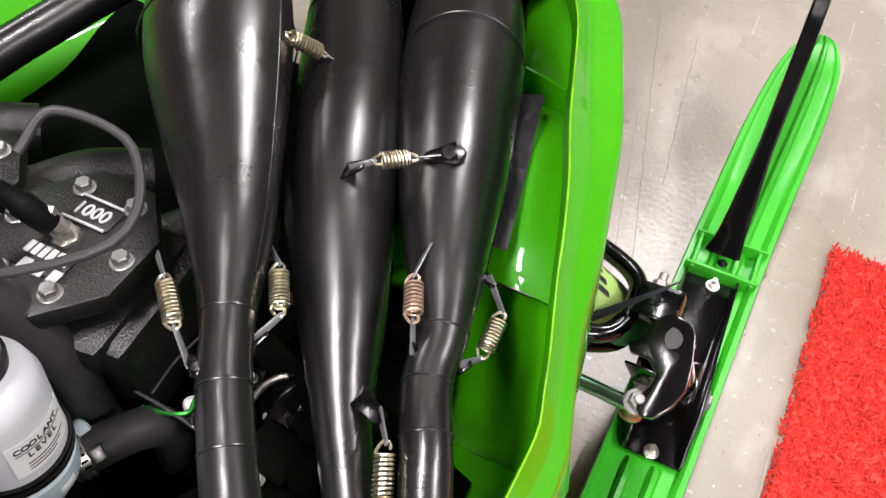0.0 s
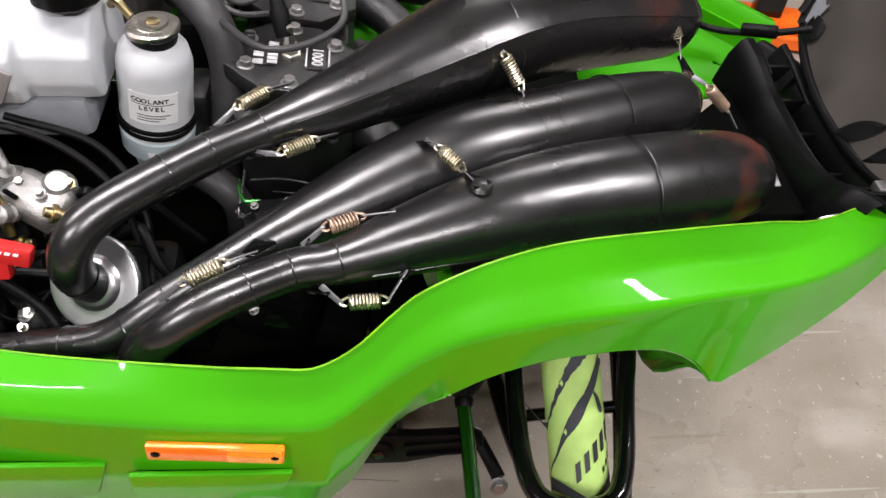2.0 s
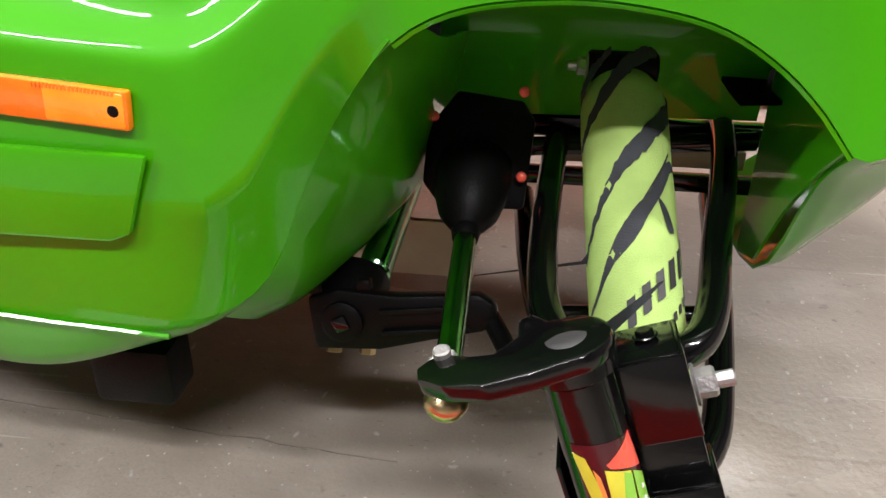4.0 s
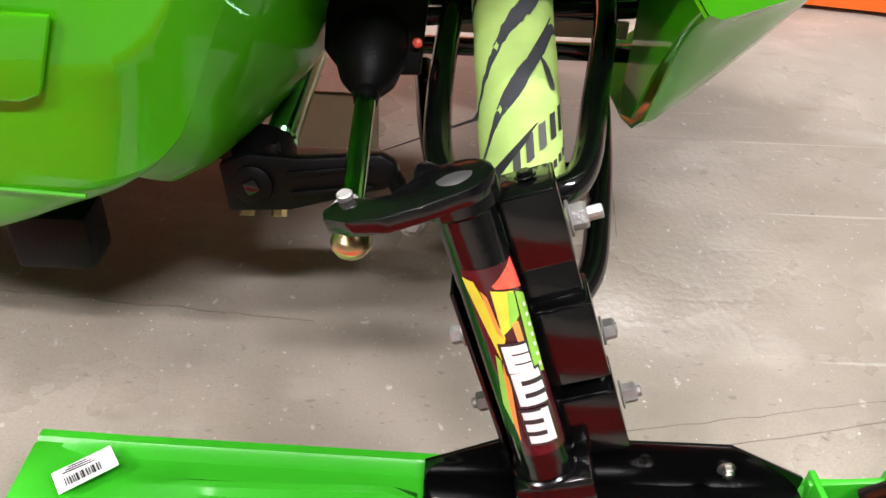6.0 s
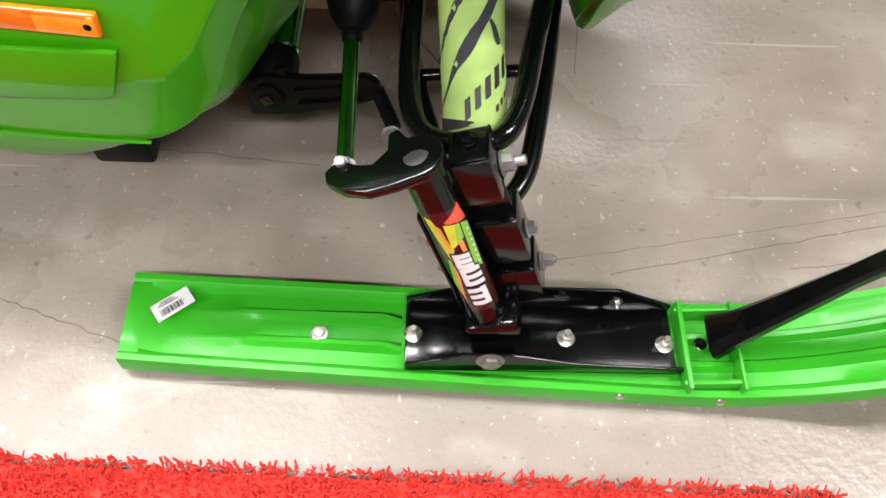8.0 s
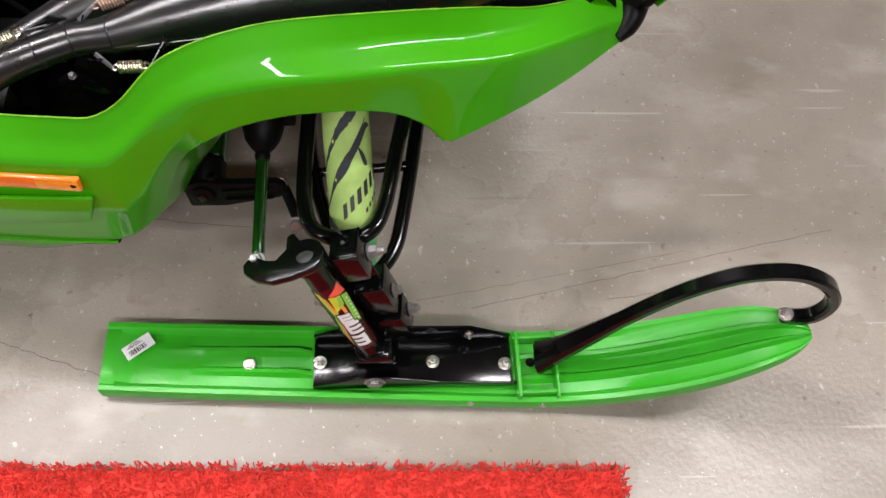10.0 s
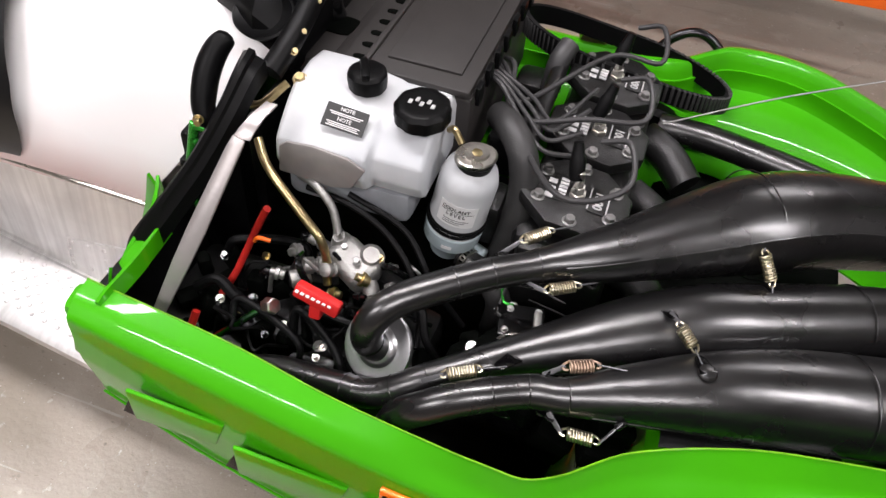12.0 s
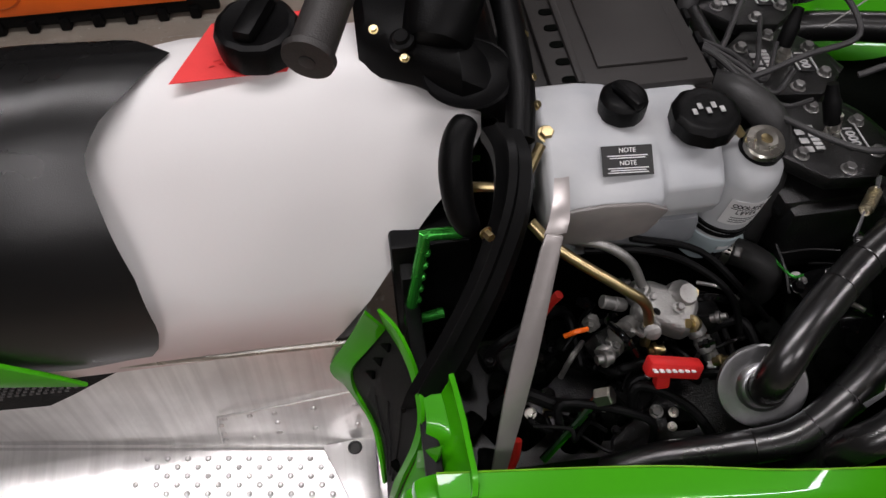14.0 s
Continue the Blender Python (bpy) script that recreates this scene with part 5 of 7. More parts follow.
def coolant_bottle():
    a, b = Vector((0.432, 0.522, 0.475)), Vector((0.466, 0.506, 0.69))
    t = part("coolant_bottle", lathe(a, b, [(0.0, 0.018), (0.004, 0.026), (0.03, 0.032), (0.04, 0.042), (0.062, 0.0435), (0.085, 0.0435), (0.1, 0.0425), (0.165, 0.0425), (0.182, 0.038), (0.193, 0.027), (0.198, 0.022), (0.206, 0.022)], 40), TANKWHITE, sled, "milky white coolant bottle with a pressed metal cap")
    part("base", lathe(a, b, [(0.002, 0.027), (0.03, 0.0335), (0.04, 0.0435), (0.068, 0.045), (0.07, 0.0436)], 40), BLUEISH, t, "lower half full of bluish coolant")
    for h in (0.076, 0.085):
        part("strap", lathe(a, b, [(h, 0.0437), (h + 0.001, 0.0462), (h + 0.005, 0.0462), (h + 0.006, 0.0437)], 40), RUBBER, t)
    part("neck", lathe(a, b, [(0.196, 0.026), (0.206, 0.027), (0.208, 0.022)], 30), PLASTIC, t)
    c = part("cap", lathe(a, b, [(0.203, 0.024), (0.205, 0.027), (0.211, 0.027), (0.213, 0.025), (0.2135, 0.016), (0.217, 0.0145), (0.216, 0.004)], 40, squash=lambda s: 1 + 0.13 * math.cos(2 * s + 0.8) + 0.03 * math.cos(4 * s + 1.6)), STEEL, t, "pressed zinc pressure cap")
    part("stud", lathe(a + (b - a).normalized() * 0.2145, b + (b - a), [(0, 0.008), (0.003, 0.007), (0.004, 0.003)], 16), BRASS, c)
    d = (b - a).normalized()
    near = Vector((0.05, -0.99, 0.0))
    near = (near - d * near.dot(d)).normalized()
    sd = d.cross(near)

    def wrapped(h0, h1, a0, a1, m, r=0.0432, name="print", parent=None):
        rows = [[a + d * (h0 + (h1 - h0) * i / 3) + r * (near * math.cos(radians(t)) + sd * math.sin(radians(t))) for t in np.linspace(a0, a1, 13)] for i in range(4)]
        return part(name, sheet(rows, 0.0003), m, parent or t)

    l = wrapped(0.103, 0.148, -36, 40, PAPER, 0.0436, "label", t)
    tagged(l, "white printed level label")
    for i in range(2):
        line = ("COOLANT", "LEVEL")[i]
        for k, ch in enumerate(line):
            an = radians(-26 + k * 8 + i * 10)
            nn = near * math.cos(an) + sd * math.sin(an)
            words("lettering", ch, a + d * (0.138 - i * 0.011) + nn * 0.0441, sd * math.cos(an) - near * math.sin(an), d, 0.0085, INK, l, 0.0002, 0.0002)
    wrapped(0.1325, 0.1333, -30, 34, INK, 0.0441, "rule", l)
    for i in range(3):
        wrapped(0.1165 - i * 0.004, 0.1175 - i * 0.004, -22, 28 - i * 8, CABLE, 0.0441, "print", l)
    wrapped(0.05, 0.057, -8, 12, PAPER, 0.0456, "sticker", t)
    part("outlet", rod(a + Vector((0.02, 0, 0.012)), a + Vector((0.062, -0.01, 0.004)), 0.017, 20), BLUEISH, t)
    part("overflow_pipe", tube([b + Vector((-0.026, 0.012, -0.004)), b + Vector((-0.04, 0.02, 0.01)), b + Vector((-0.05, 0.03, 0.0))], 0.005, 10), BRASS, t)
    h = part("coolant_hose", tube([(0.462, 0.51, 0.478), (0.49, 0.495, 0.476), (0.52, 0.48, 0.462), (0.535, 0.475, 0.43), (0.53, 0.48, 0.36)], 0.02, 20), HOSE, sled, "thick black rubber coolant hose with a clamp")
    k = part("hose_clamp", lathe((0.468, 0.507, 0.478), (0.55, 0.46, 0.472), [(0, 0.0205), (0.001, 0.0225), (0.011, 0.0225), (0.012, 0.0205)], 28), STEEL, h)
    part("screw_housing", box((0.478, 0.484, 0.494), (0.011, 0.014, 0.009), 0.002, pose(0, 0, 0, 40, 0, -28)), DARKBOLT, k)
    for n in range(5):
        t = radians(-150 + 16 * n)
        part("slot", box((0.474 + 0.0105 * math.cos(t), 0.503 + 0.0196 * math.cos(t), 0.478 - 0.0225 * math.sin(t)), (0.006, 0.0016, 0.0016), 0, pose(0, 0, 0, 0, 0, -30)), MARK, k)
    part("large_hose", tube([(0.46, 0.66, 0.64), (0.485, 0.62, 0.655), (0.515, 0.585, 0.64), (0.528, 0.565, 0.59), (0.524, 0.545, 0.53), (0.51, 0.53, 0.44)], 0.0225, 22), HOSE, sled, "thick black rubber hose in the engine bay")


coolant_bottle()


def engine():
    b = part("engine_block", box((0.61, 0.74, 0.45), (0.14, 0.5, 0.2), 0.015), ENGINE, sled, "black three-cylinder engine block")
    for i in range(3):
        c = (0.604, 0.574 + 0.16 * i, 0.58)
        tilt = pose(0, 0, 0, 0, 6, 0)
        part("cylinder", box((c[0], c[1], 0.535), (0.15, 0.14, 0.05), 0.02), ENGINE, b)
        h = plate([(0.085 * math.cos(t) * (1.02 if k % 2 else 1.02), 0.078 * math.sin(t)) for k, t in enumerate([radians(22.5 + 45 * k) for k in range(8)])], 0.022, Matrix.Translation(c) @ tilt, bevel=0.004)
        hd = part("cylinder_head", h, ENGINE, sled, "black cast cylinder head with raised grey lettering")
        tm = Matrix.Translation(c) @ tilt
        for k in range(6):
            t = radians(30 + 60 * k)
            p = tm @ Vector((0.062 * math.cos(t), 0.058 * math.sin(t), 0.022))
            hexbolt(hd, p, tm.to_3x3() @ Vector((0, 0, 1)), 0.0078, 0.008, DARKBOLT)
        # raised badge blocks either side of the plug
        for sx in (-1, 1):
            part("badge", box(tm @ Vector((sx * 0.031, 0.0, 0.023)), (0.024, 0.052, 0.003), 0.0012, tilt), ENGINE, hd)
        words("lettering", "1000", tm @ Vector((0.031, 0.0, 0.0245)), tm.to_3x3() @ Vector((0, -1, 0)), tm.to_3x3() @ Vector((1, 0, 0)), 0.019, LETTER, hd, 0.001, 0.0004)
        for sx in (0.046, 0.018):
            part("rule", box(tm @ Vector((sx, 0, 0.0247)), (0.0022, 0.046, 0.0018), 0, tilt), LETTER, hd)
        for row, n, w in ((-0.023, 6, 0.0075), (-0.04, 3, 0.0125)):
            for k in range(n):
                part("lettering", box(tm @ Vector((row, 0.024 - (k + 0.5) * 0.048 / n + (0.0 if n > 3 else -0.006), 0.0247)), (0.0125, w * 0.78, 0.0018), 0.0005, tilt), LETTER, hd)
        p = part("spark_plug", lathe(tm @ Vector((0, 0, 0.02)), tm @ Vector((-0.15, 0, 1)), [(0, 0.013), (0.008, 0.013), (0.009, 0.01), (0.02, 0.01), (0.021, 0.0075), (0.045, 0.006), (0.047, 0.003)], 6), STEEL, sled, "spark plug in the cylinder head")
        # plug boot and lead
        q = tm @ Vector((-0.01, 0, 0.05))
        part("plug_boot", lathe(q, q + Vector((0.25, 0.3, 1)) if i else q + Vector((-0.2, 0.4, 1)), [(0, 0.011), (0.03, 0.012), (0.034, 0.01), (0.055, 0.007)], 16), RUBBER, sled, "rubber spark plug boot")
        e = q + Vector((0.02, 0.02, 0.06))
        part("plug_lead", tube([e, e + Vector((0.04, -0.01, 0.015)), e + Vector((0.05, -0.07, -0.012)), e + Vector((-0.03, -0.11 + 0.02 * i, -0.02)), (0.5 - 0.01 * i, 0.62 + 0.04 * i, 0.645), (0.45, 0.7 + 0.03 * i, 0.67), (0.42, 0.78, 0.66)], 0.0042, 10), CABLE, sled, "dark grey spark plug lead")
    for k in range(4):
        part("plug_lead", tube([(0.41, 0.7 + 0.012 * k, 0.68), (0.45, 0.67 + 0.014 * k, 0.69 - 0.004 * k), (0.5, 0.63 + 0.022 * k, 0.66), (0.54, 0.6 + 0.03 * k, 0.645 - 0.004 * k), (0.585, 0.61 + 0.06 * k, 0.64)], 0.0036, 8), CABLE, sled)
    # small pipes, elbows and castings round the cylinders
    part("water_rail", tube([(0.51, 0.62, 0.6), (0.51, 0.75, 0.61), (0.51, 0.9, 0.61)], 0.014, 16), ENGINE, sled, "black coolant rail")
    part("elbow", tube([(0.5, 0.86, 0.57), (0.505, 0.87, 0.62), (0.515, 0.9, 0.64)], 0.018, 16), CABLE, sled)
    for i in range(3):
        y = 0.565 + 0.163 * i
        part("exhaust_port", tube([(0.68, y, 0.5), (0.73, y - 0.03, 0.49), (0.77, y - 0.07, 0.47)], 0.03, 18), ENGINE, b)
        part("carburettor", box((0.47, y, 0.53), (0.07, 0.07, 0.08), 0.012), ENGINE, b)
    part("far_pipe", tube([(0.7, 0.93, 0.5), (0.8, 0.92, 0.505), (0.93, 0.87, 0.52), (1.05, 0.82, 0.53), (1.14, 0.79, 0.535)], 0.026, 20), PIPE, sled, "black pipe running along the far side")
    part("resonator", lathe((0.62, 0.37, 0.36), (0.62, 0.37, 1), [(0, 0.05), (0.06, 0.05), (0.07, 0.045), (0.078, 0.03), (0.085, 0.03), (0.09, 0.02)], 30), BLACKMETAL, sled, "gloss black round recoil housing")
    # intake flange and round cover down between the pipes
    cover = part("crank_cover", lathe((0.6, 0.345, 0.4), (0.588, 0.325, 0.5), [(0, 0.055), (0.045, 0.055), (0.052, 0.052), (0.056, 0.046), (0.057, 0.03), (0.062, 0.026), (0.063, 0.01)], 36), BLACKMETAL, sled, "gloss black round cover on the crankcase")
    for k in range(5):
        t = math.tau * k / 5 + 0.5
        hexbolt(cover, (0.592 + 0.05 * math.cos(t), 0.335 + 0.05 * math.sin(t), 0.452), (-0.1, -0.2, 1), 0.0042, 0.005, DARKBOLT)
    flange = part("intake_flange", plate([(-0.034, -0.03), (0.034, -0.03), (0.034, 0.03), (-0.034, 0.03)], 0.008, basis((0.58, 0.426, 0.462), (0.97, 0.2, 0), (-0.2, 0.97, 0)), bevel=0.003), BLACKMETAL, sled, "gloss black intake flange with bright bolts")
    for x, y in ((0.559, 0.44), (0.6, 0.448), (0.604, 0.412), (0.561, 0.4)):
        hexbolt(flange, (x, y, 0.472), (0, -0.15, 1), 0.0042, 0.004, DARKBOLT)
    part("flange_block", box((0.603, 0.43, 0.474), (0.012, 0.03, 0.01), 0.003, pose(0, 0, 0, 0, 0, 12)), CASTALU, flange)
    part("clamp_band", tube([(0.59 + 0.034 * math.cos(t), 0.375 + 0.026 * math.sin(t), 0.468) for t in [radians(20 + 16 * k) for k in range(11)]], 0.0035, 8), STEEL, sled, "steel clamp band")
    part("bay_wire", tube([(0.535, 0.49, 0.47), (0.538, 0.47, 0.472), (0.547, 0.447, 0.474), (0.562, 0.447, 0.474)], 0.0022, 8), BRIGHTGREEN, sled, "thin green wire")
    part("bay_wire", tube([(0.543, 0.5, 0.48), (0.542, 0.46, 0.474), (0.54, 0.43, 0.46)], 0.002, 8), CABLE, sled)
    part("bay_wire", tube([(0.55, 0.49, 0.47), (0.59, 0.488, 0.474), (0.632, 0.482, 0.47)], 0.0016, 8), CABLE, sled)
    part("bay_wire", tube([(0.58, 0.468, 0.47), (0.62, 0.458, 0.474), (0.667, 0.453, 0.47)], 0.0018, 8), RUBBER, sled)
    # ribbed drive belt on the far side
    run = lambda t, k: (0.615 + 0.185 * k * math.copysign(abs(math.cos(t)) ** 0.8, math.cos(t)), 0.95 + 0.04 * math.cos(t) + 0.04 * k * math.sin(t), 0.605 - 0.06 * math.cos(t) + 0.012 * math.sin(t))
    loop = [run(math.tau * i / 48, 1) for i in range(49)]
    secs = []
    for i, p in enumerate(loop):
        d = (Vector(loop[(i + 1) % 48]) - Vector(loop[i - 1 if i % 48 else 47])).normalized()
        n = Vector((d.y, -d.x, 0)).normalized()
        secs.append([Vector(p) + Vector((0, 0, q * 0.017)) + n * o for q, o in ((-1, 0.004), (1, 0.004), (1, -0.004), (-1, -0.004))])
    belt = part("drive_belt", loft(secs), RUBBER, sled, "black ribbed rubber drive belt")
    for i in range(96):
        t = math.tau * i / 96
        p = Vector(run(t, 1.025))
        part("cog", box(p, (0.0055, 0.008, 0.034), 0.001, pose(0, 0, 0, 0, 0, math.degrees(t) + 90)), HOSE, belt)
    part("belt_clip", box((0.54, 1.0, 0.615), (0.05, 0.045, 0.02), 0.003, pose(0, 0, 0, 0, 10, 20)), BRASS, sled, "pale metal clip beside the belt")
    part("clutch_cover", lathe((0.68, 0.93, 0.45), (0.68, 1.1, 0.45), [(0, 0.07), (0.01, 0.08), (0.03, 0.08), (0.04, 0.06)], 36), PLASTIC, sled, "black clutch housing")
    part("amber_tag", box((0.705, 0.965, 0.55), (0.05, 0.006, 0.018), 0.002, pose(0, 0, 0, 0, 10, 0)), ORANGE, sled)


engine()


def airbox():
    t = part("airbox", box((0.315, 0.77, 0.63), (0.23, 0.36, 0.15), 0.01), GREYPLASTIC, sled, "dark grey plastic airbox with a panelled lid")
    part("lid", box((0.325, 0.76, 0.711), (0.2, 0.34, 0.012), 0.004), GREYPLASTIC, t)
    part("lid_panel", box((0.345, 0.76, 0.7185), (0.115, 0.27, 0.006), 0.003), GREYPLASTIC, t)
    part("duct", box((0.15, 0.53, 0.58), (0.02, 0.14, 0.2), 0.004), PLASTIC, t)
    for i in range(7):
        part("slot", lathe((0.25, 0.61 + i * 0.034, 0.7165), (0.25, 0.61 + i * 0.034, 1), [(0, 0.0085), (0.0018, 0.0085), (0.002, 0.0065)], 16, squash=lambda a: 1 + 0.25 * math.cos(2 * a)), MARK, t)
    part("lid_ridge", box((0.262, 0.76, 0.7185), (0.01, 0.32, 0.008), 0.003), GREYPLASTIC, t)
    for i in range(7):
        part("clip", box((0.432, 0.62 + i * 0.05, 0.7), (0.008, 0.024, 0.03), 0.002), PLASTIC, t)
    part("rear_box", box((0.165, 0.74, 0.655), (0.11, 0.28, 0.09), 0.01), GREYPLASTIC, t)
    part("recess", lathe((0.17, 0.7, 0.699), (0.17, 0.7, 1), [(0, 0.034), (0.004, 0.034), (0.0045, 0.03)], 30, squash=lambda a: 1 + 0.3 * math.cos(2 * a)), MARK, t)
    for x, y in ((0.118, 0.62), (0.125, 0.7), (0.13, 0.78), (0.135, 0.6)):
        hexbolt(t, (x, y, 0.702), (0, 0, 1), 0.006, 0.006, BRASS)


airbox()


def pump():
    """Silver oil pump and carburettor castings with their lines."""
    bm = box((0.335, 0.385, 0.532), (0.076, 0.054, 0.042), 0.014, pose(0, 0, 0, 10, 8, -28), seg=3)
    lathe((0.352, 0.402, 0.525), (0.37, 0.37, 0.6), [(0, 0.012), (0.012, 0.02), (0.026, 0.02), (0.03, 0.016), (0.04, 0.012)], 18, bm)
    lathe((0.31, 0.41, 0.53), (0.3, 0.39, 0.6), [(0, 0.015), (0.02, 0.016), (0.026, 0.013), (0.034, 0.009)], 16, bm)
    t = part("oil_pump", bm, CASTALU, sled, "silver cast oil pump with hose fittings")
    for a, b, r, l in (((0.3, 0.38, 0.52), (0.25, 0.35, 0.53), 0.013, 0.04), ((0.275, 0.365, 0.505), (0.23, 0.33, 0.5), 0.014, 0.03), ((0.365, 0.37, 0.525), (0.39, 0.33, 0.49), 0.012, 0.045), ((0.315, 0.37, 0.53), (0.3, 0.33, 0.56), 0.011, 0.03), ((0.38, 0.355, 0.505), (0.4, 0.32, 0.47), 0.01, 0.03), ((0.29, 0.4, 0.53), (0.25, 0.4, 0.55), 0.009, 0.035)):
        part("fitting", lathe(a, b, [(0, r * 0.8), (l * 0.15, r), (l * 0.45, r), (l * 0.5, r * 0.75), (l * 0.6, r * 0.75), (l * 0.62, r * 0.95), (l * 0.95, r * 0.95), (l, r * 0.7)], 14), CASTALU, t)
    for p, m in (((0.345, 0.372, 0.556), DARKBOLT), ((0.37, 0.392, 0.552), BRASS), ((0.318, 0.392, 0.553), DARKBOLT), ((0.268, 0.352, 0.518), DARKBOLT), ((0.386, 0.345, 0.5), BRASS), ((0.3, 0.36, 0.54), DARKBOLT)):
        hexbolt(t, p, (0.1, -0.4, 1), 0.005, 0.006, m)
    part("brass_pipe", tube([(0.17, 0.44, 0.665), (0.2, 0.41, 0.645), (0.27, 0.375, 0.605), (0.295, 0.365, 0.585), (0.305, 0.36, 0.55), (0.306, 0.355, 0.51)], 0.0065, 14), BRASS, sled, "plated metal pipe bent down to the pump")
    part("silver_hose", tube([(0.225, 0.45, 0.61), (0.26, 0.43, 0.618), (0.29, 0.415, 0.6), (0.305, 0.4, 0.57)], 0.006, 14), CASTALU, sled, "silver-grey hose")
    part("control_cable", tube([(0.24, 0.44, 0.6), (0.31, 0.43, 0.6), (0.37, 0.42, 0.575), (0.42, 0.39, 0.54), (0.44, 0.36, 0.48)], 0.0045, 10), RUBBER, sled, "black control cable")
    part("control_cable", tube([(0.3, 0.45, 0.6), (0.39, 0.44, 0.57), (0.45, 0.4, 0.52), (0.5, 0.4, 0.45)], 0.0045, 10), RUBBER, sled, "black control cable")
    h = part("release_handle", box((0.318, 0.302, 0.541), (0.068, 0.018, 0.022), 0.004, pose(0, 0, 0, -20, 14, -4)), REDPLASTIC, sled, "red T-shaped release handle with moulded white print")
    part("stem", box((0.312, 0.308, 0.515), (0.018, 0.016, 0.036), 0.004, pose(0, 0, 0, -20, 0, 0)), REDPLASTIC, h)
    for i in range(7):
        part("print", box((0.292 + i * 0.0078, 0.2935, 0.5545 - i * 0.0019), (0.005, 0.002, 0.007), 0.0003, pose(0, 0, 0, 60, 14, -4)), PAPER, h)
    n = part("cable_nut", rod((0.235, 0.302, 0.488), (0.252, 0.297, 0.5), 0.012, 6), STEEL, sled, "bright hex cable adjuster")
    part("sheath", tube([(0.236, 0.302, 0.488), (0.21, 0.284, 0.468), (0.165, 0.258, 0.43)], 0.0055, 10), DARKGREEN, n)
    # banjo bolts, unions and small lines crowded round the pump
    mess = random.Random(11)
    for i in range(26):
        p = Vector((mess.uniform(0.235, 0.415), mess.uniform(0.325, 0.43), mess.uniform(0.485, 0.535)))
        d = Vector((mess.uniform(-1, 1), mess.uniform(-1, 0.3), mess.uniform(-0.2, 1))).normalized()
        r = mess.uniform(0.004, 0.0085)
        if i % 3 == 0:
            part("line", tube([p, p + d * 0.03 + Vector((0, 0, 0.008)), p + d * 0.06 + Vector((0.01, 0.02, -0.03))], r * 0.6, 8), (RUBBER, CASTALU, BLACKMETAL)[i // 3 % 3], t)
        else:
            part("union", lathe(p, p + d, [(0, r), (0.006, r), (0.007, r * 1.35), (0.012, r * 1.35), (0.013, r * 0.8), (0.02, r * 0.7)], (6, 14)[i % 2], None), (CASTALU, DARKBOLT, BLACKMETAL, BRASS)[i % 4], t)
    part("bracket", box((0.275, 0.375, 0.49), (0.07, 0.035, 0.03), 0.006, pose(0, 0, 0, 15, 20, 30)), ENGINE, t)
    part("bracket", box((0.385, 0.395, 0.495), (0.05, 0.04, 0.035), 0.006, pose(0, 0, 0, -15, 10, -20)), ENGINE, t)
    # aluminium strut and its foot
    m = basis((0.18, 0.384, 0.712), Vector((0.106, 0.238, 0.49)) - Vector((0.18, 0.384, 0.712)), (1, 0, 0))
    part("strut", plate([(0, -0.01), (0.02, -0.012), (0.14, -0.0145), (0.2, -0.0135), (0.285, -0.009), (0.285, 0.009), (0.2, 0.012), (0.14, 0.013), (0.02, 0.01), (0, 0.009)], 0.005, m, bevel=0.002), STRUT, sled, "flat aluminium strut with scuffed face")
    part("strut_top", sheet([[(x - w, y, z), (x, y - 0.002, z + 0.001), (x + w, y, z)] for x, y, z, w in ((0.181, 0.384, 0.711, 0.012), (0.186, 0.392, 0.722, 0.011), (0.192, 0.412, 0.732, 0.009), (0.198, 0.44, 0.735, 0.008))], 0.004), STRUT, sled)
    part("red_wire", tube([(0.2, 0.392, 0.585), (0.188, 0.392, 0.56), (0.168, 0.385, 0.51), (0.148, 0.362, 0.455), (0.13, 0.33, 0.42), (0.12, 0.3, 0.4)], 0.0055, 12), REDWIRE, sled, "red insulated battery wire")
    rnd = random.Random(3)
    for i in range(14):
        x, y = 0.1 + 0.2 * rnd.random(), 0.28 + 0.12 * rnd.random()
        pts = [(x, y, 0.43 + 0.04 * rnd.random())]
        for k in range(4):
            pts.append((pts[-1][0] + rnd.uniform(-0.02, 0.04), pts[-1][1] + rnd.uniform(-0.02, 0.035), pts[-1][2] + rnd.uniform(-0.02, 0.02)))
        part("wire", tube(pts, rnd.uniform(0.002, 0.0045), 8), RUBBER, sled)
    part("red_wire", tube([(0.135, 0.275, 0.46), (0.13, 0.262, 0.44), (0.118, 0.25, 0.42)], 0.006, 10), REDWIRE, sled)
    part("orange_wire", tube([(0.2, 0.35, 0.56), (0.21, 0.345, 0.575), (0.225, 0.35, 0.57)], 0.003, 8), ORANGEPLASTIC, sled)
    # castings filling the bay, its shade put into their near-black colour
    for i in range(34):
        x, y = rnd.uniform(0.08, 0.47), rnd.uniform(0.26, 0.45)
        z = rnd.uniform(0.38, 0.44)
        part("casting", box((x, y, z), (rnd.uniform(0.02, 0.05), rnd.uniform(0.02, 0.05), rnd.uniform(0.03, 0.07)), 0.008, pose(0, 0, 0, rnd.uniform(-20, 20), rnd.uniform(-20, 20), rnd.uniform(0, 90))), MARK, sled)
    for i in range(16):
        hexbolt(sled, (rnd.uniform(0.12, 0.45), rnd.uniform(0.26, 0.42), rnd.uniform(0.44, 0.475)), (rnd.uniform(-0.3, 0.3), -0.3, 1), rnd.uniform(0.004, 0.007), 0.006, rnd.choice([STEEL, CASTALU, BRASS, BLACKMETAL]))
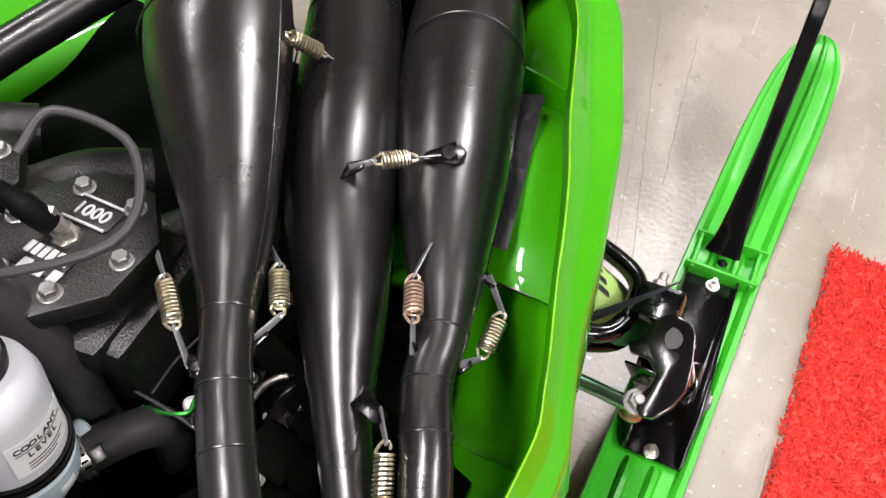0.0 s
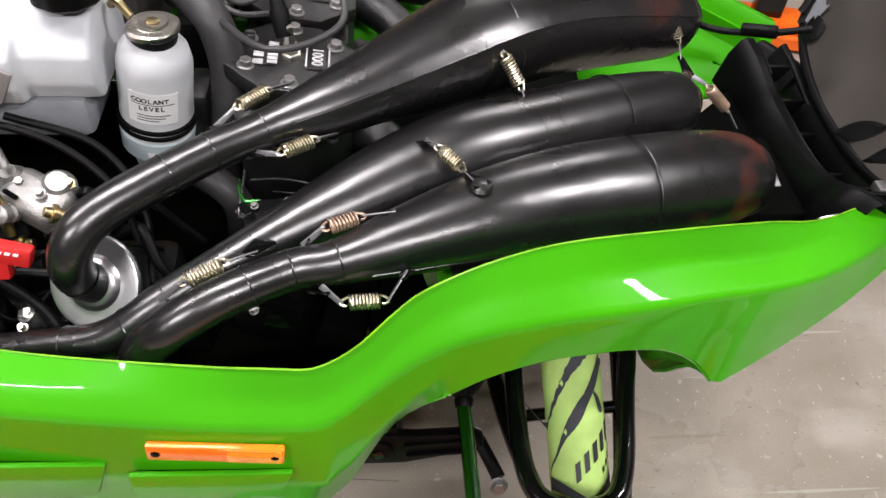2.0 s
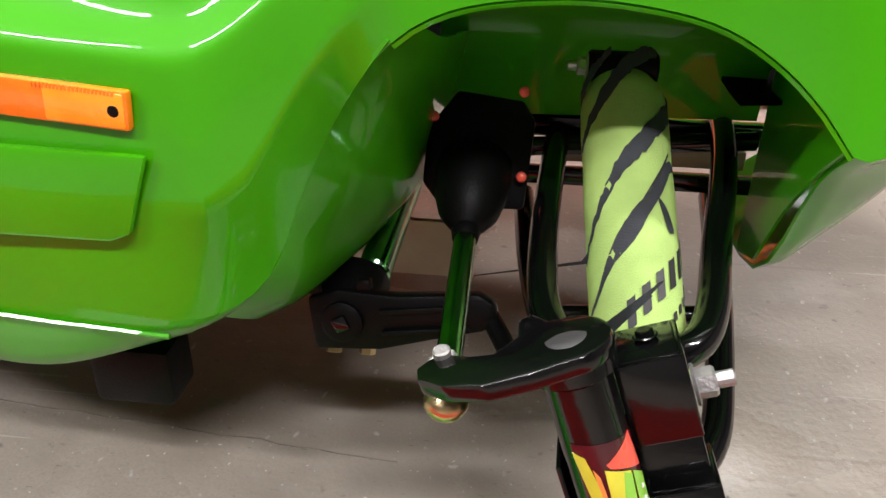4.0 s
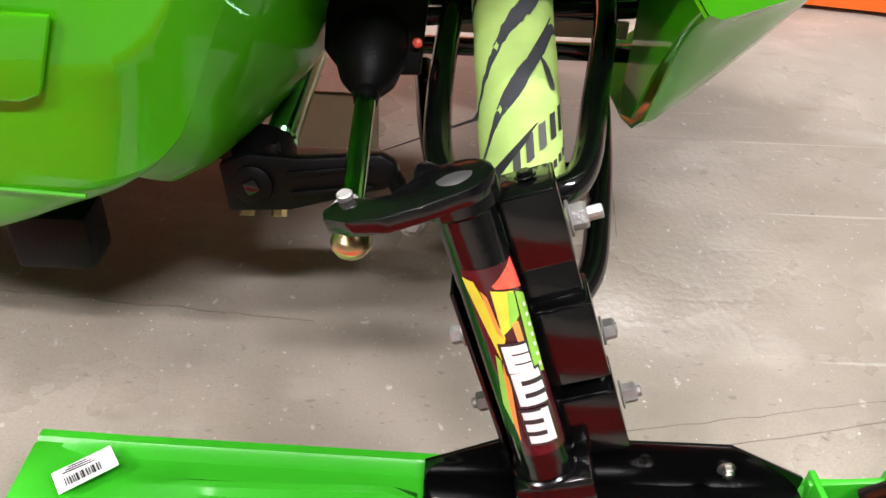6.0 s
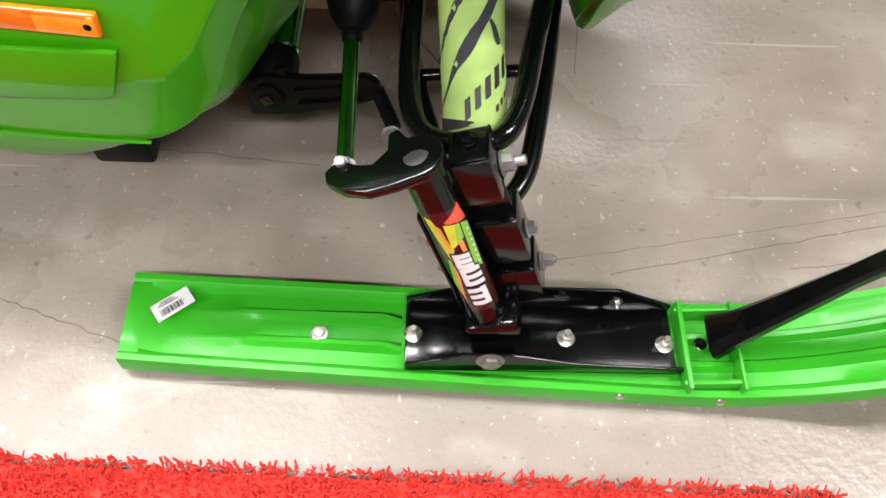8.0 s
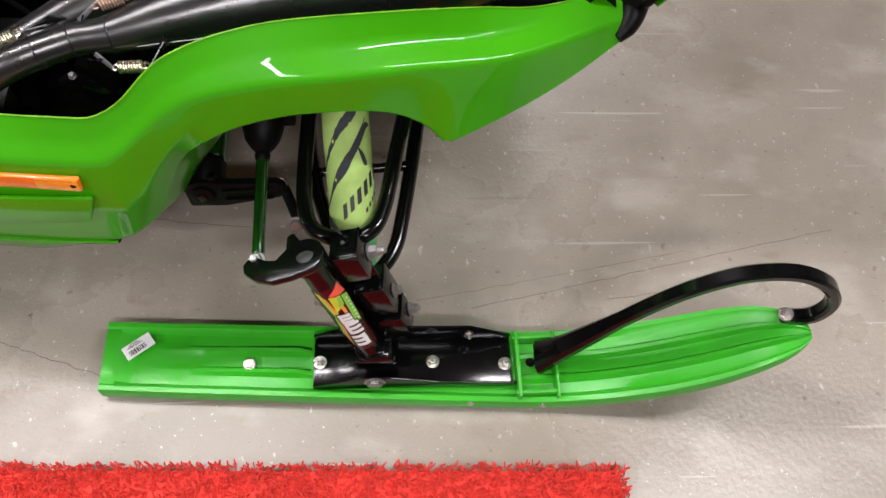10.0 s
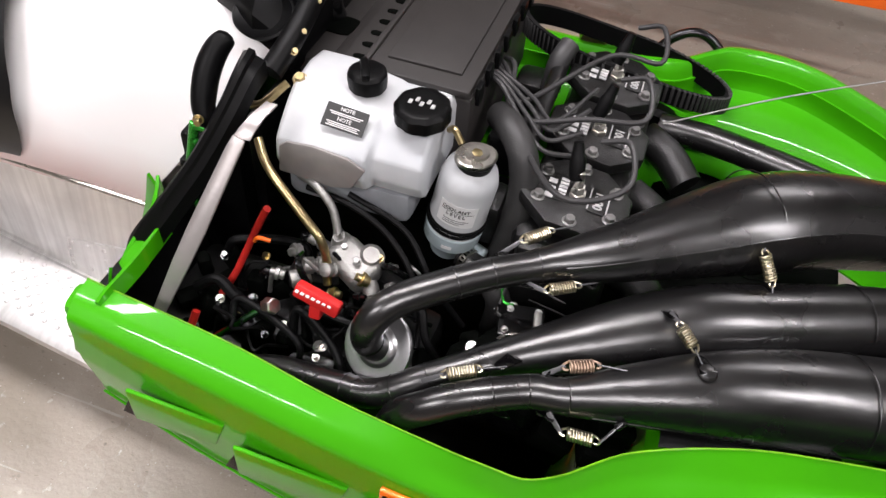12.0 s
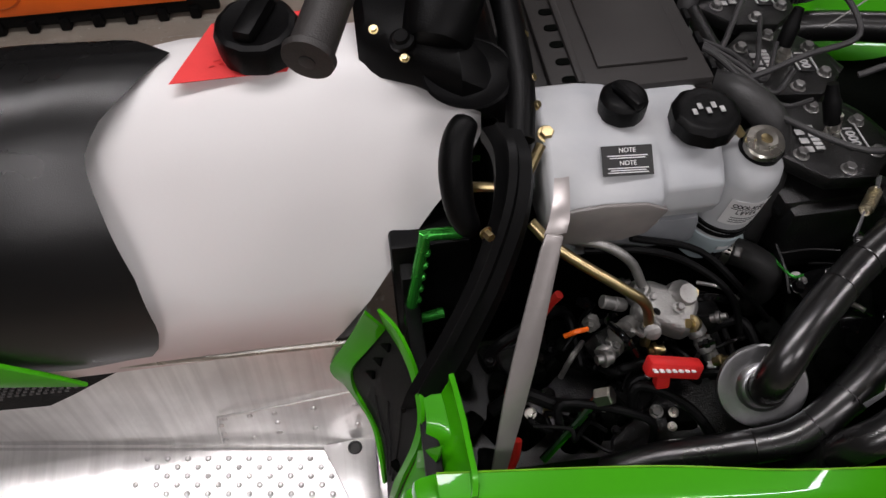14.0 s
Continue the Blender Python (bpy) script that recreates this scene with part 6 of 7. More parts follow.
    # more castings between the pipes, coloured near-black for the shade down there
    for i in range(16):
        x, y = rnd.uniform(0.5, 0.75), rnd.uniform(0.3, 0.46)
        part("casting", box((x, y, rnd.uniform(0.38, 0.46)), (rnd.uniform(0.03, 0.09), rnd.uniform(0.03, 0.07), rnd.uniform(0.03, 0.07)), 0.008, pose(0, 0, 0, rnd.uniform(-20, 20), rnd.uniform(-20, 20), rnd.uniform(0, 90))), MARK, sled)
    for i in range(10):
        hexbolt(sled, (rnd.uniform(0.52, 0.7), rnd.uniform(0.34, 0.46), rnd.uniform(0.45, 0.48)), (rnd.uniform(-0.3, 0.3), -0.3, 1), rnd.uniform(0.005, 0.008), 0.006, rnd.choice([STEEL, CASTALU, BLACKMETAL]))
    for i in range(10):
        x, y = rnd.uniform(0.1, 0.4), rnd.uniform(0.27, 0.42)
        pts = [(x, y, 0.46), (x + rnd.uniform(0, 0.06), y + rnd.uniform(-0.03, 0.03), 0.485 + 0.02 * rnd.random()), (x + rnd.uniform(0.05, 0.12), y + rnd.uniform(-0.05, 0.05), 0.47), (x + rnd.uniform(0.1, 0.15), y + rnd.uniform(-0.05, 0.05), 0.43)]
        part("hose", tube(pts, rnd.uniform(0.004, 0.009), 10), RUBBER, sled)
    part("gearcase", box((0.25, 0.36, 0.35), (0.42, 0.2, 0.1), 0.02), ENGINE, sled, "black chain case below the pump")


pump()


def nose():
    part("foil_tag", box((1.235, 0.482, 0.494), (0.03, 0.052, 0.002), 0.0005, pose(0, 0, 0, 14, 0, 4)), FOIL, sled, "crumpled silver foil tag in the nose")
    rows = [[(0.785 + 0.215 * u, 0.231 + 0.045 * u + 0.055 * v, 0.564 - 0.01 * u - 0.012 * v + 0.003 * math.sin(9 * u + 5 * v)) for v in [j / 6 for j in range(7)]] for u in [i / 8 for i in range(9)]]
    part("heat_shield", sheet(rows, 0.001), TAPE, sled, "wrinkled dark heat tape inside the fender")
    part("wiring", tube([(1.06, 0.78, 0.57), (1.14, 0.74, 0.58), (1.2, 0.69, 0.585), (1.26, 0.66, 0.6), (1.31, 0.64, 0.62)], 0.005, 10), RUBBER, sled, "black wiring to the hood")
    part("connector", box((1.25, 0.665, 0.6), (0.05, 0.018, 0.014), 0.003, pose(0, 0, 0, 0, -10, -25)), PLASTIC, sled)
    part("hood_cord", tube([(0.7, 0.8, 0.6), (0.9, 0.86, 0.68), (1.2, 0.93, 0.78), (1.5, 0.98, 0.88)], 0.0015, 6), CASTALU, sled, "thin steel hood cord")
    part("rubber_loop", tube([(0.64, 1.06, 0.5), (0.66, 1.07, 0.57), (0.7, 1.085, 0.605), (0.74, 1.09, 0.605), (0.78, 1.085, 0.57), (0.8, 1.08, 0.5)], 0.009, 12), BLACKMETAL, sled, "black tubular loop beyond the far panel")
    # black bumper lip and hinge bar across the nose
    part("nose_bumper", tube([(1.352, 0.334, 0.494, 0.008), (1.366, 0.352, 0.502, 0.017), (1.378, 0.385, 0.505, 0.024), (1.39, 0.44, 0.48, 0.03), (1.4, 0.58, 0.45, 0.034), (1.385, 0.74, 0.46, 0.03), (1.35, 0.82, 0.47, 0.02)], 0, 20), PLASTIC, sled, "black plastic nose bumper")
    part("foil_strip", box((1.255, 0.353, 0.53), (0.03, 0.02, 0.004), 0.001, pose(0, 0, 0, 40, 0, 15)), FOIL, sled)
    # raised rim and gutter between the engine bay and the hood
    rows = []
    for y, x, z in spline([(0.365, 1.32, 0.55), (0.385, 1.3, 0.553), (0.41, 1.294, 0.542), (0.45, 1.311, 0.511), (0.5, 1.32, 0.486), (0.55, 1.321, 0.477), (0.61, 1.32, 0.477), (0.67, 1.312, 0.49), (0.72, 1.3, 0.515), (0.76, 1.29, 0.53)], 4):
        rows.append([(x - 0.03, y, z - 0.08), (x - 0.02, y, z - 0.03), (x - 0.008, y, z - 0.006), (x, y, z), (x + 0.012, y, z - 0.001), (x + 0.02, y, z - 0.01)])
    part("nose_frame", sheet(rows, 0.004), PLASTIC, sled, "black moulded frame between engine bay and hood")
    lip = [r[-1] for r in rows]
    # gutter behind the bar, with pockets between its webs and gaps through to the floor
    for y0, y1 in ((0.36, 0.398), (0.41, 0.672), (0.7, 0.77)):
        run = [p for p in lip if y0 <= p[1] <= y1]
        if len(run) > 1:
            part("gutter", sheet([[(x, y, z), (x + 0.008, y, z - 0.028), (x + 0.028, y, z - 0.032), (x + 0.042, y, z - 0.004)] for x, y, z in run], 0.003), PLASTIC, sled)
    for y in (0.399, 0.4215, 0.505, 0.605, 0.67, 0.724):
        x, _, z = min(lip, key=lambda p: abs(p[1] - y))
        part("web", box((x + 0.02, y, z - 0.016), (0.045, 0.007, 0.03), 0.002), PLASTIC, sled)
    part("back_bar", tube([(x + 0.045, y, z - 0.003) for x, y, z in lip], 0.0055, 10), PLASTIC, sled)
    part("hinge", box((1.345, 0.41, 0.535), (0.016, 0.02, 0.014), 0.003), DARKBOLT, sled)


nose()


def hood():
    """The hood, swung forward on its nose hinge, its bare inside towards the engine."""
    def at(u, s, lift=0.0):
        L = 0.8 * u
        flat = 1 - min(1, abs(s)) ** 2.2
        bow = 0.08 * min(1, u * 2.2)
        x = 1.372 + 0.022 * abs(s) ** 3 + 0.43 * L + (bow * flat + lift) * 0.9
        z = 0.497 + 0.04 * abs(s) ** 2.2 + 0.9 * L - (bow * flat + lift) * 0.43
        wide = 0.16 * L if s < 0 else 0.16 * L + 0.17 * min(1, L / 0.2) ** 1.3
        return x, 0.575 + (0.213 + wide) * s, z

    us, ss = [i / 24 for i in range(25)], [-1 + j / 14 for j in range(29)]
    h = part("hood", sheet([[at(u, s, 0.003 * math.sin(14 * u + 3 * s) + 0.002 * math.sin(31 * u - 9 * s)) for s in ss] for u in us], 0.005), HOODIN, sled, "open hood tilted forward, bare dark lining inside")
    part("outer_skin", sheet([[at(u, s * (1 + 0.1 * min(1, max(0, u - 0.12) * 5)), 0.014) for s in ss] for u in us], 0.003), GREEN, h, "green outer skin of the hood")
    # pale grey patch whose inner edge is cut to a point
    rows = []
    for k in range(13):
        u = 0.185 + 0.23 * k / 12
        inner = -0.33 - 0.32 * max(0, 0.235 - u) / 0.05 if u < 0.235 else -0.33 + 0.28 * min(1, (u - 0.235) / 0.15)
        rows.append([at(u, -0.95 + (inner + 0.95) * v / 8, -0.006) for v in range(9)])
    part("lining_patch", sheet(rows, 0.003), PADGREY, h, "pale grey patch on the hood lining")
    # finned vent above the patch
    for k in range(12):
        u = 0.43 + 0.011 * k
        part("vent_fin", tube([at(u, -0.9, -0.006), at(u, -0.7, -0.008), at(u + 0.01, -0.45, -0.008)], 0.003, 6), PADGREY, h)
    # black lens-shaped sheets painting the shade of dents pulled in by the skin bolts
    for u0, s0, u1, s1, w in ((-0.005, -0.05, 0.07, -0.26, 0.05), (0.008, -0.4, 0.11, -0.56, 0.06), (0.005, 0.9, 0.065, 0.68, 0.05), (0.22, 0.33, 0.27, 0.15, 0.05)):
        rows = []
        for k in range(9):
            f = k / 8
            half = w * math.sin(math.pi * f) ** 0.8 + 0.002
            rows.append([at(max(0.003, u0 + (u1 - u0) * f + 0.25 * half * v), s0 + (s1 - s0) * f + half * v, -0.009 - 0.004 * (1 - abs(v))) for v in (-1, -0.5, 0, 0.5, 1)])
        part("dent_shade", sheet(rows, 0.001), RUBBER, h)
    part("weatherstrip", tube([at(u, -1, -0.004) for u in us], 0.006, 10), RUBBER, h)
    part("weatherstrip", tube([at(u, 1, -0.006) for u in us[:16]], 0.009, 10), RUBBER, h)
    part("weatherstrip", tube([at(0, s, -0.004) for s in ss], 0.007, 10), RUBBER, h)
    # clear wrap and plug where the wiring comes in at the far corner
    c = Vector(at(0.05, 0.9, -0.01))
    part("clear_wrap", sheet([[c + Vector((0.0045 * i - 0.01, 0.008 * j - 0.022, 0.0085 * i - 0.02 + 0.004 * math.sin(2.1 * i + 3 * j))) for j in range(6)] for i in range(5)], 0.001), TANKGREY, h, "crumpled clear wrap round the wiring")
    part("corner_wiring", tube([at(0.02, 0.98, -0.02), at(0.05, 0.95, -0.018), at(0.09, 0.97, -0.016), at(0.16, 1.0, -0.014)], 0.007, 10), RUBBER, h)

hood()


# ---- rider's end ----
def fuel_tank():
    prof = [(0.46, 0.425), (0.458, 0.46), (0.468, 0.51), (0.492, 0.57), (0.525, 0.63), (0.553, 0.68), (0.585, 0.725), (0.625, 0.76), (0.675, 0.782), (0.72, 0.786)]
    prof = prof[:-2] + [(0.65, 0.768), (0.68, 0.768)] + [(2 * 0.665 - y, z) for y, z in prof[-3::-1]]
    secs = []
    for i in range(21):
        u = i / 20
        s = []
        for y, z in prof:
            xf = -0.085 + 0.225 * min(1, max(0, (z - 0.436) / 0.3)) ** 0.9
            x = -0.55 + (xf + 0.55) * u
            k = max(0, (x - 0.0) / 0.14)
            pull = -0.045 * k * min(1, max(0, (z - 0.55) / 0.12))
            yy = y + pull * (1 if y < 0.665 else -1) * min(1, abs(y - 0.665) / 0.12)
            zz = z - 0.03 * k ** 2 * (z > 0.6) - 0.25 * max(0, -0.22 - x) * (z > 0.6)
            s.append((x, yy, zz))
        secs.append(s)
    part("fuel_tank", loft(secs), WHITE, sled, "white plastic fuel tank with faint pink fuel line", 60)
    c = Vector((-0.11, 0.66, 0.77))
    cap = part("fuel_cap", lathe(c, c + Vector((0, -0.12, 1)), [(0, 0.042), (0.004, 0.047), (0.03, 0.048), (0.038, 0.044), (0.041, 0.038), (0.038, 0.026)], 48, squash=lambda a: 1 + 0.025 * (math.sin(12 * a) > 0)), PLASTIC, sled, "large ribbed black fuel cap")
    part("gauge", box(c + Vector((0, -0.004, 0.045)), (0.026, 0.07, 0.02), 0.008, pose(0, 0, 0, 7, 0, -25)), PLASTIC, cap)


fuel_tank()


def seat():
    half = [(0.47, 0.425), (0.462, 0.45), (0.456, 0.48), (0.456, 0.53), (0.468, 0.58), (0.5, 0.64), (0.54, 0.69), (0.58, 0.733), (0.62, 0.76), (0.665, 0.772)]
    prof = [tuple(p) for p in spline(half, 3)]
    prof = prof + [(2 * 0.665 - y, z) for y, z in prof[-2::-1]]

    def front(y, z):
        """The seat's front edge along the tank: low bulge, waist, then forward to the middle."""
        low = float(np.interp(z, [0.42, 0.45, 0.48, 0.52, 0.6, 0.65, 0.7, 0.735], [-0.35, -0.316, -0.296, -0.284, -0.29, -0.305, -0.318, -0.318]))
        s = abs(y - 0.665)
        return low if z < 0.72 else float(np.interp(s, [0, 0.045, 0.075, 0.1], [-0.215, -0.262, -0.3, -0.318]))

    secs = []
    for i in range(40):
        u = i / 38
        u = 1 - (1 - min(u, 1)) ** 1.6
        row = []
        for y, z in prof:
            x = -1.25 + (front(y, z) + 1.25) * u - (0.09 if i == 39 else 0)
            k = 0.955 if i == 39 else 1 + 0.012 * math.exp(-((u - 0.9) / 0.06) ** 2)
            yy, zz = 0.665 + (y - 0.665) * k * (1.01 if i < 39 else 1), 0.6 + (z - 0.6) * (k if z > 0.6 else 1)
            row.append((x, yy, zz + 0.03 * (1 - u) * (z > 0.6)))
        secs.append(row)
    t = part("seat", loft(secs), SEAT, sled, "black vinyl snowmobile seat with stitched seams", 70)
    # one stitched corner seam on the flank
    skin = lambda x, z: (x, float(np.interp(z, [p[1] for p in prof[:28]], [p[0] for p in prof[:28]])) - 0.006, z)
    part("seam", tube([skin(-0.445, z) for z in (0.655, 0.64, 0.62, 0.6)], 0.001, 6), SEAT, t)
    part("seam", tube([skin(x, 0.598) for x in (-0.445, -0.48, -0.52)], 0.001, 6), SEAT, t)
    part("seam", tube([skin(x, 0.572) for x in (-0.54, -0.7, -0.95)], 0.001, 6), SEAT, t)
    m = Matrix(((1, 0, 0, 0), (0, 0, -1, 0.448), (0, 1, 0, 0), (0, 0, 0, 1)))
    part("side_trim", plate([(-0.40, 0.430), (-0.44, 0.468), (-0.484, 0.503), (-0.598, 0.556), (-1.2, 0.66), (-1.2, 0.5), (-0.62, 0.475), (-0.507, 0.456)], 0.008, m, bevel=0.002), GREEN, sled, "green trim panel below the seat")
    # grip pad and its knurling, flat on the tunnel side
    wall = lambda x, z: 0.458 - 0.03 * x + (0.43 - z) * (0.18 - 0.3 * max(0, -x - 0.3)) * -0.5
    rows = []
    for i in range(21):
        x = -0.36 - 0.04 * i
        lo = max(0.358, 0.428 - (-0.36 - x) * 0.6)
        rows.append([(x, wall(x, z) - 0.004, z) for z in (0.432, lo + (0.432 - lo) * 0.5, lo)])
    g = part("tread_pad", sheet(rows, 0.003), GRIP, sled, "dark grip pad with raised grey knurling")
    knobs = bmesh.new()
    for r in range(9):
        for k in range(40):
            x, z = -0.43 - k * 0.0095 - (r % 2) * 0.0047, 0.428 - r * 0.0068
            if z > 0.395 - (x + 0.43) * 0.1 - 0.03 * min(1, (-0.43 - x) * 6):
                box((x, wall(x, z) - 0.008, z), (0.0045, 0.003, 0.0035), 0, None, knobs)
    part("knurling", knobs, PADGREY, g, smooth=0)


seat()


def boards():
    """Aluminium tunnel side and running board, with punched dimples."""
    rows = []
    for i in range(24):
        x = -1.4 + i * 1.37 / 23
        out, fold, top = 0.262 - 0.125 * x, 0.407 - 0.143 * x, 0.458 - 0.03 * x
        rows.append([(x, out + 0.003, 0.15), (x, out - 0.003, 0.182), (x, out + 0.005, 0.187), (x, fold - 0.012, 0.2), (x, fold - 0.009, 0.204), (x, fold - 0.004, 0.202), (x, fold, 0.207), (x, fold * 0.85 + top * 0.15, 0.235), (x, fold * 0.3 + top * 0.7, 0.36), (x, top, 0.43), (x, 0.56, 0.436)])
    t = part("running_board", sheet(rows, 0.003), ALU, sled, "scuffed aluminium running board with punched grip dimples")
    dome = bmesh.new()
    lathe((0, 0, 0), (0, 0, 1), [(0, 0.0045), (0.0015, 0.0042), (0.0026, 0.003), (0.003, 0.0012)], 8, dome)
    first = part("dimple", dome, ALU, t)
    first.location = (-0.13, 0.32, 0.203)
    for r in range(10):
        for k in range(10):
            x = -0.115 - k * 0.031 - (r % 2) * 0.0155
            y = 0.382 - 0.143 * x - r * 0.0135
            if k > 8 and r % 3 or y < 0.28 - 0.125 * x:
                continue
            o = first.copy()
            scene.collection.objects.link(o)
            o.location = (x, y, 0.2012 - 0.1 * max(0, 0.395 - 0.143 * x - y))
            o.rotation_euler = (radians(6), 0, 0)
    for x, z in ((-0.259, 0.278), (-0.221, 0.284), (-0.184, 0.289), (-0.126, 0.297), (-0.065, 0.302), (-0.268, 0.26), (-0.269, 0.238), (-0.271, 0.218), (-0.226, 0.225), (-0.185, 0.239), (-0.183, 0.265), (-0.13, 0.248), (-0.066, 0.256)):
        u = (z - 0.207) / 0.223
        o = first.copy()
        scene.collection.objects.link(o)
        o.location = (x, (1 - u) * (0.407 - 0.143 * x) + u * (0.458 - 0.03 * x) - 0.004, z)
        o.rotation_euler = (radians(76), 0, 0)
    for k in range(26):
        for r in range(2):
            o = first.copy()
            scene.collection.objects.link(o)
            x = -0.4 - k * 0.02 - 0.01 * r
            o.location = (x, 0.278 - 0.125 * x + 0.012 * r, 0.1885)
            o.scale = (0.7, 0.7, 0.7)
    part("board_seam", tube([(-0.268, 0.448, 0.284), (-0.16, 0.441, 0.309), (-0.057, 0.436, 0.333)], 0.0022, 8), ALU, t)
    part("board_seam", tube([(-0.268, 0.448, 0.284), (-0.274, 0.444, 0.25), (-0.276, 0.438, 0.215)], 0.0016, 8), ALU, t)
    part("edge_rail", tube([(-0.05, 0.455, 0.435), (-0.2, 0.459, 0.435), (-0.36, 0.464, 0.435)], 0.0052, 8), STEEL, t)
    m = pose(-0.075, 0.36, 0.208)
    b = part("foot_gusset", plate([(-0.05, 0.055), (0.03, 0.06), (0.03, -0.06), (0.0, -0.07)], 0.004, m, bevel=0.001), ALU, sled, "aluminium corner gusset with a round hole")
    part("hole", lathe((-0.076, 0.405, 0.211), (-0.076, 0.405, 1), [(0, 0.011), (0.0022, 0.011), (0.003, 0.009), (0.0015, 0.007)], 20), INK, b)
    part("rear_track", box((-0.95, 0.68, 0.13), (1.3, 0.26, 0.22), 0.05), RUBBER, sled, "black rubber drive track under the tunnel")


boards()


def footwell():
    """Green rear corner of the pan with its black grip pad."""
    outer = [(-0.029, 0.436, 0.537), (-0.058, 0.448, 0.455), (-0.09, 0.456, 0.37), (-0.071, 0.447, 0.335), (-0.055, 0.415, 0.34), (-0.036, 0.354, 0.375), (-0.032, 0.316, 0.36), (-0.032, 0.3, 0.33)]
    inner = [(-0.007, 0.433, 0.497), (-0.032, 0.431, 0.452), (-0.057, 0.43, 0.405), (-0.058, 0.428, 0.36), (-0.05, 0.41, 0.35), (-0.032, 0.35, 0.38), (-0.028, 0.312, 0.36), (-0.029, 0.298, 0.33), (-0.036, 0.29, 0.21)]
    right = [(-0.002, 0.428, 0.505), (0.012, 0.385, 0.52), (0.021, 0.342, 0.524), (0.023, 0.295, 0.518), (0.012, 0.277, 0.48), (-0.006, 0.27, 0.425), (-0.017, 0.266, 0.392), (-0.024, 0.27, 0.34), (-0.033, 0.28, 0.21)]
    band = [(-0.01, 0.434, 0.54), (0.01, 0.4, 0.541), (0.025, 0.352, 0.534), (0.028, 0.3, 0.528), (0.022, 0.272, 0.5), (0.004, 0.262, 0.45), (-0.009, 0.257, 0.41), (-0.02, 0.254, 0.36)]
    lerp = lambda a, b, k: tuple(p + (q - p) * k for p, q in zip(a, b))
    span = lambda a, b, n: [[tuple(q) for q in spline([p, lerp(p, r, 0.5), r], 3)] for p, r in zip(spline(a, n), spline(b, n))]
    part("rear_corner", sheet(span(outer, inner[:8], 4), 0.005), GREEN, sled, "green rear corner of the belly pan")
    part("corner_edge", sheet(span(right[:8], band, 4), 0.005), GREEN, sled)
    t = part("knee_pad", sheet(span(inner, right, 4), 0.004), GRIP, sled, "black rubber grip pad with cut steps")
    for x, y, z in ((-0.006, 0.412, 0.493), (-0.018, 0.408, 0.468), (-0.03, 0.404, 0.444)):
        part("step", plate([(-0.009, -0.005), (0.009, -0.005), (0.006, 0.007)], 0.006, basis((x, y - 0.004, z + 0.003), (0.3, -0.5, 0.05), (0.3, 0.1, 1)), bevel=0.001), MARK, t)
    for k in range(3):
        part("groove", tube([lerp(inner[q], right[q], 0.35 + 0.2 * k) for q in (3, 4, 5, 6)], 0.0022, 6), GRIP, t)
    part("hole", lathe((-0.009, 0.281, 0.415), (-0.1, 0.2, 0.5), [(0, 0.009), (0.004, 0.009), (0.005, 0.006)], 12, squash=lambda a: 1 + 0.3 * math.cos(2 * a)), MARK, t)
    # moulded flange from the pad across to the pan's rear lip
    left = [(0.025, 0.34, 0.53), (0.028, 0.3, 0.528), (0.026, 0.272, 0.522), (0.012, 0.264, 0.47), (-0.005, 0.256, 0.42), (-0.02, 0.25, 0.36)]
    fold = [(0.045, 0.34, 0.533), (0.05, 0.3, 0.532), (0.053, 0.263, 0.53), (0.053, 0.24, 0.528), (0.05, 0.21, 0.525), (0.045, 0.186, 0.52)]
    lip = [(0.063, 0.345, 0.556), (0.067, 0.3, 0.559), (0.07, 0.262, 0.561), (0.071, 0.225, 0.564), (0.072, 0.197, 0.567), (0.069, 0.178, 0.56)]
    rows = [[a, lerp(a, b, 0.5), lerp(a, b, 0.93), b, lerp(b, c, 0.6), (c[0] - 0.006, c[1], c[2] - 0.002), c, (c[0] + 0.003, c[1], c[2] - 0.03)] for a, b, c in zip(spline(left, 4), spline(fold, 4), spline(lip, 4))]
    part("rear_flange", sheet(rows, 0.004), GREEN, sled, "green flange across the rear of the pan")
    part("flange_rib", sheet([[(0.018, 0.262, 0.5), (0.014, 0.258, 0.46)], [(0.03, 0.25, 0.528), (0.022, 0.246, 0.49)], [(0.043, 0.242, 0.55), (0.036, 0.238, 0.52)]], 0.004), GREEN, sled)
    part("tank_bracket", box((0.06, 0.505, 0.5), (0.1, 0.06, 0.2), 0.006), PLASTIC, sled)
    part("well_back", box((0.03, 0.33, 0.38), (0.02, 0.26, 0.28), 0.003), PLASTIC, sled, "black wall below the rear flange")
    bm = box((0.024, 0.196, 0.505), (0.04, 0.05, 0.06), 0.012, pose(0, 0, 0, 0, 0, 8))
    box((0.008, 0.205, 0.44), (0.045, 0.05, 0.09), 0.012, pose(0, 0, 0, 0, 12, 8), bm)
    part("corner_cap", bm, GREEN, sled, "moulded green corner tip of the pan")
    # curved black trim from the console down to the corner
    arc = [(0.145, 0.5, 0.755), (0.15, 0.46, 0.752), (0.14, 0.42, 0.715), (0.11, 0.38, 0.65), (0.07, 0.345, 0.585), (0.035, 0.32, 0.53), (0.025, 0.31, 0.5)]
    rows = []
    for i, q in enumerate(spline(arc, 5)):
        x, y, z = q
        w = 0.022 - 0.004 * math.sin(i * 0.12)
        rows.append([(x - w, y + 0.012, z - 0.022), (x - w, y + 0.006, z), (x - w * 0.45, y, z + 0.008), (x - w * 0.35, y - 0.002, z + 0.013), (x + w * 0.1, y - 0.004, z + 0.013), (x + w * 0.2, y - 0.005, z + 0.006), (x + w * 0.85, y - 0.008, z + 0.004), (x + w, y - 0.009, z - 0.02)])
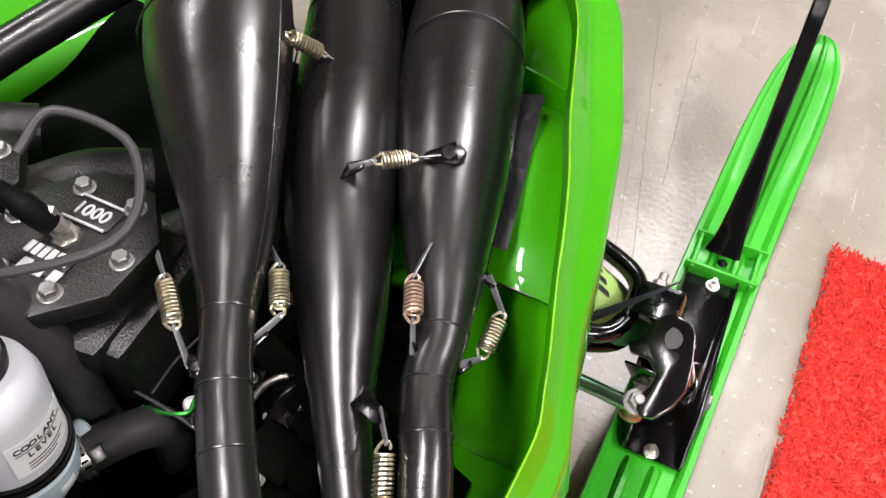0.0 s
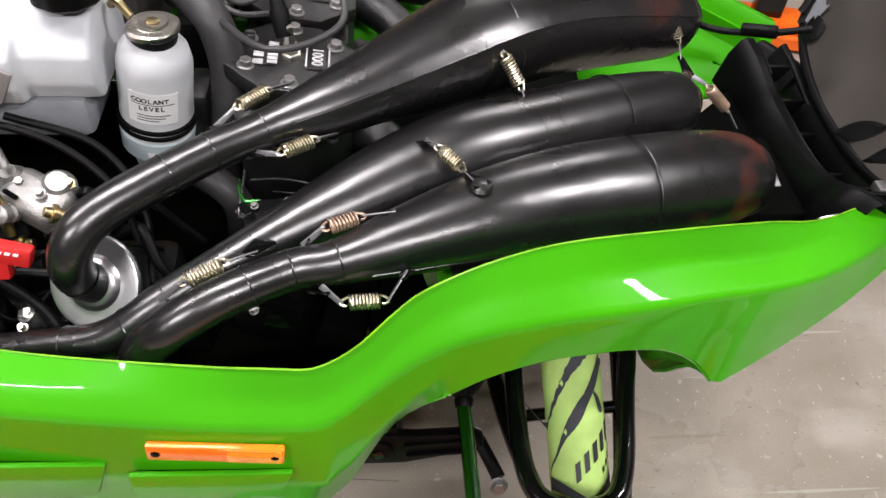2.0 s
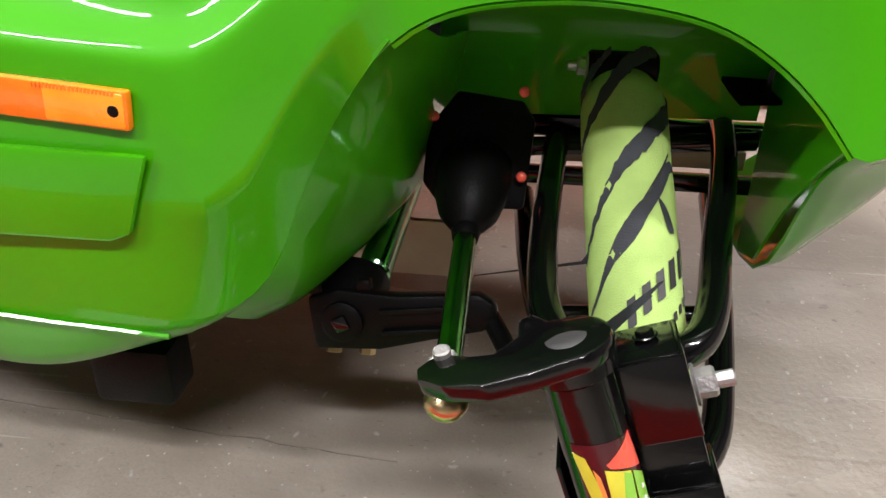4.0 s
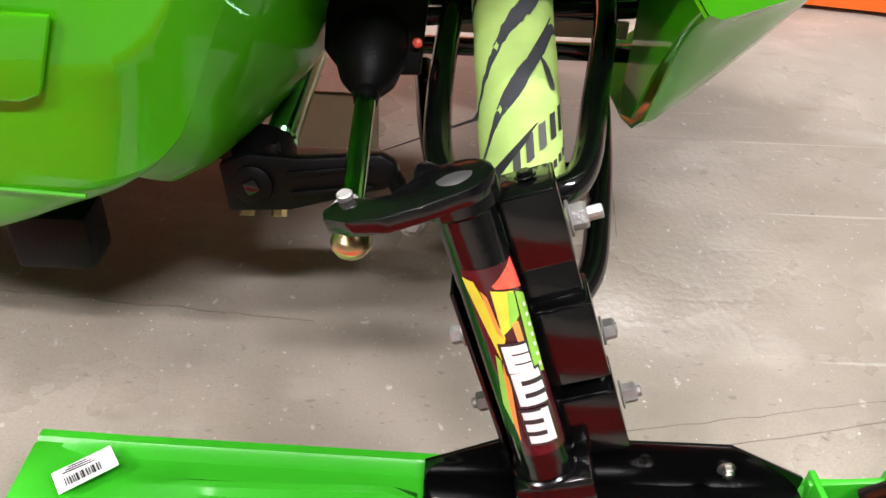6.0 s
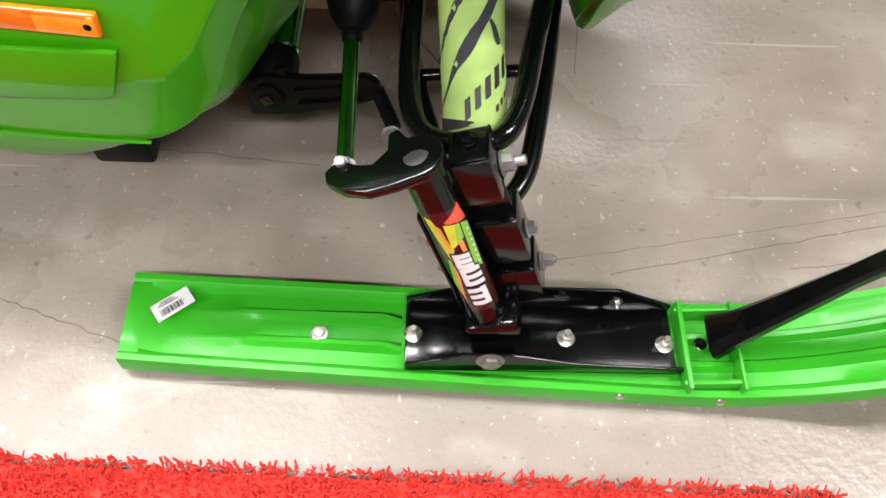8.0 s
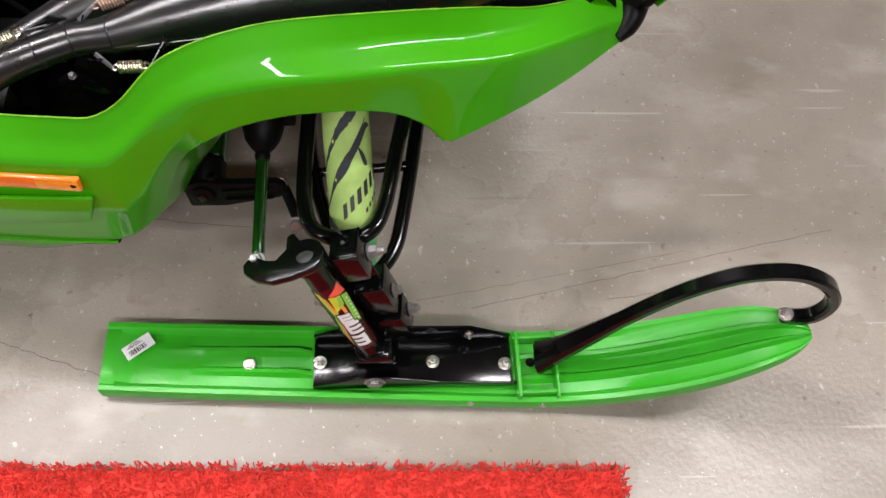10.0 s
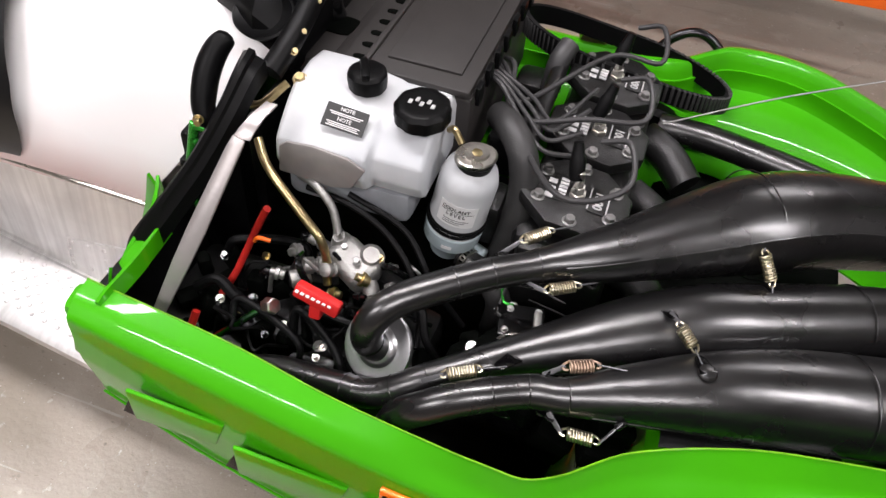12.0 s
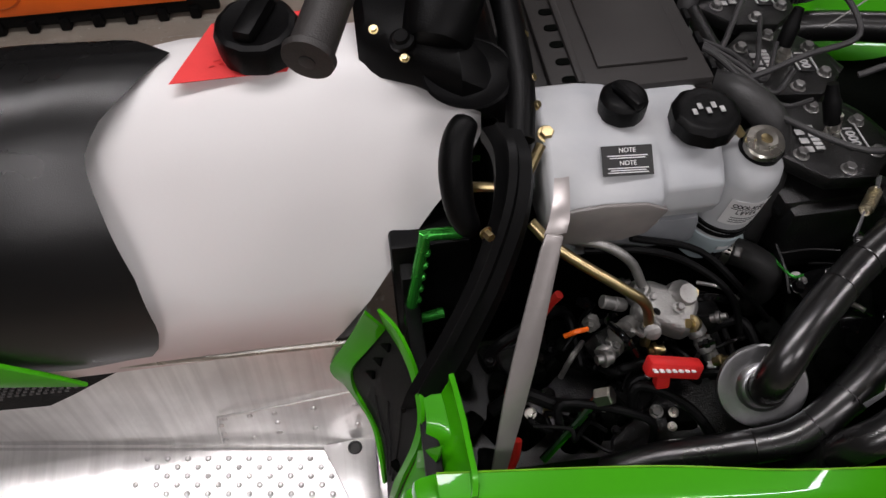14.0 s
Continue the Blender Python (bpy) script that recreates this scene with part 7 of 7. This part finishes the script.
    part("console_trim", sheet(rows, 0.004), RUBBER, sled, "curved black rubber console trim with a raised bead")
    # lever with its bolt
    part("choke_lever", tube([(0.107, 0.502, 0.778, 0.006), (0.104, 0.498, 0.774, 0.014), (0.094, 0.485, 0.76, 0.0175), (0.088, 0.465, 0.735, 0.0185), (0.09, 0.442, 0.702, 0.017), (0.098, 0.43, 0.682, 0.014), (0.102, 0.426, 0.674, 0.006)], 0, 16), PLASTIC, sled, "black moulded lever beside the tank")
    hexbolt(sled, (0.11, 0.398, 0.71), (0.4, -0.9, 0.1), 0.0055, 0.01, BRASS)
    # green anodised handle
    h = part("grab_handle", tube([(0.095, 0.465, 0.63), (0.056, 0.462, 0.636), (0.05, 0.46, 0.625), (0.027, 0.445, 0.502), (0.03, 0.444, 0.49), (0.07, 0.45, 0.488)], 0.0075, 12, 4), BRIGHTGREEN, sled, "green anodised grab handle")
    for k in range(5):
        part("finger_notch", lathe((0.036 + k * 0.0037, 0.447 + k * 0.0025, 0.53 + k * 0.02), (0.1, 0.447, 0.53 + k * 0.02), [(0, 0.006), (0.005, 0.005), (0.007, 0.002)], 10), BRIGHTGREEN, h)


footwell()


def controls():
    g = part("handlebar_grip", lathe((-0.034, 0.336, 1.0), (0.05, 0.56, 1.045), [(0, 0.012), (0.001, 0.019), (0.006, 0.02), (0.009, 0.0165), (0.012, 0.0165), (0.12, 0.0165), (0.122, 0.018), (0.128, 0.018), (0.13, 0.014)], 28), GREYPLASTIC, sled, "black foam handlebar grip with a flanged end")
    part("end_hole", lathe((-0.0338, 0.3367, 1.0001), (-0.1, 0.15, 0.96), [(0, 0.006), (0.0015, 0.006), (0.002, 0.0045)], 20), INK, g)
    part("handlebar", tube([(0.012, 0.46, 1.025), (0.05, 0.56, 1.04), (0.09, 0.64, 1.0), (0.1, 0.7, 0.95), (0.1, 0.78, 0.95), (0.09, 0.9, 1.02)], 0.0115, 14), BLACKMETAL, sled, "black steel handlebar")
    part("switch_block", box((0.035, 0.52, 1.033), (0.05, 0.06, 0.05), 0.012, pose(0, 0, 0, 0, 0, -20)), PLASTIC, sled, "black handlebar switch block")
    part("thumb_lever", tube([(0.02, 0.5, 1.035), (-0.03, 0.51, 1.03), (-0.07, 0.55, 1.02), (-0.08, 0.6, 1.01)], 0.009, 12), PLASTIC, sled, "black handlebar lever")
    part("steering_post", tube([(0.1, 0.72, 0.96), (0.12, 0.72, 0.85), (0.16, 0.72, 0.7)], 0.02, 16), BLACKMETAL, sled)
    # console round the steering post
    secs = []
    for x, k, z in ((0.0, 0.55, 0.805), (0.012, 0.62, 0.818), (0.06, 0.8, 0.822), (0.11, 1.0, 0.815), (0.15, 1.0, 0.79), (0.165, 0.95, 0.76)):
        secs.append([(x, 0.72 - 0.165 * k * math.cos(t), z - 0.07 + 0.07 * abs(math.sin(t)) ** 0.5) for t in [math.pi * i / 14 for i in range(15)]])
    c = part("console", loft(secs), PLASTIC, sled, "black moulded steering console")
    part("post_cover", lathe((0.085, 0.6, 0.79), (0.13, 0.72, 0.86), [(0, 0.02), (0.004, 0.036), (0.012, 0.04), (0.06, 0.044), (0.1, 0.046), (0.12, 0.04)], 36), PLASTIC, c, "rounded black cover at the steering post")
    part("dish", lathe((0.12, 0.58, 0.765), (0.1, 0.53, 0.86), [(0, 0.034), (0.006, 0.046), (0.01, 0.047), (0.012, 0.044), (0.006, 0.034), (0.002, 0.02)], 36, squash=lambda a: 1 + 0.12 * math.cos(2 * a)), PLASTIC, c)
    part("key_barrel", lathe((0.05, 0.6, 0.805), (0.03, 0.57, 0.92), [(0, 0.014), (0.006, 0.014), (0.008, 0.01), (0.012, 0.008)], 20), PLASTIC, c)
    for p in ((0.05, 0.585, 0.795), (0.02, 0.62, 0.81)):
        hexbolt(c, p, (-0.1, -0.5, 1), 0.004, 0.004, BRASS)
    # windshield-base rail with fasteners
    r = part("dash_rail", tube([(0.165, 0.5, 0.735), (0.175, 0.56, 0.765), (0.175, 0.65, 0.8), (0.165, 0.75, 0.83), (0.15, 0.85, 0.84)], 0.017, 14), PLASTIC, sled, "black dashboard rail with plated fasteners")
    for y, z in ((0.53, 0.757), (0.56, 0.77), (0.61, 0.79), (0.66, 0.81), (0.7, 0.825)):
        hexbolt(r, (0.187, y, z), (0.7, -0.4, 0.6), 0.0045, 0.005, BRASS)
    part("rear_line", tube([(0.11, 0.48, 0.69), (0.16, 0.47, 0.7), (0.19, 0.5, 0.725)], 0.006, 10), BRASS, sled)


controls()

# a red slip of paper under the fuel cap
rows = [[(-0.213 + 0.13 * u + 0.045 * v, 0.612 + 0.095 * v + 0.012 * u, 0.762 + 0.014 * v + 0.008 * (1 - u) * (1 - v)) for v in [j / 5 for j in range(6)]] for u in [i / 8 for i in range(9)]]
slip = solid("paper_slip", sheet(rows, 0.0008), REDPAPER, "red paper slip lying under the fuel cap", "paper slip")
for i in range(4):
    part("print", box((-0.166 + i * 0.011, 0.634 + 0.003 * i, 0.7712 + 0.0004 * i), (0.006, 0.0016, 0.0006), 0, pose(0, 0, 0, 8, 0, 12)), REDPLASTIC, slip)
    part("print", box((-0.16 + i * 0.011, 0.642 + 0.003 * i, 0.7725 + 0.0004 * i), (0.008 - 0.002 * (i % 2), 0.0016, 0.0006), 0, pose(0, 0, 0, 8, 0, 12)), REDPLASTIC, slip)


# ---- the neighbouring machines ----
def neighbour():
    t = thing("orange_snowmobile", "orange and black snowmobile parked beside the green one", "snowmobile")
    for y, turn in ((1.63, -11), (2.39, -11)):
        foot = pose(1.79, y, 0, 0, 0, turn)
        secs = []
        for i in range(26):
            x = -0.33 + i * 0.04
            z = 0.012 + (0.16 * ((x - 0.35) / 0.32) ** 2 if x > 0.35 else 0)
            h = 0.075 * (min(1, 0.72 + (x + 0.33) * 3) if x < 0.35 else max(0.12, 1 - ((x - 0.35) / 0.34) ** 2))
            secs.append([foot @ Vector(q) for q in ((x, -h, z), (x, -h, z + 0.03), (x, -h * 0.8, z + 0.035), (x, -h * 0.7, z + 0.018), (x, h * 0.7, z + 0.018), (x, h * 0.8, z + 0.035), (x, h, z + 0.03), (x, h, z))])
        s = part("ski", loft(secs), ORANGEPLASTIC, t, "orange plastic ski")
        part("saddle", box((0, 0, 0), (0.26, 0.1, 0.05), 0.008, foot @ Matrix.Translation((0.0, 0, 0.05))), ORANGEPLASTIC, s)
        part("mount", box((0, 0, 0), (0.08, 0.05, 0.1), 0.01, foot @ Matrix.Translation((0.02, 0, 0.11))), BLACKMETAL, s)
        hexbolt(s, foot @ Vector((-0.08, -0.053, 0.05)), foot.to_3x3() @ Vector((0, -1, 0)), 0.011, 0.009, STEEL)
        part("ski_handle", tube([foot @ Vector(q) for q in ((0.24, 0, 0.05), (0.36, 0, 0.15), (0.48, 0, 0.22), (0.6, 0, 0.25), (0.65, 0, 0.2))], 0.012, 10), PLASTIC, s)
        part("spindle", rod(foot @ Vector((0.02, 0, 0.12)), foot @ Vector((-0.04, 0, 0.34)), 0.02), BLACKMETAL, t)
    # bare front arms that run across to the frame
    for y in (1.63, 2.39):
        part("arm", rod((1.74, y, 0.22), (1.57, 2.05 + (y - 2.05) * 0.3, 0.3), 0.013), BLACKMETAL, t, "black tubular suspension arm")
        part("arm_clamp", rod((1.722, y + (0.03 if y < 2 else -0.03), 0.227), (1.705, y + (0.06 if y < 2 else -0.06), 0.236), 0.02), STEEL, t)
    secs = []
    for x, w, z0, z1 in ((1.75, 0.08, 0.3, 0.35), (1.6, 0.11, 0.26, 0.4), (1.3, 0.14, 0.26, 0.45), (0.9, 0.16, 0.26, 0.5), (0.4, 0.18, 0.27, 0.54), (-0.4, 0.18, 0.3, 0.58)):
        secs.append([(x, 2.12 - w, z0 + 0.05), (x, 2.12 - w, z0 + (z1 - z0) * 0.6), (x, 2.12 - w * 0.6, z1), (x, 2.12 + w * 0.6, z1), (x, 2.12 + w, z0 + (z1 - z0) * 0.6), (x, 2.12 + w, z0 + 0.05), (x, 2.12, z0)])
    part("body", loft(secs), ORANGEPLASTIC, t, "orange body shell")
    # rubber track on its rails
    k = part("track", box((-1.3, 2.05, 0.2), (1.9, 0.4, 0.38), 0.14, seg=4), RUBBER, t, "black rubber track with moulded lugs")
    for i in range(21):
        part("track_lug", box((-2.2 + i * 0.088, 1.845, 0.022), (0.03, 0.03, 0.04), 0.006), RUBBER, k)
    part("track_belt", box((-1.3, 1.85, 0.042), (1.86, 0.02, 0.045), 0.006), RUBBER, k)
    part("slide_rail", box((-1.3, 1.836, 0.088), (1.7, 0.014, 0.05), 0.004), ORANGEPLASTIC, t, "orange slide rail")
    for x in (-2.0, -1.45, -0.92):
        part("idler_wheel", lathe((x, 1.84, 0.15), (x, 1.7, 0.15), [(0, 0.06), (0.012, 0.062), (0.02, 0.054), (0.021, 0.02)], 24), ORANGEPLASTIC, t)
    part("tunnel", box((-1.3, 2.08, 0.47), (1.9, 0.44, 0.16), 0.02), PLASTIC, t)
    part("seat", box((-1.0, 2.08, 0.67), (1.4, 0.36, 0.24), 0.08), SEAT, t)


neighbour()
